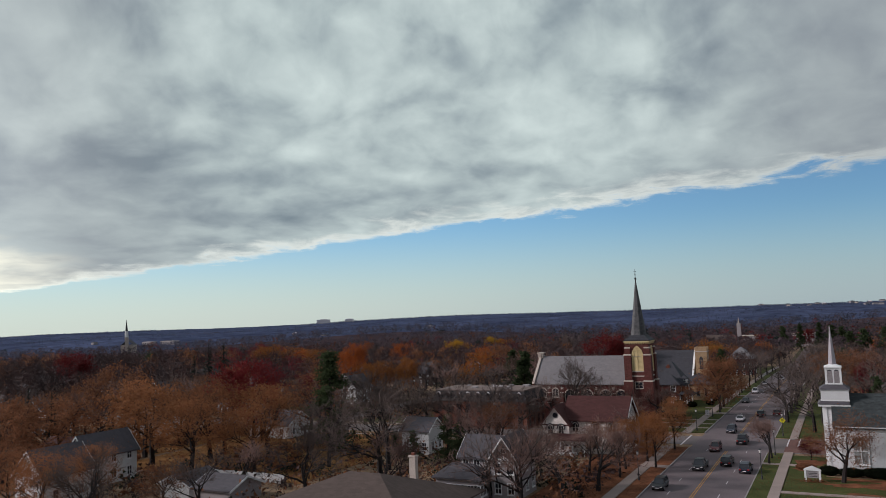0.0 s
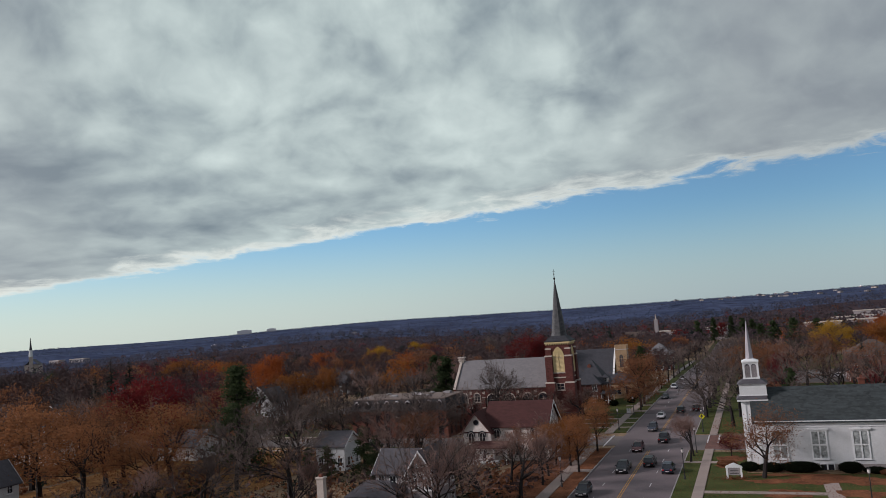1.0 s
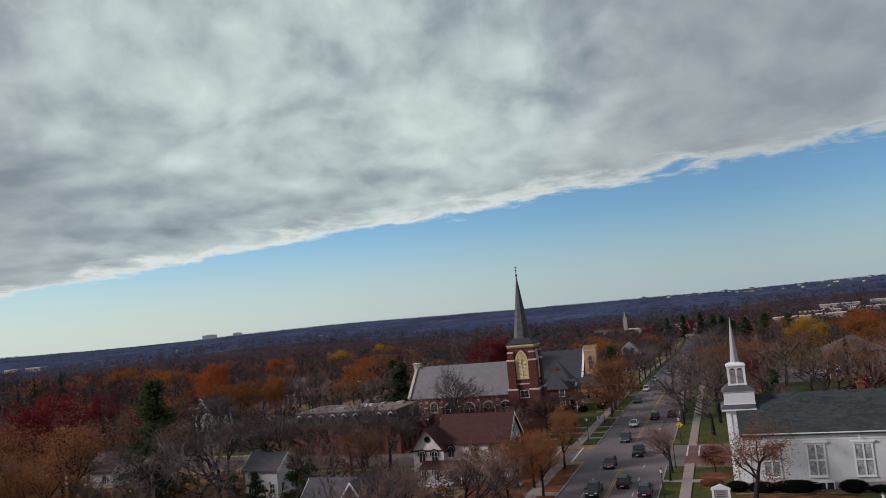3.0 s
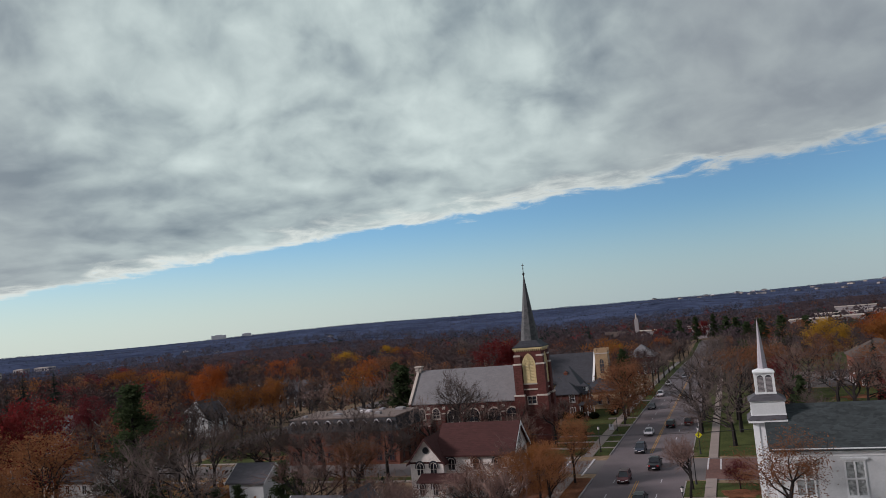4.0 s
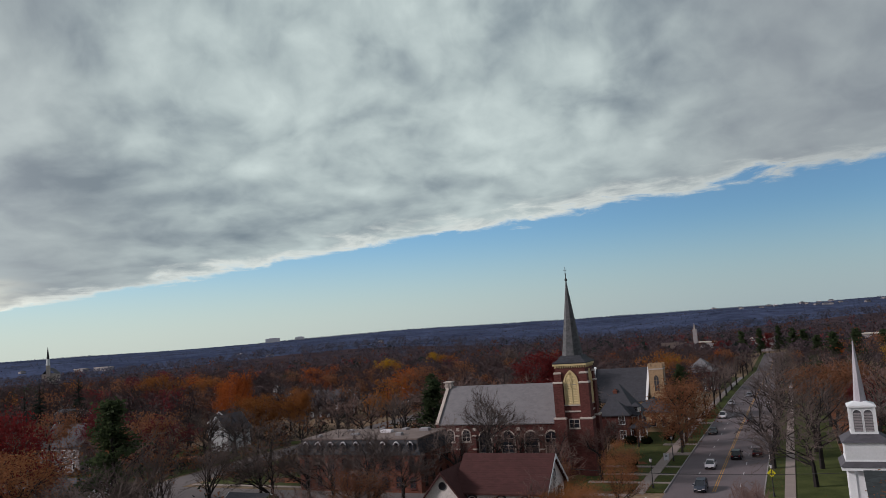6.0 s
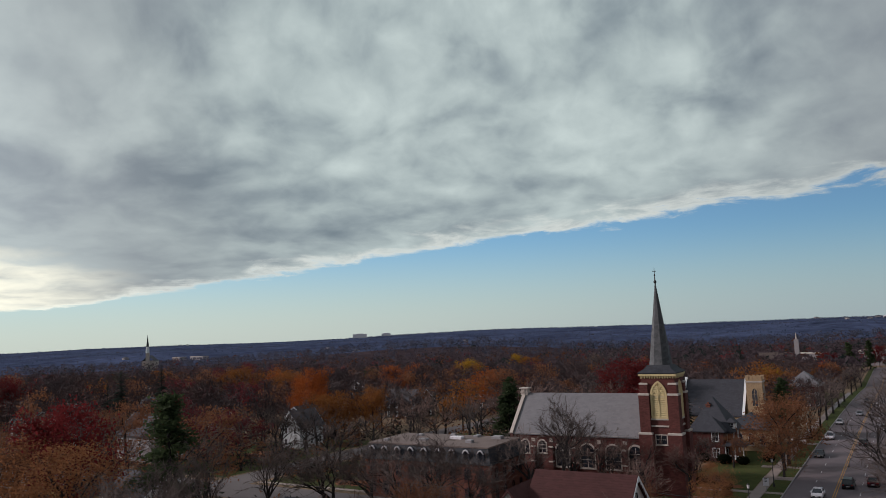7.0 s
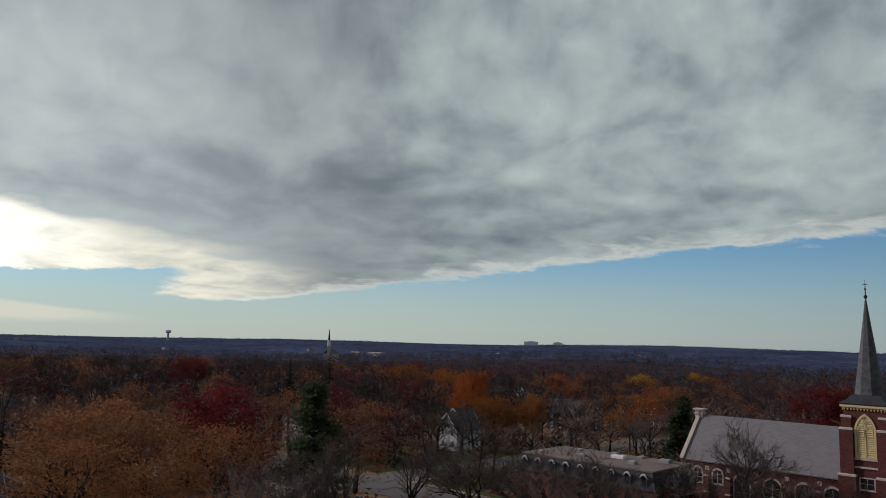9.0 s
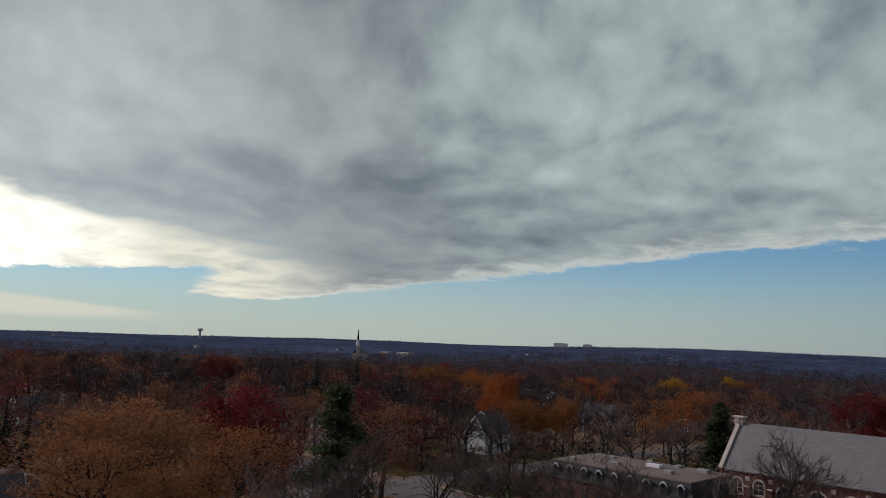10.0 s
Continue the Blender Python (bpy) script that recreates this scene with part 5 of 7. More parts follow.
def grow(rng, h, spread, levels, split, first=0.28, droop=0.0, lean=0.0):
    """Segments (start, end, r0, r1, level) of a branching tree."""
    segs = []

    def shoot(p, d, length, r, level):
        n = 5 if level == 0 else 3 if level == 1 else 2
        wob = 0.05 if level == 0 else 0.2
        q = p
        for i in range(n):
            d = (d + Vector((rng.gauss(0, wob), rng.gauss(0, wob), rng.gauss(0.05, wob * 0.6) - droop * level * 0.03))).normalized()
            e = q + d * (length / n)
            end = 0.45 if level == 0 else 0.55
            ra, rb = lerp(r, r * end, i / n), lerp(r, r * end, (i + 1) / n)
            segs.append((q, e, ra, rb, level))
            q = e
            if level < levels and (i >= 2 if level == 0 else i >= n - 2):
                kids = max(1, split[level] // 3 + (1 if i == n - 1 else 0)) if level == 0 else split[level]
                for k in range(kids):
                    ang = rng.uniform(0, 2 * math.pi) if level else 2.4 * len(segs) + rng.uniform(-0.5, 0.5)
                    tilt = rng.uniform(0.45, 1.0) * spread
                    a = d.orthogonal().normalized()
                    b = d.cross(a)
                    nd = (d * math.cos(tilt) + (a * math.cos(ang) + b * math.sin(ang)) * math.sin(tilt)).normalized()
                    if level > 0:
                        nd = (nd + Vector((0, 0, 0.14))).normalized()
                    shoot(q.copy(), nd, length * rng.uniform(0.5, 0.8) if level else h * rng.uniform(0.24, 0.38) * (1.1 - 0.08 * i), rb * rng.uniform(0.5, 0.72), level + 1)
        return q

    shoot(Vector((0, 0, -0.3)), Vector((lean, 0, 1)).normalized(), h * first * 2.0, h * 0.02 + 0.09, 0)
    return segs


def leaf(g, c, size, rng):
    """One tuft of leaves: a small, irregular three-sided blade."""
    a = Vector((rng.gauss(0, 1), rng.gauss(0, 1), rng.gauss(0, 0.8))).normalized()
    b = a.orthogonal().normalized()
    b.rotate(Matrix.Rotation(rng.uniform(0, 6.28), 3, a))
    s, w = size * rng.uniform(0.7, 1.3), size * rng.uniform(0.6, 1.0)
    k = len(g.v)
    g.v += [tuple(c - a * s - b * w * 0.4), tuple(c + b * w), tuple(c + a * s - b * w * 0.5)]
    g.f.append((k, k + 1, k + 2))


def tree_meshes(seed, h, kind, detail):
    """Trunk mesh and crown mesh of a broad-leaved tree; detail 2 near, 1 middle."""
    rng = random.Random(seed)
    leafy = kind != "bare"
    if detail == 2:
        levels, split = (4, (6, 2, 2, 1)) if not leafy else (3, (6, 2, 1))
    else:
        levels, split = (2, (5, 2)) if leafy else (3, (6, 2, 1))
    segs = grow(rng, h, 1.0, levels, split, 0.22 if not leafy else 0.2)
    top = max(s[1].z for s in segs)
    k = h * 0.94 / top
    segs = [(a * k, b * k, r0, r1, l) for a, b, r0, r1, l in segs]
    t, c = Geo(), Geo()
    for a, b, r0, r1, l in segs:
        if l <= (1 if leafy else 2):
            t.tube(a, b, r0, r1, 6 if detail == 2 else 4, False)
        else:
            (c if not leafy else t).tube(a, b, max(r0, 0.02), max(r1, 0.015), 3, False)
    tips = [(a, b, l) for a, b, r0, r1, l in segs if l >= levels - 1]
    if not leafy:
        per = 3 if detail == 2 else 4
        thin = 0.019 if detail == 2 else 0.03
        for a, b, l in tips:
            for i in range(per):
                p = a.lerp(b, rng.uniform(0.1, 1))
                d = ((b - a).normalized() + Vector((rng.gauss(0, 0.55), rng.gauss(0, 0.55), rng.gauss(0.2, 0.4)))).normalized()
                c.tube(p, p + d * rng.uniform(0.6, 1.5) * h / 15, thin, 0.0, 3, False)
    else:
        count = 14500 if detail == 2 else 6500
        size = 0.125 if detail == 2 else 0.20
        if kind == "thin":
            count = int(count * 0.36)
        if kind == "oak":
            count = int(count * 0.5)
        mids = [(a, b) for a, b, l in tips]
        lumps = []
        for i in range({"oak": 30, "thin": 18}.get(kind, 46)):
            u, f = rng.uniform(0, 6.283), rng.uniform(-1.0, 1.0)
            w = (math.sqrt(1 - min(f, 0.98) ** 2) if f > 0 else 1 - 0.35 * f * f) * rng.uniform(0.55, 1.0)
            lumps.append(Vector((0.37 * h * w * math.cos(u), 0.37 * h * w * math.sin(u), h * (0.57 + 0.37 * f * rng.uniform(0.75, 1.0)))))
        for i in range(count):
            if rng.random() < 0.4:
                a, b = mids[int(rng.random() * len(mids))]
                p = a.lerp(b, rng.uniform(0.1, 1.15)) + Vector((rng.gauss(0, 0.5), rng.gauss(0, 0.5), rng.gauss(0.1, 0.4))) * (h / 15)
            else:
                p = lumps[int(rng.random() * len(lumps))] + Vector((rng.gauss(0, 0.062), rng.gauss(0, 0.062), rng.gauss(0, 0.045))) * h
            leaf(c, p, size, rng)
    return t, c


def spruce_meshes(seed, h, detail):
    rng = random.Random(seed)
    t, c = Geo(), Geo()
    t.tube((0, 0, -0.2), (0, 0, h * 0.97), h * 0.018 + 0.05, 0.02, 6, False)
    n = 620 if detail == 2 else 220
    for i in range(n):
        f = rng.random() ** 0.75
        z = h * (0.07 + 0.92 * f)
        reach = (1 - f) * h * 0.21 * rng.uniform(0.55, 1.1) + 0.15
        a = rng.uniform(0, 6.283)
        d = Vector((math.cos(a), math.sin(a), 0))
        s = Vector((-d.y, d.x, 0))
        w = reach * 0.24 + 0.06
        p0, p1 = Vector((0, 0, z)) + d * reach * 0.15, Vector((0, 0, z - reach * rng.uniform(0.12, 0.4))) + d * reach
        m = p0.lerp(p1, 0.55)
        k = len(c.v)
        c.v += [tuple(p0), tuple(m + s * w + Vector((0, 0, -0.12 * w))), tuple(p1), tuple(m - s * w + Vector((0, 0, -0.12 * w))), tuple(m + Vector((0, 0, 0.2 * w)))]
        c.f += [(k, k + 1, k + 4), (k + 1, k + 2, k + 4), (k + 2, k + 3, k + 4), (k + 3, k, k + 4)]
    return t, c


def pine_meshes(seed, h, detail):
    rng = random.Random(seed)
    t, c = Geo(), Geo()
    t.tube((0, 0, -0.2), (0.2, 0.1, h * 0.95), h * 0.016 + 0.1, 0.05, 6, False)
    for i in range(64):
        f = 0.1 + 0.88 * (i / 63)
        z, a = h * f, rng.uniform(0, 6.283)
        L = h * 0.24 * (1.08 - f) ** 0.75 * rng.uniform(0.55, 1.2)
        d = Vector((math.cos(a), math.sin(a), rng.uniform(-0.25, 0.2)))
        p = Vector((0.2 * f, 0.1 * f, z))
        t.tube(p, p + d * L, 0.06, 0.02, 3, False)
        for j in range(90 if detail == 2 else 26):
            q = p + d * L * rng.uniform(0.15, 1.05) + Vector((rng.gauss(0, 0.32), rng.gauss(0, 0.32), rng.gauss(-0.05, 0.26)))
            leaf(c, q, 0.2 if detail == 2 else 0.4, rng)
    return t, c


KINDS = {
    "bare": ("tree", "leafless grey-brown broad-leaved tree with fine twigs", "bare", TWIGS),
    "bare_red": ("tree", "leafless tree with reddish-brown fine twigs", "bare", TWIGS_RED),
    "rust": ("tree", "oak with thinning rust-brown autumn leaves", "oak", RUST),
    "orange": ("tree", "rounded maple in bright orange autumn leaf", "full", ORANGE),
    "gold": ("tree", "maple in golden-orange autumn leaf", "full", GOLD),
    "yellow": ("tree", "tree with yellow-green autumn leaves", "full", YGREEN),
    "red": ("tree", "broad maple in dark red autumn leaf", "full", CRIMSON),
    "maroon": ("tree", "small tree with maroon autumn leaves", "full", MAROON),
    "thin": ("tree", "nearly bare tree with a few orange leaves still on it", "thin", RUST),
    "amber": ("tree", "half-bare tree with golden-orange leaves", "oak", AMBER_BRIGHT),
    "spruce": ("spruce_tree", "dark green pointed spruce", "spruce", NEEDLE),
    "pine": ("pine_tree", "shaggy dark green pine", "pine", PINE),
}
BASE_H = 15.0
PATTERNS = {}


def pattern(kind, detail, variant):
    key = (kind, detail, variant)
    if key not in PATTERNS:
        name, label, form, m = KINDS[kind]
        seed = 1000 * list(KINDS).index(kind) + 100 * detail + variant
        if form == "spruce":
            t, c = spruce_meshes(seed, BASE_H, detail)
        elif form == "pine":
            t, c = pine_meshes(seed, BASE_H, detail)
        else:
            t, c = tree_meshes(seed, BASE_H, form, detail)
        PATTERNS[key] = (t.mesh("trunk", BARK), c.mesh("crown", m))
    return PATTERNS[key]


PLACED = []


def from_path(x, y):
    return min(math.hypot(x - px, y - py) for px, py in ((20, -15), (16, 15), (10, 45)))


def plant(kind, x, y, h=15.0, width=1.0, detail=None, turn=None, group=""):
    if detail is None:
        detail = 2 if from_path(x, y) < 118 else 1
    rng = random.Random(int(x * 131 + y * 17))
    variants = {"bare": 6, "bare_red": 4, "rust": 5, "amber": 3}.get(kind, 2)
    tm, cm = pattern(kind, detail, rng.randrange(variants))
    name, label, _, _ = KINDS[kind]
    k = h / BASE_H
    e = thing(name, label, "tree", (x, y, height(x, y)), rng.uniform(0, 360) if turn is None else turn, group or "town trees")
    e.scale = (k * width, k * width, k)
    for nm, me in (("trunk", tm), ("crown", cm)):
        o = new(nm, me)
        o.parent = e
    PLACED.append((x, y))
    return e


def blocked(x, y, pad=0.0):
    if -12.2 - pad < x < 12.2 + pad:
        return True
    if 135.5 < y < 148.5 and (x < 0 or x < 60):
        return True
    if -110 < x < -99:
        return True
    if 11 < x < 42 and 92 < y < 132:
        return True
    if 30 < x < 76 and 196 < y < 300:
        return True
    if -74 < x < -45 and 145 < y < 187:
        return True
    if -22 < x < -12 and 150 < y < 232:
        return True
    if -112 < x < -72 and 140 < y < 196:
        return True
    if -136 < x < -112 and 162 < y < 200:
        return True
    if -38 < x < -14 and 100 < y < 121.5:
        return True
    if -76 < x < -44 and 119 < y < 146:
        return True
    return any(a - pad < x < b + pad and c - pad < y < d + pad for a, b, c, d in FOOTPRINTS)


# trees that stand out, kind by kind: x, y, height, width
NOTED = {
    "red": [(-95, 108, 20, 0.9), (-271, 192, 20, 1.15), (-52.5, 235, 20.5, 0.95), (-46, 240, 17, 0.9), (-31, 560, 15, 1.0), (-4, 640, 16, 1.0)],
    "maroon": [(-306, 348, 19, 1.2), (-205, 418, 18, 1.0), (14.5, 126.0, 4.2, 1.3), (50, 236, 9, 1.2), (-322, 341, 17, 1.0)],
    "orange": [(-139, 210.5, 20.5, 0.72), (-152, 222, 17, 0.9), (-172, 300, 18, 1.0)],
    "gold": [(-126, 205, 13.5, 1.45), (-115.5, 208.6, 15, 0.65), (-196, 262, 17, 1.1), (-232, 560, 17, 1.2), (-229, 268, 19, 1.5), (67, 310, 17, 1.5), (-11.5, 117, 9, 1.0)],
    "yellow": [(-200, 413, 19, 1.1), (-260, 601, 18, 1.3), (-36, 376, 13, 1.2)],
    "rust": [(-96, 96, 17, 1.2), (-8.8, 186.5, 10, 1.0), (-9.4, 193, 14, 1.25), (-9.6, 200, 14, 1.2), (-121, 113, 16, 1.1), (-161, 124, 17, 1.2), (-141, 150, 16, 1.1), (-111, 277, 17, 1.5), (-262, 122, 19, 1.5), (-109, 72, 16, 1.1), (-138, 98, 16, 1.1), (15, 232, 14, 1.2), (-112, 62, 16, 1.1), (19, 222, 13, 1.3), (25, 246, 14, 1.3), (-27, 388, 12, 1.2), (-40, 116, 11, 1.1), (-19.5, 137 - 3.2, 9, 1.2)],
    "pine": [(-74.2, 108, 21, 1.3), (-57, 105.5, 5.5, 1.7), (-52.5, 104.5, 6, 1.6), (-88, 238, 15, 1.4), (-46, 106, 9, 1.3), (-42, 103, 8, 1.3), (-63, 187.5, 16.5, 1.35), (-56, 191, 13, 1.2), (-20, 606, 19, 1.4), (-9, 618, 20, 1.4), (3, 660, 20, 1.4), (13, 600, 19, 1.4), (20, 590, 18, 1.4), (30, 420, 19, 1.4), (40, 432, 20, 1.4), (24, 444, 18, 1.4), (52, 440, 19, 1.4)],
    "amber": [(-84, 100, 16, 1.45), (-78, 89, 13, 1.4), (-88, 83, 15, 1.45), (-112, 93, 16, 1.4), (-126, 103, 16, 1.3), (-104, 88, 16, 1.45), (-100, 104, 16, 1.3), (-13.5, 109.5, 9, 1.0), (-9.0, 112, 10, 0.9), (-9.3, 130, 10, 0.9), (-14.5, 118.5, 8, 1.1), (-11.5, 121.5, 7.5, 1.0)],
    "spruce": [(-33, 215.5, 22, 0.9), (-195.4, 202, 21.5, 1.6), (-170, 169, 22.5, 1.35), (-180, 172, 18, 1.3), (-141, 86, 15.5, 1.0), (-136.5, 88.5, 14, 1.0), (46, 212, 15, 1.2), (-240, 380, 18, 1.1), (-80, 560, 20, 1.2), (-60, 400, 16, 1.0)],
    "bare": [(-70, 134, 13, 1.3), (-55, 133.4, 13, 1.3), (-63, 128, 14, 1.2), (-66, 96, 15, 1.2), (-90, 122, 16, 1.2), (-70, 122, 14, 1.1), (-66, 149.3, 12, 1.0), (-60, 133.6, 13, 1.1), (-48, 134.2, 13, 1.1), (-41, 150.5, 13, 1.1), (-37, 158, 13, 1.1), (-47, 139.5 - 9, 16, 1.0), (-51, 70.5, 15, 1.1), (-101, 117, 17, 1.2), (8.0, 171.5, 16, 1.3), (8.0, 188, 16, 1.35), (8.2, 206, 15, 1.4), (-43, 134, 12, 1.3), (-97.3, 152, 12, 1.3), (-97.2, 167, 13, 1.3), (-97.4, 184, 12, 1.3), (-112.4, 157, 13, 1.3), (14.2, 158, 14, 1.3), (15.5, 172, 15, 1.2), (15, 188, 15, 1.2), (-39, 162, 13, 1.0), (-31.5, 160.5, 11, 1.0), (36, 199, 15, 1.2), (26, 190, 14, 1.1), (-12.8, 103, 9, 1.0), (8.0, 225, 15, 1.6), (8.0, 245, 15, 1.6), (-9.3, 240, 12, 1.0), (8.6, 264, 14, 1.4), (-9.2, 262, 13, 1.2), (8.5, 284, 14, 1.4), (-9.3, 283, 13, 1.3), (8.7, 303, 14, 1.4), (-9.2, 304, 13, 1.3), (8.6, 326, 15, 1.4), (-9.3, 330, 13, 1.3), (8.6, 352, 15, 1.4), (-9.2, 356, 14, 1.3), (8.6, 380, 15, 1.4), (-9.2, 402, 14, 1.4), (8.8, 412, 15, 1.4), (-9.2, 436, 14, 1.4), (8.8, 448, 15, 1.4), (-8.8, 480, 14, 1.4), (8.8, 486, 15, 1.4), (16, 208, 14, 1.3), (17, 264, 14, 1.3), (17, 300, 15, 1.3), (-16.8, 118.4, 9.5, 1.1), (-120, 176, 12, 1.3), (-131, 172, 13, 1.3), (-128, 244, 14, 1.3), (-142, 246, 14, 1.3), (-118, 238, 14, 1.3), (-135, 178, 13, 1.2), (-96, 170, 12, 1.2), (-80, 178, 12, 1.2)],
    "bare_red": [(8.2, 120.5, 9, 0.95), (8.3, 125.5, 8.5, 0.9), (-16.5, 86, 13, 1.4), (-19, 76.5, 12, 1.4), (-13.5, 93, 12, 1.3), (-38, 97, 13, 1.3), (-24, 97, 9, 1.4), (-30, 101, 9, 1.3), (-18, 103, 9, 1.3)],
    "thin": [(19.4, 109.3, 11.5, 1.3), (-20.0, 116, 8, 1.0)],
}
for kind_name, spots in NOTED.items():
    for sx, sy, sh, sw in spots:
        plant(kind_name, sx, sy, sh, sw * (0.75 if abs(sx) < 10 and sy > 215 else 1.0))


plant("bare", -23.2, 195.5, 7.5, 1.1)
plant("thin", -18.6, 194.0, 6.5, 1.1)
plant("bare", -22.8, 74, 15, 0.75, 1)
plant("bare", -18.6, 75, 14, 0.8, 1)
plant("bare", -36.5, 153, 19, 0.85, 2)
for kind_name, bx, by, bh, bw in (("rust", 21, 236, 14, 1.3), ("bare_red", 27, 206, 15, 1.3), ("bare_red", 37, 181, 15, 1.4), ("maroon", 47, 187, 10, 1.2), ("bare_red", 33, 231, 15, 1.2), ("rust", 40, 268, 15, 1.2), ("bare_red", 23, 282, 15, 1.3), ("bare", 31, 303, 15, 1.3), ("rust", 48, 214, 14, 1.3), ("bare_red", 60, 229, 14, 1.3), ("bare_red", 42, 200, 14, 1.2), ("bare", 68, 215, 14, 1.3), ("bare", 54, 196, 13, 1.3), ("bare_red", 66, 262, 14, 1.3), ("rust", 72, 290, 15, 1.3)):
    plant(kind_name, bx, by, bh, bw)
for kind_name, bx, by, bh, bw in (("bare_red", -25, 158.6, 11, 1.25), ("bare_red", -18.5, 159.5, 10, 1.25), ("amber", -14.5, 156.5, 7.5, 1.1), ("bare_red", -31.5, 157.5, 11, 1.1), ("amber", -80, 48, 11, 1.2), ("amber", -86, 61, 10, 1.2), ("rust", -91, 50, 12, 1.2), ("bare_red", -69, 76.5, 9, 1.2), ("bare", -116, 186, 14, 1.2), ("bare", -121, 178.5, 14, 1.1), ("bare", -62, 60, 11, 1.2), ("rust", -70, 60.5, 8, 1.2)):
    plant(kind_name, bx, by, bh, bw)
plant("bare", -135, 445, 24, 1.2, 2)
plant("pine", -16, 246, 14, 1.2)
plant("yellow", 52, 350, 18, 1.4, 2)
plant("orange", 72, 345, 19, 1.3, 2)
for bx, by in ((-114, 180), (-122.5, 180.5), (-117.5, 183)):
    plant("bare", bx, by, 11, 1.3)


def pick(rng, x, y):
    """Kinds of tree by quarter of the town: bare woods to the west and far off, autumn colour behind the churches."""
    west, r = math.degrees(math.atan2(10 - x, y - 20)), math.hypot(x - 10, y - 20)
    if 22 < west < 42 and 170 < r < 380:
        share = (("rust", 0.15), ("gold", 0.035), ("orange", 0.03), ("maroon", 0.03), ("red", 0.015), ("bare_red", 0.30), ("pine", 0.02))
    elif west >= 43 and r > 170:
        share = (("rust", 0.07), ("gold", 0.015), ("red", 0.015), ("maroon", 0.02), ("bare_red", 0.45), ("spruce", 0.025), ("pine", 0.02))
    elif west >= 43:
        share = (("rust", 0.20), ("bare_red", 0.22), ("thin", 0.14), ("pine", 0.01))
    else:
        share = (("rust", 0.10), ("gold", 0.02), ("orange", 0.01), ("maroon", 0.02), ("bare_red", 0.34), ("spruce", 0.02), ("pine", 0.015))
    q = rng.random()
    for k, p in share:
        q -= p
        if q < 0:
            return "bare" if k == "spruce" and y < 130 else k
    return "bare"


def rough_tree(sets, kind, x, y, h, rng):
    """A tree of the middle distance, added to the joined woods of its kind."""
    z = height(x, y)
    t, c = sets["trunks"][0], sets[kind][0]
    r = h * rng.uniform(0.33, 0.45)
    t.tube((x, y, z - 0.3), (x, y, z + h * 0.5), 0.25, 0.12, 4, False)
    if kind == "spruce":
        for i in range(70):
            f = rng.random() ** 0.8
            a, w = rng.uniform(0, 6.283), (1 - f) * h * 0.2 + 0.2
            p = Vector((x, y, z + h * (0.1 + 0.9 * f)))
            q = p + Vector((math.cos(a) * w, math.sin(a) * w, -0.35 * w))
            s = Vector((-math.sin(a), math.cos(a), 0)) * w * 0.35
            k = len(c.v)
            c.v += [tuple(p), tuple(q + s), tuple(q - s)]
            c.f.append((k, k + 1, k + 2))
        return
    lumps = []
    for _ in range(11):
        u, f = rng.uniform(0, 6.283), rng.uniform(-0.75, 1.0)
        w = math.sqrt(1 - min(abs(f), 0.98) ** 2) * rng.uniform(0.6, 1.0)
        lumps.append(Vector((w * math.cos(u), w * math.sin(u), 0.58 + 0.32 * f)))
    for m in lumps:
        q = Vector((x + m.x * r, y + m.y * r, z + m.z * h))
        t.tube((x, y, z + h * 0.3), q, 0.12, 0.04, 3, False)
        if kind in ("bare", "bare_red"):
            for i in range(34):
                d = Vector((rng.gauss(m.x, 0.6), rng.gauss(m.y, 0.6), rng.gauss(0.5, 0.4))).normalized()
                o = q + Vector((rng.gauss(0, 0.3), rng.gauss(0, 0.3), rng.gauss(0, 0.3))) * r * 0.5
                e = o + d * rng.uniform(1.0, 2.6)
                k = len(c.v)
                c.v += [tuple(o), tuple(o + d.orthogonal() * 0.13), tuple(e)]
                c.f.append((k, k + 1, k + 2))
        else:
            for i in range(64):
                leaf(c, q + Vector((rng.gauss(0, 0.26) * r, rng.gauss(0, 0.26) * r, rng.gauss(0.0, 0.07) * h)), 0.42, rng)


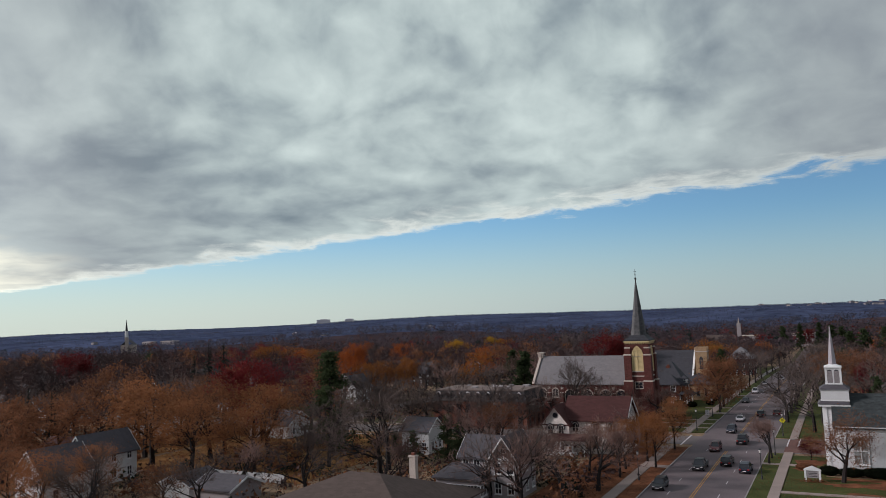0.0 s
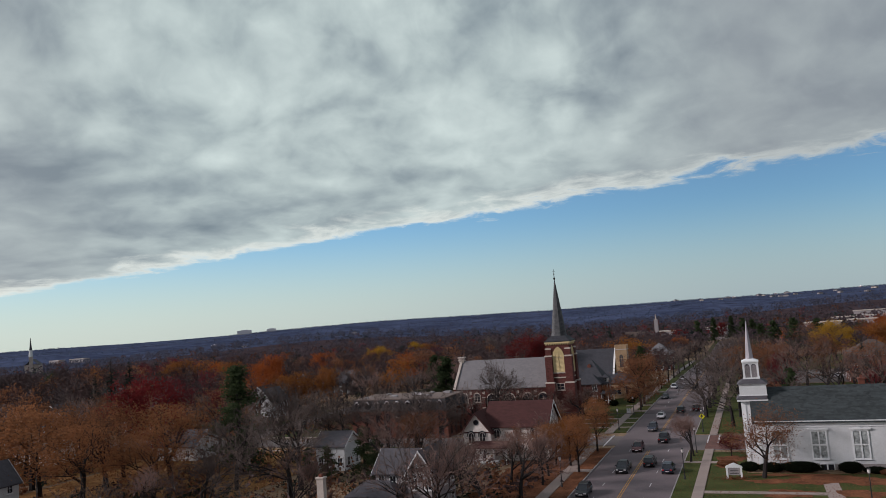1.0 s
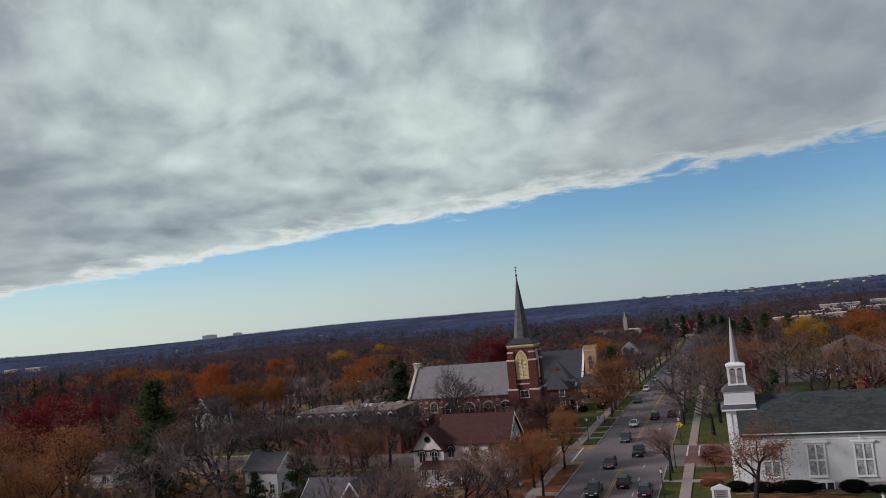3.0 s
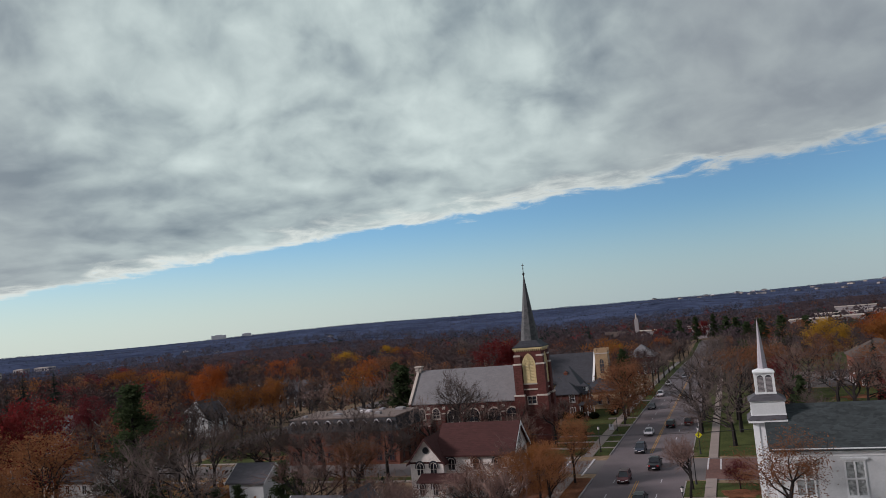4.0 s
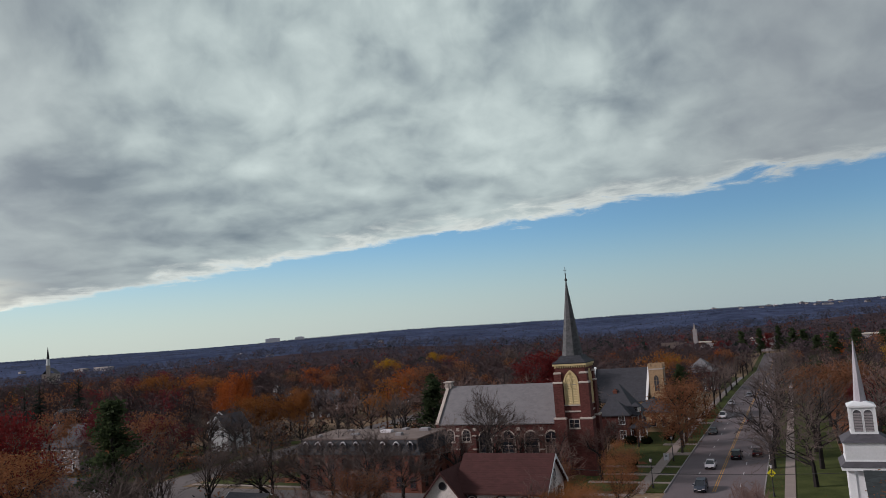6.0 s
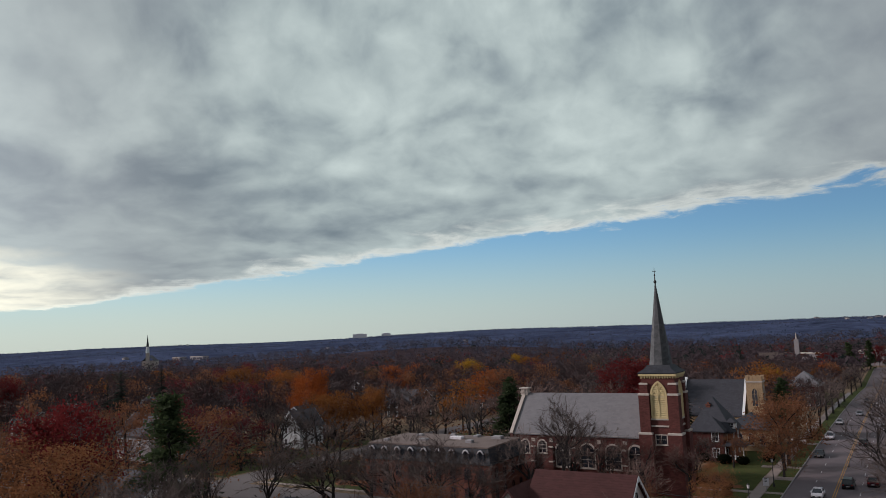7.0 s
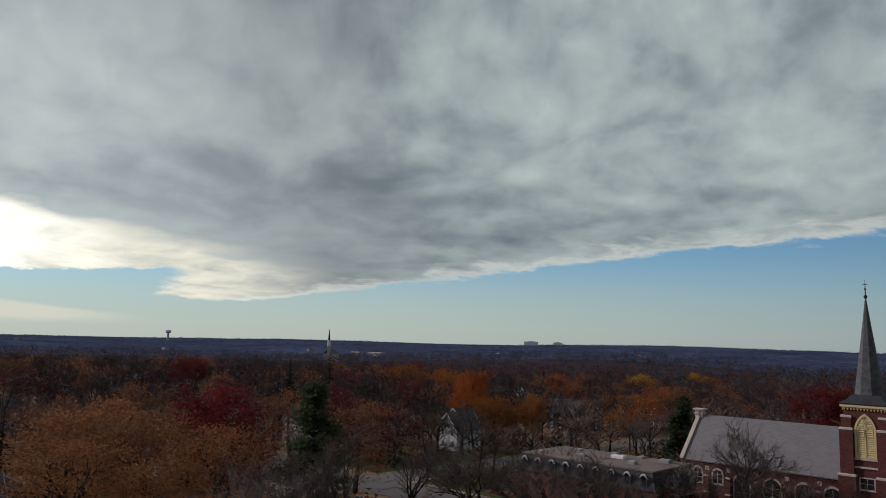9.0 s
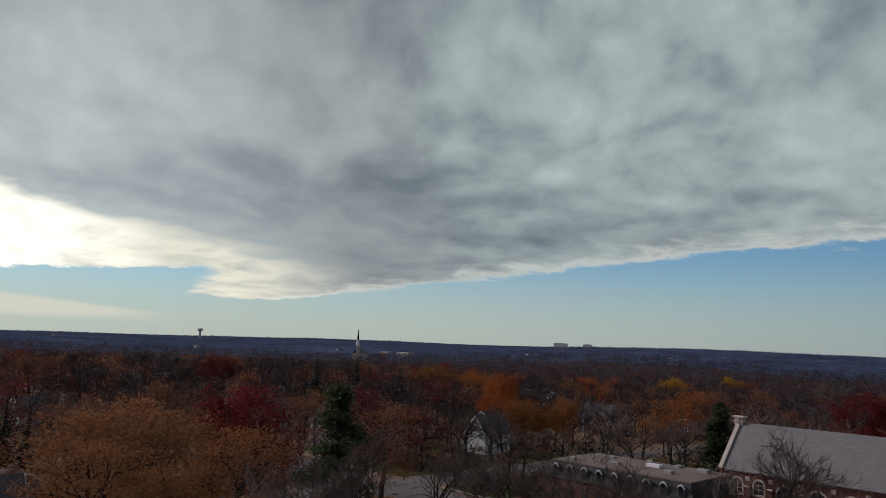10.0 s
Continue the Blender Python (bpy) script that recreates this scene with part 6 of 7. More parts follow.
def fill_trees():
    rng = random.Random(7)
    grid = {}

    def crowded(x, y, d):
        gx, gy = int(x // 15), int(y // 15)
        return any((x - a) ** 2 + (y - b) ** 2 < d * d for i in (-1, 0, 1) for j in (-1, 0, 1) for a, b in grid.get((gx + i, gy + j), ()))

    def note(x, y):
        grid.setdefault((int(x // 15), int(y // 15)), []).append((x, y))

    for x, y in PLACED:
        note(x, y)
    spots = []
    for tries, x0, x1, y0, y1, gap in ((2600, -180, -12, 42, 230, 9.0), (6500, -430, -12, 60, 500, 8.8), (800, 13, 140, 150, 300, 9.5), (1500, 13, 260, 200, 500, 10.0)):
        for _ in range(tries):
            x, y = rng.uniform(x0, x1), rng.uniform(y0, y1)
            if math.hypot(x, y - 40) > 480 or blocked(x, y) or (x > 13 and x > (y - 60) * 0.6) or (x < 0 and x > -60 and y < 70) or crowded(x, y, 12.5 if x > -125 and y < 140 else gap):
                continue
            note(x, y)
            h = rng.uniform(9.5, 13) if abs(x) < 30 else rng.uniform(12, 17.5)
            kind = pick(rng, x, y)
            if (30 < x < 110 and 290 < y < 346) or (-40 < x < -12 and 130 < y < 235) or (-62 < x < -12 and 95 < y < 136):
                kind = "bare" if rng.random() < 0.7 else "bare_red"      # leafless round the churches and the old house
                h *= 0.85
            spots.append((from_path(x, y), x, y, h, kind, rng.uniform(0.95, 1.35)))
    spots.sort()
    single = max(0, 285 - len(PLACED))
    for d, x, y, h, kind, w in spots[:single]:
        plant(kind, x, y, h, w)
    sets = {k: (Geo(), {"bare": TWIGS_FAR_DIM, "bare_red": TWIGS_RED_FAR_DIM}.get(k, KINDS[k][3])) for k in KINDS}
    sets["trunks"] = (Geo(), BARK)
    for d, x, y, h, kind, w in spots[single:]:
        rough_tree(sets, kind, x, y, h, rng)
    for key, (g, m) in sets.items():
        if g.f:
            ob = g.obj("woods", m, fix=False)
            say = "trunks and limbs of the trees beyond the near yards" if key == "trunks" else "many town trees beyond the near yards: " + KINDS[key][1].split(" with ")[0]
            tagged(ob, say, "trees", kind="stuff")


fill_trees()
# tall bare trees between the near roofs and the mansard building
for bx, by, bh, bw in ((-53.5, 97.1, 18, 1.1), (-44.3, 120.7, 13, 1.2)):
    plant("bare", bx, by, bh, bw)


def crown_clump(g, x, y, z, r, h, rng, n=13):
    """A rough crown for a far wood: loose tufts of leaves or twigs."""
    for i in range(n):
        u, f = rng.uniform(0, 6.283), rng.uniform(-0.6, 1.0)
        w = math.sqrt(1 - f * f) * rng.uniform(0.5, 1.0) * r
        leaf(g, Vector((x + w * math.cos(u), y + w * math.sin(u), z + h * (0.52 + 0.44 * f))), rng.uniform(0.9, 1.7), rng)


def brush():
    """Low brush, hedges and garden bushes under the town trees."""
    rng = random.Random(8)
    sets = ((Geo(), TWIGS_RED_FAR_DIM, "low reddish brush and hedges between the yards"), (Geo(), RUST, "low rust-leaved bushes between the yards"), (Geo(), NEEDLE, "low dark evergreen bushes between the yards"))
    for n in range(8000):
        x, y = (rng.uniform(-160, -13), rng.uniform(45, 200)) if n < 2500 else (rng.uniform(13, 80), rng.uniform(150, 330)) if n < 2900 else (rng.uniform(-420, -13), rng.uniform(60, 450))
        if abs(x) < 12.5 or 131 < y < 152 or -111 < x < -98 or (11 < x < 42 and y < 132) or (-72 < x < -44 and 160 < y < 187) or (-27 < x < -12 and y > 149) or (12 < x < 20 and y > 148) or any(a < x < b and c < y < d for a, b, c, d in FOOTPRINTS):
            continue
        z = height(x, y)
        g = sets[(0, 0, 1, 1, 2)[rng.randrange(5)]][0]
        r = rng.uniform(0.7, 2.2) if n < 2900 else rng.uniform(1.8, 4.4)
        for i in range(34):
            leaf(g, Vector((x + rng.gauss(0, 0.45) * r, y + rng.gauss(0, 0.45) * r, z + abs(rng.gauss(0, 0.45)) * r)), 0.19 if n < 2900 else 0.42, rng)
    for g, m, label in sets:
        tagged(g.obj("brush", m, fix=False), label, "bushes", kind="stuff")


brush()


def far_woods():
    rng = random.Random(3)
    sets = {"warm": (Geo(), WOODS_WARM, "distant woods in rust and orange autumn colour"), "mid": (Geo(), WOODS_MID, "distant leafless woods, brown and grey"), "green": (Geo(), WOODS_GREEN, "distant dark evergreens among the bare woods"), "red": (Geo(), WOODS_RED, "distant trees in maroon autumn leaf"), "tuft": (Geo(), WOODS_HAZE_TUFT, "crowns of bare trees on far hills, blue haze put in their colour"), "navy": (Geo(), WOODS_HAZE_DARK, "dark stands of trees on far hills, blue haze put in their colour")}
    for n in range(7600):
        a = rng.uniform(-36, 92)
        r = 440 + 1000 * rng.random() ** 1.1
        x, y = -r * math.sin(radians(a)), 40 + r * math.cos(radians(a))
        if abs(x) < 11 and y < 640:
            continue
        p = rng.random()
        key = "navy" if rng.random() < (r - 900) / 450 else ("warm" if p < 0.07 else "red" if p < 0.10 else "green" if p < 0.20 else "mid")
        crown_clump(sets[key][0], x, y, height(x, y), rng.uniform(4.5, 8), rng.uniform(10, 15), rng, 34 if r < 800 else 22)
    for n in range(15000):
        a = rng.uniform(-36, 92)
        r = 1300 + 1600 * rng.random() ** 0.8
        x, y = -r * math.sin(radians(a)), 40 + r * math.cos(radians(a))
        z = height(x, y)
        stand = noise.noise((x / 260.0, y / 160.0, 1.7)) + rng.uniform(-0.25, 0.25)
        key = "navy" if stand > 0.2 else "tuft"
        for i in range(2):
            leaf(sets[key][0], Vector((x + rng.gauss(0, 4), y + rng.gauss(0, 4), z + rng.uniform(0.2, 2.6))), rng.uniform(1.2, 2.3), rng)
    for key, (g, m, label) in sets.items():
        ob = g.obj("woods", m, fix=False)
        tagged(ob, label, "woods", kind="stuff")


far_woods()

# ------------------------------------------------------------------ far landmarks


def landmarks():
    d = Vector((-924, 751, 0))
    x, y = d.x, d.y
    z = height(x, y)
    e = thing("distant_church", "far church with white tower and dark needle spire", "church", (x, y, z), 40)
    Geo().box(-9, 9, 3, 30, 0, 12 - z * 0.2).obj("nave", LIMESTONE, e)
    gable_roof(-9, 9, 3, 30, 14, 22, "y").obj("roof", SHINGLE_GREY, e)
    top = 40.0 - z
    Geo().box(-2.3, 2.3, -2.3, 2.3, 0, top - 26).obj("tower", LIMESTONE, e)
    Geo().tube((0, 0, top - 26), (0, 0, top - 17), 2.7, 2.1, 8).obj("belfry", TRIM, e)
    Geo().tube((0, 0, top - 17), (0, 0, top), 1.9, 0.15, 8).obj("spire", SLATE_DARK, e)

    k = 2350 / 5783
    x, y = -5166 * k, 2600 * k
    z = height(x, y)
    e = thing("water_tower", "far pale water tower on the wooded ridge", "water tower", (x, y, z))
    top = 39.0 - z
    Geo().tube((0, 0, 0), (0, 0, top - 10), 3.6, 3.0, 10).obj("shaft", LIMESTONE, e)
    g = Geo().tube((0, 0, top - 12), (0, 0, top - 8), 3.0, 8.2, 14)
    g.tube((0, 0, top - 8), (0, 0, top - 3.5), 8.2, 8.2, 14).tube((0, 0, top - 3.5), (0, 0, top - 1.5), 8.2, 3.0, 14)
    g.obj("tank", SIGN_WHITE, e)

    for cx, w, h in ((-1540, 46, 13), (-1470, 30, 9)):
        y = 2080 + (cx + 1500) * 0.75
        z = height(cx, y)
        e = thing("office_block", "far pale office building on the ridge", "building", (cx, y, z), 36)
        Geo().box(-w / 2, w / 2, -8, 8, 0, 25 + h * 0.3 - z).obj("wall", SIGN_WHITE, e)
        Geo().box(-w / 4, w / 4, -5, 5, 25 + h * 0.3 - z, 26.5 + h * 0.3 - z).obj("plant_room", SIGN_WHITE, e)

    for bx, by, w, top in ((68, 603, 24, 2.2), (98, 640, 20, 1.2), (106, 774, 34, -1.2), (150, 800, 30, -1.6), (-1239, 1122, 46, None), (-1275, 1100, 30, None), (-46, 660, 18, 0.0), (-8, 690, 16, -0.3), (146, 944, 40, -1.6), (200, 980, 34, -1.2)):
        z = height(bx, by)
        h = 7.0 if top is None else top - z
        e = thing("warehouse", "far low pale flat-roofed commercial building", "building", (bx, by, z), -8, "far commercial buildings")
        Geo().box(-w / 2, w / 2, -12, 2, 0, h).obj("wall", GREYWALL, e)
        Geo().box(-w / 2 - 0.5, w / 2 + 0.5, -12.5, 2.5, h, h + 0.6).obj("roof", LIMESTONE, e)
        for i in range(int(w / 8)):
            window(e, "S", -12, -w / 2 + 4 + i * 8 - 2, -w / 2 + 4 + i * 8 + 2, 2.5, 5.0, GREY_METAL, GLASS, "", 0.2, (1, 0), False)

    rng = random.Random(12)
    for i in range(36):
        a, r = (rng.uniform(-16, 5), rng.uniform(2000, 2650)) if i < 30 else (rng.uniform(20, 75), rng.uniform(1500, 2500))
        bx, by = -r * math.sin(radians(a)), 40 + r * math.cos(radians(a))
        z, w, h = height(bx, by), rng.uniform(6, 17), rng.uniform(3.5, 5)
        e = thing("far_building", "tiny far pale building among the wooded hills", "building", (bx, by, z), rng.uniform(-40, 40), "far buildings on the hills")
        Geo().box(-w / 2, w / 2, -5, 5, 0, h).obj("wall", GREYWALL if rng.random() < 0.6 else LIMESTONE, e)
        hip_roof(-w / 2, w / 2, -5, 5, h, h + 2.0).obj("roof", SIGN_WHITE if rng.random() < 0.2 else SHINGLE_GREY, e)

    x, y = -55, 640
    z = height(x, y)
    e = thing("distant_stone_tower", "far pale stone church tower beyond the street", "church", (x, y, z))
    Geo().box(-1.5, 1.5, -1.5, 1.5, 0, 11 - z).obj("tower", GREYWALL, e)
    Geo().tube((0, 0, 11 - z), (0, 0, 16 - z), 0.7, 0.1, 8).obj("spire", LIMESTONE, e)
    Geo().box(-26, -3, -6, 8, 0, 8).obj("hall", GREYWALL, e)
    gable_roof(-26, -3, -6, 8, 8, 12, "x").obj("hall_roof", SHINGLE_BROWN, e)


landmarks()

# ------------------------------------------------------------------ vehicles


def car(x, y, north, paint, kind="suv"):
    L, Wd, H = {"suv": (4.6, 1.86, 1.68), "sedan": (4.6, 1.8, 1.43), "pickup": (5.6, 1.98, 1.82)}[kind]
    e = thing("car", f"{paint[0]} {'pickup truck' if kind == 'pickup' else 'sport utility car' if kind == 'suv' else 'saloon car'} standing in its lane", "car", (x, y, road_height(y) + 0.03), 0 if north else 180, "cars on the street")
    hw, f, b = Wd / 2, L / 2, -L / 2
    belt = 0.98 if kind == "suv" else 0.9 if kind == "sedan" else 1.08
    # body in cross-sections from tail to nose: y, half width, underside, shoulder height
    cuts = [(b, hw * 0.82, 0.5, belt - 0.2), (b + 0.12, hw * 0.95, 0.34, belt - 0.06), (b + 0.7, hw, 0.27, belt), (0.0, hw, 0.26, belt), (f - 1.3, hw, 0.27, belt - 0.02), (f - 0.75, hw * 0.985, 0.27, belt - 0.1), (f - 0.22, hw * 0.92, 0.3, belt - 0.22), (f, hw * 0.78, 0.42, belt - 0.38)]
    g = Geo()
    for yy, w, z0, z1 in cuts:
        g.v += [(-w * 0.86, yy, z0), (-w, yy, z0 + 0.2), (-w, yy, z1 - 0.16), (-w * 0.86, yy, z1), (w * 0.86, yy, z1), (w, yy, z1 - 0.16), (w, yy, z0 + 0.2), (w * 0.86, yy, z0)]
    for s in range(0, len(g.v) - 8, 8):
        g.f += [(s + q, s + (q + 1) % 8, s + 8 + (q + 1) % 8, s + 8 + q) for q in range(8)]
    n = len(g.v)
    g.f += [tuple(range(8)), tuple(range(n - 8, n))]
    g.obj("body", paint[1], e)
    # cabin: raked glass under a curved roof
    rear, top_r = (b + 0.16, b + 0.55) if kind == "suv" else (b + 0.55, b + 1.35) if kind == "sedan" else (b + 2.05, b + 2.25)
    fr, top_f = f - 1.12, f - 1.95
    wb, wt = hw * 0.86, hw * 0.66
    c = Geo()
    c.v += [(-wb, rear, belt - 0.02), (wb, rear, belt - 0.02), (wb, fr, belt - 0.05), (-wb, fr, belt - 0.05), (-wt, top_r, H - 0.08), (wt, top_r, H - 0.08), (wt, top_f, H - 0.08), (-wt, top_f, H - 0.08)]
    c.f += [(i, (i + 1) % 4, 4 + (i + 1) % 4, 4 + i) for i in range(4)] + [(4, 5, 6, 7)]
    c.obj("window_glass", GLASS, e)
    mid = (top_r + top_f) / 2
    r = Geo()
    for yy, w, z in ((top_r - 0.06, wt, H - 0.1), (mid, wt + 0.03, H - 0.01), (top_f + 0.05, wt, H - 0.1)):
        r.v += [(-w - 0.03, yy, z - 0.03), (-w * 0.8, yy, z + 0.03), (w * 0.8, yy, z + 0.03), (w + 0.03, yy, z - 0.03)]
    for s in (0, 4):
        r.f += [(s + q, s + q + 1, s + q + 5, s + q + 4) for q in range(3)]
    r.obj("roof", paint[1], e)
    for sx in (-1, 1):
        for ya, yb in ((rear, top_r), (fr, top_f), (mid - 0.2, mid - 0.15)):
            Geo().tube((sx * wb, ya, belt - 0.03), (sx * wt, yb, H - 0.08), 0.06, 0.05, 5).obj("pillar", paint[1], e)
        for wy in (b + 0.85, f - 0.9):
            t = Geo().tube((sx * (hw - 0.24), wy, 0.34), (sx * (hw - 0.01), wy, 0.34), 0.34, 0.34, 14).obj("wheel", BLACK_METAL, e)
            Geo().tube((sx * (hw - 0.03), wy, 0.34), (sx * (hw + 0.02), wy, 0.34), 0.21, 0.18, 10).obj("rim", GREY_METAL, t)
        Geo().box(sx * hw * 0.62 - 0.17, sx * hw * 0.62 + 0.17, f - 0.2, f - 0.0, belt - 0.42, belt - 0.28).obj("headlight", LAMP_GLASS, e)
        Geo().box(sx * hw * 0.68 - 0.14, sx * hw * 0.68 + 0.14, b - 0.02, b + 0.12, belt - 0.32, belt - 0.12).obj("tail_light", TAIL, e)
        Geo().box(sx * (hw + 0.05) - 0.1, sx * (hw + 0.05) + 0.1, fr - 0.3, fr - 0.16, belt, belt + 0.15).obj("mirror", paint[1], e)
    Geo().box(-0.5, 0.5, f - 0.1, f + 0.02, 0.42, 0.56).obj("grille", BLACK_METAL, e)
    for sy in (-1, 1):
        Geo().box(-0.25, 0.25, sy * (L / 2 + 0.022) - 0.012, sy * (L / 2 + 0.022) + 0.012, 0.46, 0.58).obj("plate", SIGN_WHITE, e)
    return e


def paint(name, c):
    return (name, mat(name + "_car_paint", c, 0.35, 0.05, 2, 0.5, 0.0, spec=0.4))


TAIL = mat("tail_light_red", (0.35, 0.02, 0.02), 0.3, 0.1, 5, 1, 0)
SILVER, DARK, REDC, WHITEC, BLUEC, BROWNC = paint("silver", (0.24, 0.25, 0.27)), paint("black", (0.013, 0.014, 0.018)), paint("dark red", (0.075, 0.009, 0.013)), paint("white", (0.5, 0.5, 0.5)), paint("dark blue-grey", (0.022, 0.028, 0.046)), paint("dark brown", (0.05, 0.03, 0.027))
for cx, cy, north, pc, ck in (
    (-1.9, 113.5, 0, DARK, "pickup"), (1.8, 118.0, 1, DARK, "suv"), (5.3, 113.0, 1, BLUEC, "suv"), (-5.2, 97.5, 0, DARK, "suv"),
    (-1.9, 131.0, 0, REDC, "suv"), (1.8, 140.5, 1, DARK, "pickup"), (-1.9, 154.0, 0, BLUEC, "suv"), (-2.1, 172.0, 0, WHITEC, "sedan"), (1.6, 181.5, 1, DARK, "suv"), (5.1, 184.5, 1, REDC, "suv"),
    (-5.3, 212.5, 0, DARK, "sedan"), (-5.4, 241, 0, WHITEC, "suv"), (-5.5, 274, 0, WHITEC, "sedan"), (1.8, 232, 1, DARK, "sedan"), (5.2, 262, 1, SILVER, "suv"), (-1.8, 300, 0, SILVER, "sedan"), (1.8, 330, 1, WHITEC, "suv"), (-1.8, 356, 0, DARK, "suv"),
):
    car(cx, cy, north, pc, ck)


def parked(x, y, turn, pc):
    c = car(x, y, 1, pc, "sedan")
    c.matrix_basis = pose(x, y, height(x, y) + 0.075, 0, 0, turn)
    tagged(c, f"{pc[0]} car parked on the lot", "car", "parked cars")


for px, py, pt, pc in ((44, 262, 90, WHITEC), (50, 262, 90, SILVER), (56, 270, 90, DARK), (47, 284, 90, BLUEC), (54, 285, 90, WHITEC), (-62, 172, 80, WHITEC), (-55, 174, 95, SILVER), (-52, 168, 90, DARK), (-67, 178, 90, WHITEC)):
    parked(px, py, pt, pc)

# ------------------------------------------------------------------ street furniture


def street_lamp(x, y, h=4.6):
    e = thing("street_lamp", "black cast post lamp with frosted glass globe", "street lamp", (x, y, road_height(y) + 0.14), 0, "street lamps")
    Geo().tube((0, 0, 0), (0, 0, 0.6), 0.2, 0.12, 10).obj("base", BLACK_METAL, e)
    Geo().tube((0, 0, 0.6), (0, 0, h - 0.75), 0.075, 0.055, 8).obj("pole", BLACK_METAL, e)
    Geo().tube((0, 0, h - 0.78), (0, 0, h - 0.6), 0.06, 0.16, 8).obj("collar", BLACK_METAL, e)
    Geo().tube((0, 0, h - 0.6), (0, 0, h - 0.12), 0.15, 0.2, 10).obj("globe", LAMP_GLASS, e)
    Geo().tube((0, 0, h - 0.12), (0, 0, h + 0.1), 0.24, 0.03, 10).obj("cap", BLACK_METAL, e)


for lx, ly in ((-9.2, 154.5), (-9.2, 177.4), (8.2, 107.6), (8.6, 130.0 - 1.5), (8.5, 150.5), (-9.2, 205), (8.6, 196), (-9.2, 232), (31.6, 94.2), (-9.4, 101.5)):
    street_lamp(lx, ly)


def post_sign(name, label, x, y, h, board, m, diamond=False):
    e = thing(name, label, "sign", (x, y, road_height(y) + 0.14))
    Geo().tube((0, 0, 0), (0, 0, h), 0.035, 0.035, 6).obj("post", GREY_METAL, e)
    w, t = board
    g = Geo()
    if diamond:
        g.prism([(0, h - w), (w, h), (0, h + w), (-w, h)], -0.06, -0.035, "y")
    else:
        g.prism([(-w, h - t), (w, h - t), (w, h + 0.1), (-w, h + 0.1)], -0.06, -0.035, "y")
    b = g.obj("board", m, e)
    for i in range(2 if diamond else 3):
        z = h - (0.12 if diamond else 0.25) + i * 0.24 - (0 if diamond else 0.25)
        Geo().box(-w * 0.45, w * 0.45, -0.07, -0.062, z, z + 0.09).obj("marking", BLACK_METAL, b)


post_sign("warning_sign", "fluorescent yellow diamond warning sign on a metal post", 8.4, 152.6, 2.9, (0.62, 0), SIGN_YELLOW, True)
post_sign("speed_sign", "white rectangular road sign with dark bars on a post", -10.0 + 0.6, 171.0, 2.4, (0.45, 1.1), SIGN_WHITE)
post_sign("parking_sign", "white rectangular road sign on a post by the kerb", 7.9, 172.5, 2.6, (0.42, 1.2), SIGN_WHITE)


def church_sign():
    e = thing("church_sign", "white gabled church notice board with grey panel in a leaf bed", "sign", (15.3, 108.6, height(15, 108) + 0.05))
    for sx in (-1, 1):
        Geo().box(sx * 1.0 - 0.14, sx * 1.0 + 0.14, -0.14, 0.14, 0, 1.75).obj("post", TRIM, e)
    Geo().prism([(-1.25, 1.65), (1.25, 1.65), (1.15, 1.85), (0, 2.35), (-1.15, 1.85)], -0.16, 0.16, "y").obj("pediment", TRIM, e)
    p = Geo().box(-0.86, 0.86, -0.08, 0.08, 0.55, 1.65).obj("panel", GREYWALL, e)
    for i in range(4):
        Geo().box(-0.6 + 0.08 * (i % 2), 0.6 - 0.1 * (i % 2), -0.09, -0.082, 0.75 + i * 0.22, 0.83 + i * 0.22).obj("lettering_bar", BLACK_METAL, p)
    b = Geo()
    rng = random.Random(4)
    for i in range(260):
        leaf(b, Vector((rng.gauss(0, 1.2), rng.gauss(-0.2, 0.5), abs(rng.gauss(0, 0.2)))), 0.13, rng)
    bed = b.obj("leaf_bed", RUST, e)
    bed["label"] = "bed of rust-coloured low plants"


church_sign()


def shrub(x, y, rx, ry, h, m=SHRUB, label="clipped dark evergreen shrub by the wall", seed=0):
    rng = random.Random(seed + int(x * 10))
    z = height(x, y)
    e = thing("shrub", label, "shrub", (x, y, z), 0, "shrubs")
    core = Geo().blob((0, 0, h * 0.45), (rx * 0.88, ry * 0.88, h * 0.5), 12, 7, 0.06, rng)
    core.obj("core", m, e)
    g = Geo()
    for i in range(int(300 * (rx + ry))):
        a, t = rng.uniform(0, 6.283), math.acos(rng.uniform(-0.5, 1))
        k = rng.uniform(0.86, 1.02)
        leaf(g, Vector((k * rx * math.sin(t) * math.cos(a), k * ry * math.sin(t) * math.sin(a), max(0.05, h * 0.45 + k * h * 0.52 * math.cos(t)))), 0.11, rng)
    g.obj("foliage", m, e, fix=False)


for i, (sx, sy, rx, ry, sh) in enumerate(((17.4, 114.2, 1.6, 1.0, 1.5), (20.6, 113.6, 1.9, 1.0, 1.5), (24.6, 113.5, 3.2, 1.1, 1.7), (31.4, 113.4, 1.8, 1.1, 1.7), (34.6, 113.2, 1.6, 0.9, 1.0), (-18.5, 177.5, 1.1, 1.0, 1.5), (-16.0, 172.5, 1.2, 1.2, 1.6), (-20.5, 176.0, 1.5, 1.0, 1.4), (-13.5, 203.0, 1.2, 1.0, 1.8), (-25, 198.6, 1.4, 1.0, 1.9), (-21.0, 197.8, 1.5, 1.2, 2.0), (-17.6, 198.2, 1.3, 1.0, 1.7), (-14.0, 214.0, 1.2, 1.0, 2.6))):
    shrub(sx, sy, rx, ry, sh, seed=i)
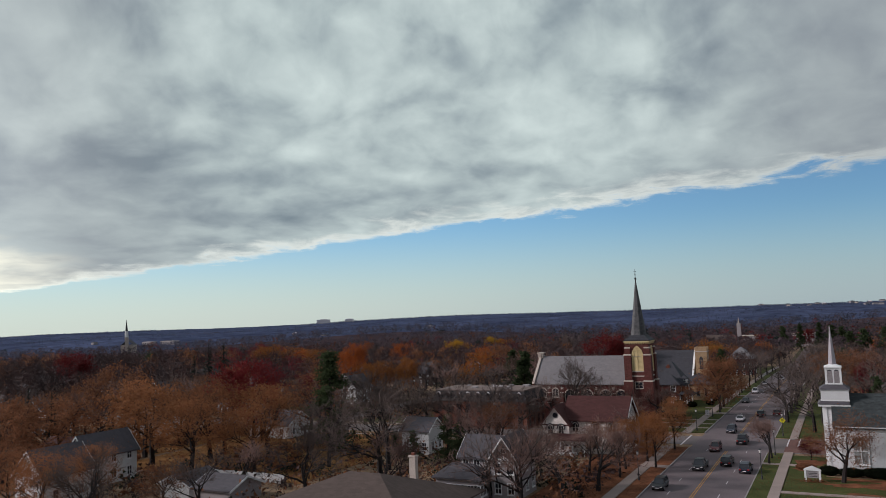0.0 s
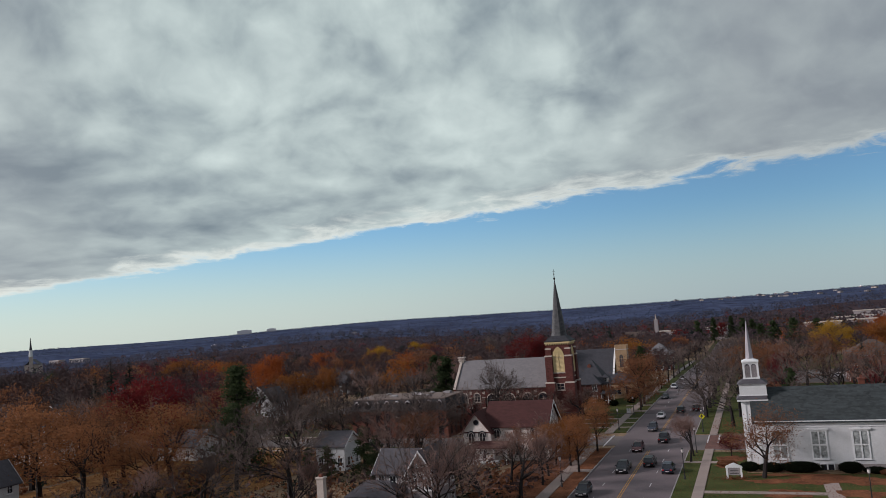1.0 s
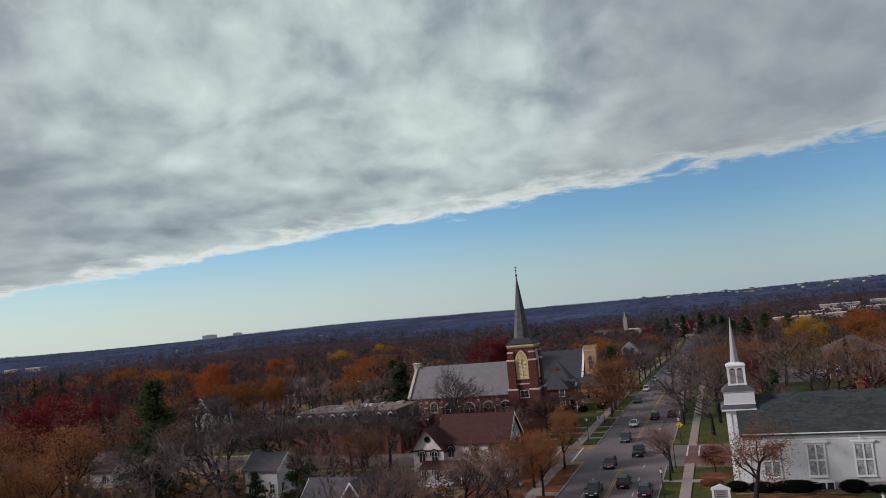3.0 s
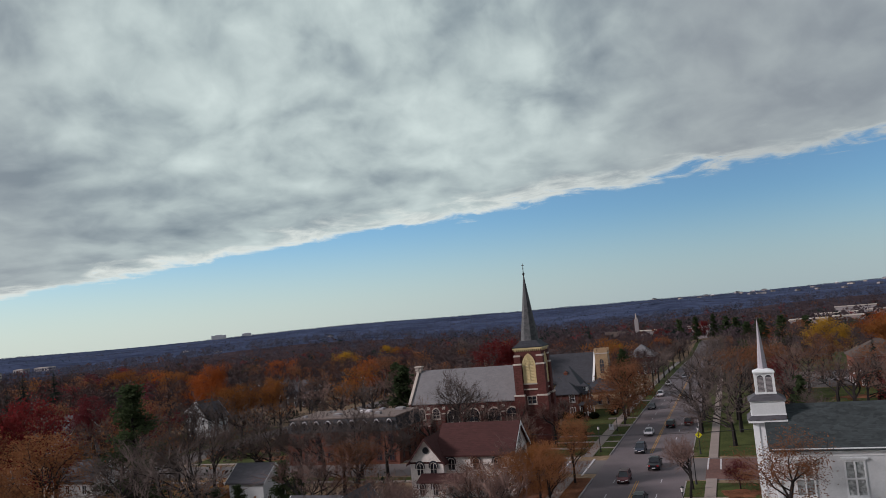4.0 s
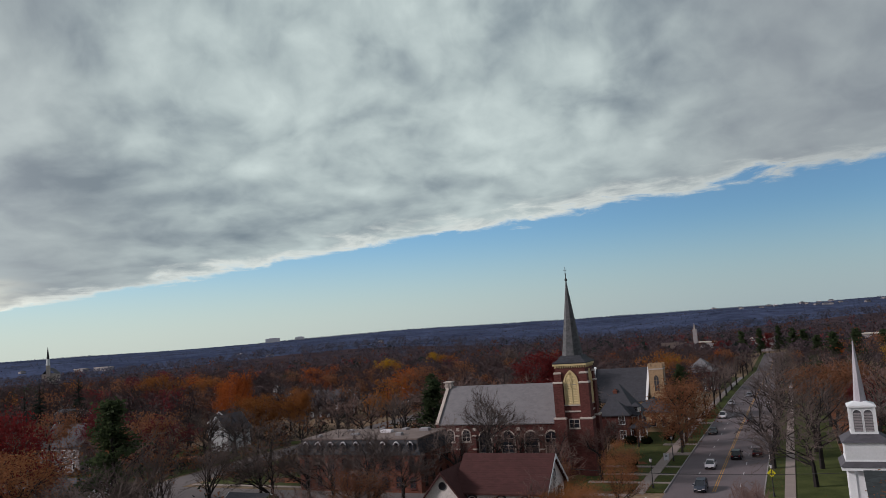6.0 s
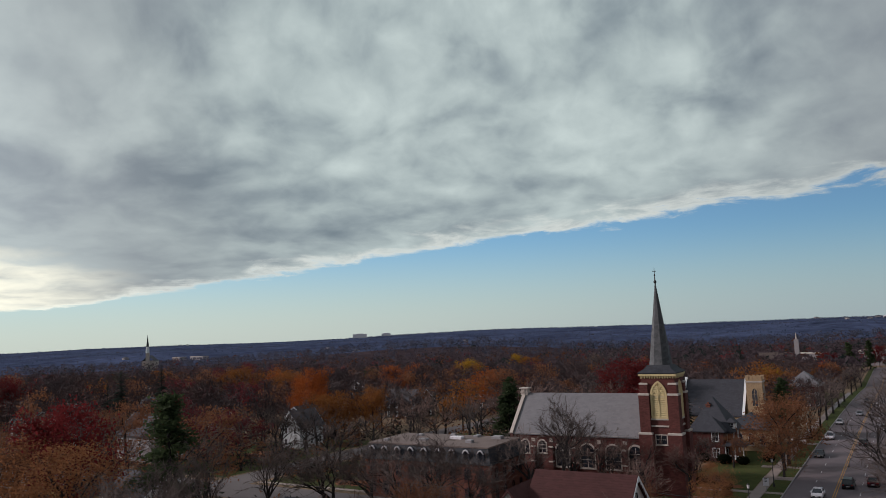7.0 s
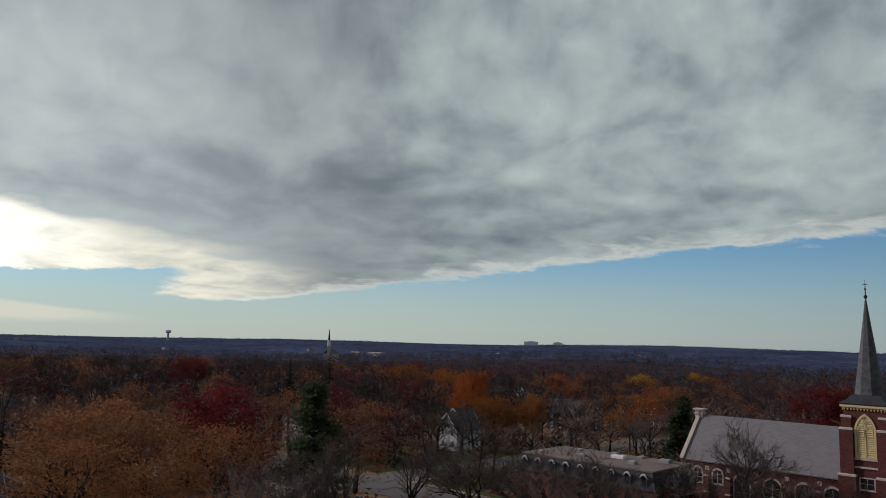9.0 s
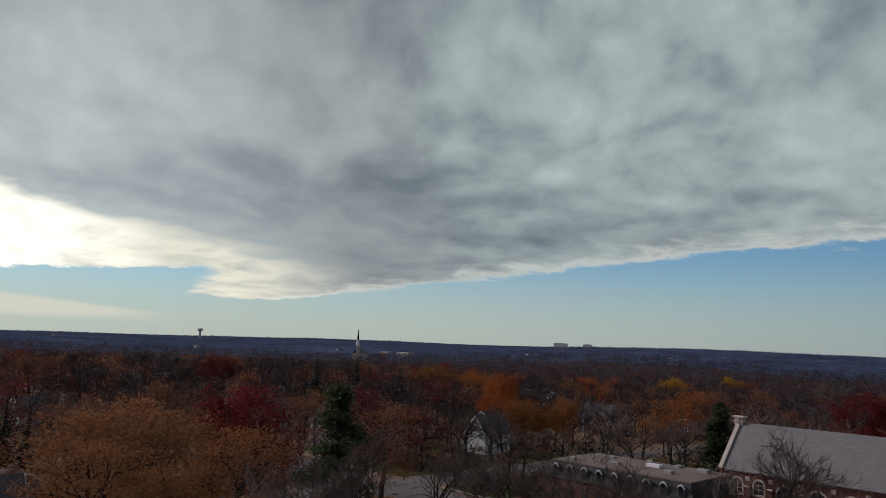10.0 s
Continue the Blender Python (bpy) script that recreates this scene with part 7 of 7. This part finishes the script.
for i, (sx, sy, rx, ry, sh) in enumerate(((14.0, 117.6, 1.6, 1.2, 1.0), (36.2, 111.8, 1.3, 0.9, 0.9), (-15.0, 168, 1.0, 0.9, 1.0))):
    shrub(sx, sy, rx, ry, sh, RUST, "low shrub with rust-brown leaves", seed=40 + i)


def fence():
    e = thing("fence", "white painted board fence beside the leaf-covered yard", "fence", (-73, 81.8, 0))
    n = 44
    for i in range(n):
        x = lerp(-8, 8, i / (n - 1))
        Geo().box(x - 0.17, x + 0.17, -0.02, 0.02, 0.05, 1.55).obj("board", WHITE, e)
    for z in (0.4, 1.2):
        Geo().box(-8.2, 8.2, 0.022, 0.08, z, z + 0.1).obj("rail", WHITE, e)
    for i in range(8):
        x = lerp(-8, 8, i / 7)
        Geo().box(x - 0.06, x + 0.06, 0.082, 0.2, 0, 1.6).obj("post", WHITE, e)


fence()


def cable():
    c = bpy.data.curves.new("overhead_cable", "CURVE")
    c.dimensions, c.bevel_depth, c.bevel_resolution = "3D", 0.035, 1
    s = c.splines.new("POLY")
    s.points.add(16)
    for i in range(17):
        t = i / 16
        s.points[i].co = (lerp(-21, 24, t), 134.2, 7.1 - 3.2 * t * (1 - t), 1)
    c.materials.append(BLACK_METAL)
    tagged(new("overhead_cable", c), "thin black overhead cable spanning the street", "cable")
    for x in (-21, 24):
        e = thing("utility_pole", "weathered wooden utility pole carrying a cable", "pole", (x, 134.2, height(x, 134.2)))
        Geo().tube((0, 0, -0.3), (0, 0, 7.5), 0.14, 0.1, 8).obj("post", BARK, e)
        Geo().box(-0.06, 0.06, -0.7, 0.7, 6.95, 7.08).obj("crossarm", BARK, e)


cable()
pavement("pavement_east", 9.85, 11.35, 0, 132, "pale concrete sidewalk slabs beside the verge")
pavement("pavement_east_far", 9.85, 11.35, 147.5, 420, "pale concrete sidewalk slabs beside the verge")
pavement("pavement_west", -11.8, -10.0, 0, 133.5, "pale concrete sidewalk slabs beside the verge")
pavement("pavement_west_far", -11.8, -10.0, 150.5, 420, "pale concrete sidewalk slabs beside the verge")


def fallen_leaves():
    """Loose leaves on the lawns and verges beside the street."""
    rng = random.Random(31)
    g = Geo()
    for n in range(5200):
        x, y = (rng.uniform(11.5, 38), rng.uniform(97, 113)) if n < 2600 else (rng.choice((rng.uniform(7.3, 9.7), rng.uniform(-9.8, -7.3), rng.uniform(-20, -12.2))), rng.uniform(90, 200))
        if 130.5 < y < 151.5:
            continue
        leaf(g, Vector((x, y, height(x, y) + 0.2)), 0.07, rng)
    tagged(g.obj("fallen_leaves", RUST, fix=False), "scattered rust-brown fallen leaves on grass", "leaves", kind="stuff")


fallen_leaves()
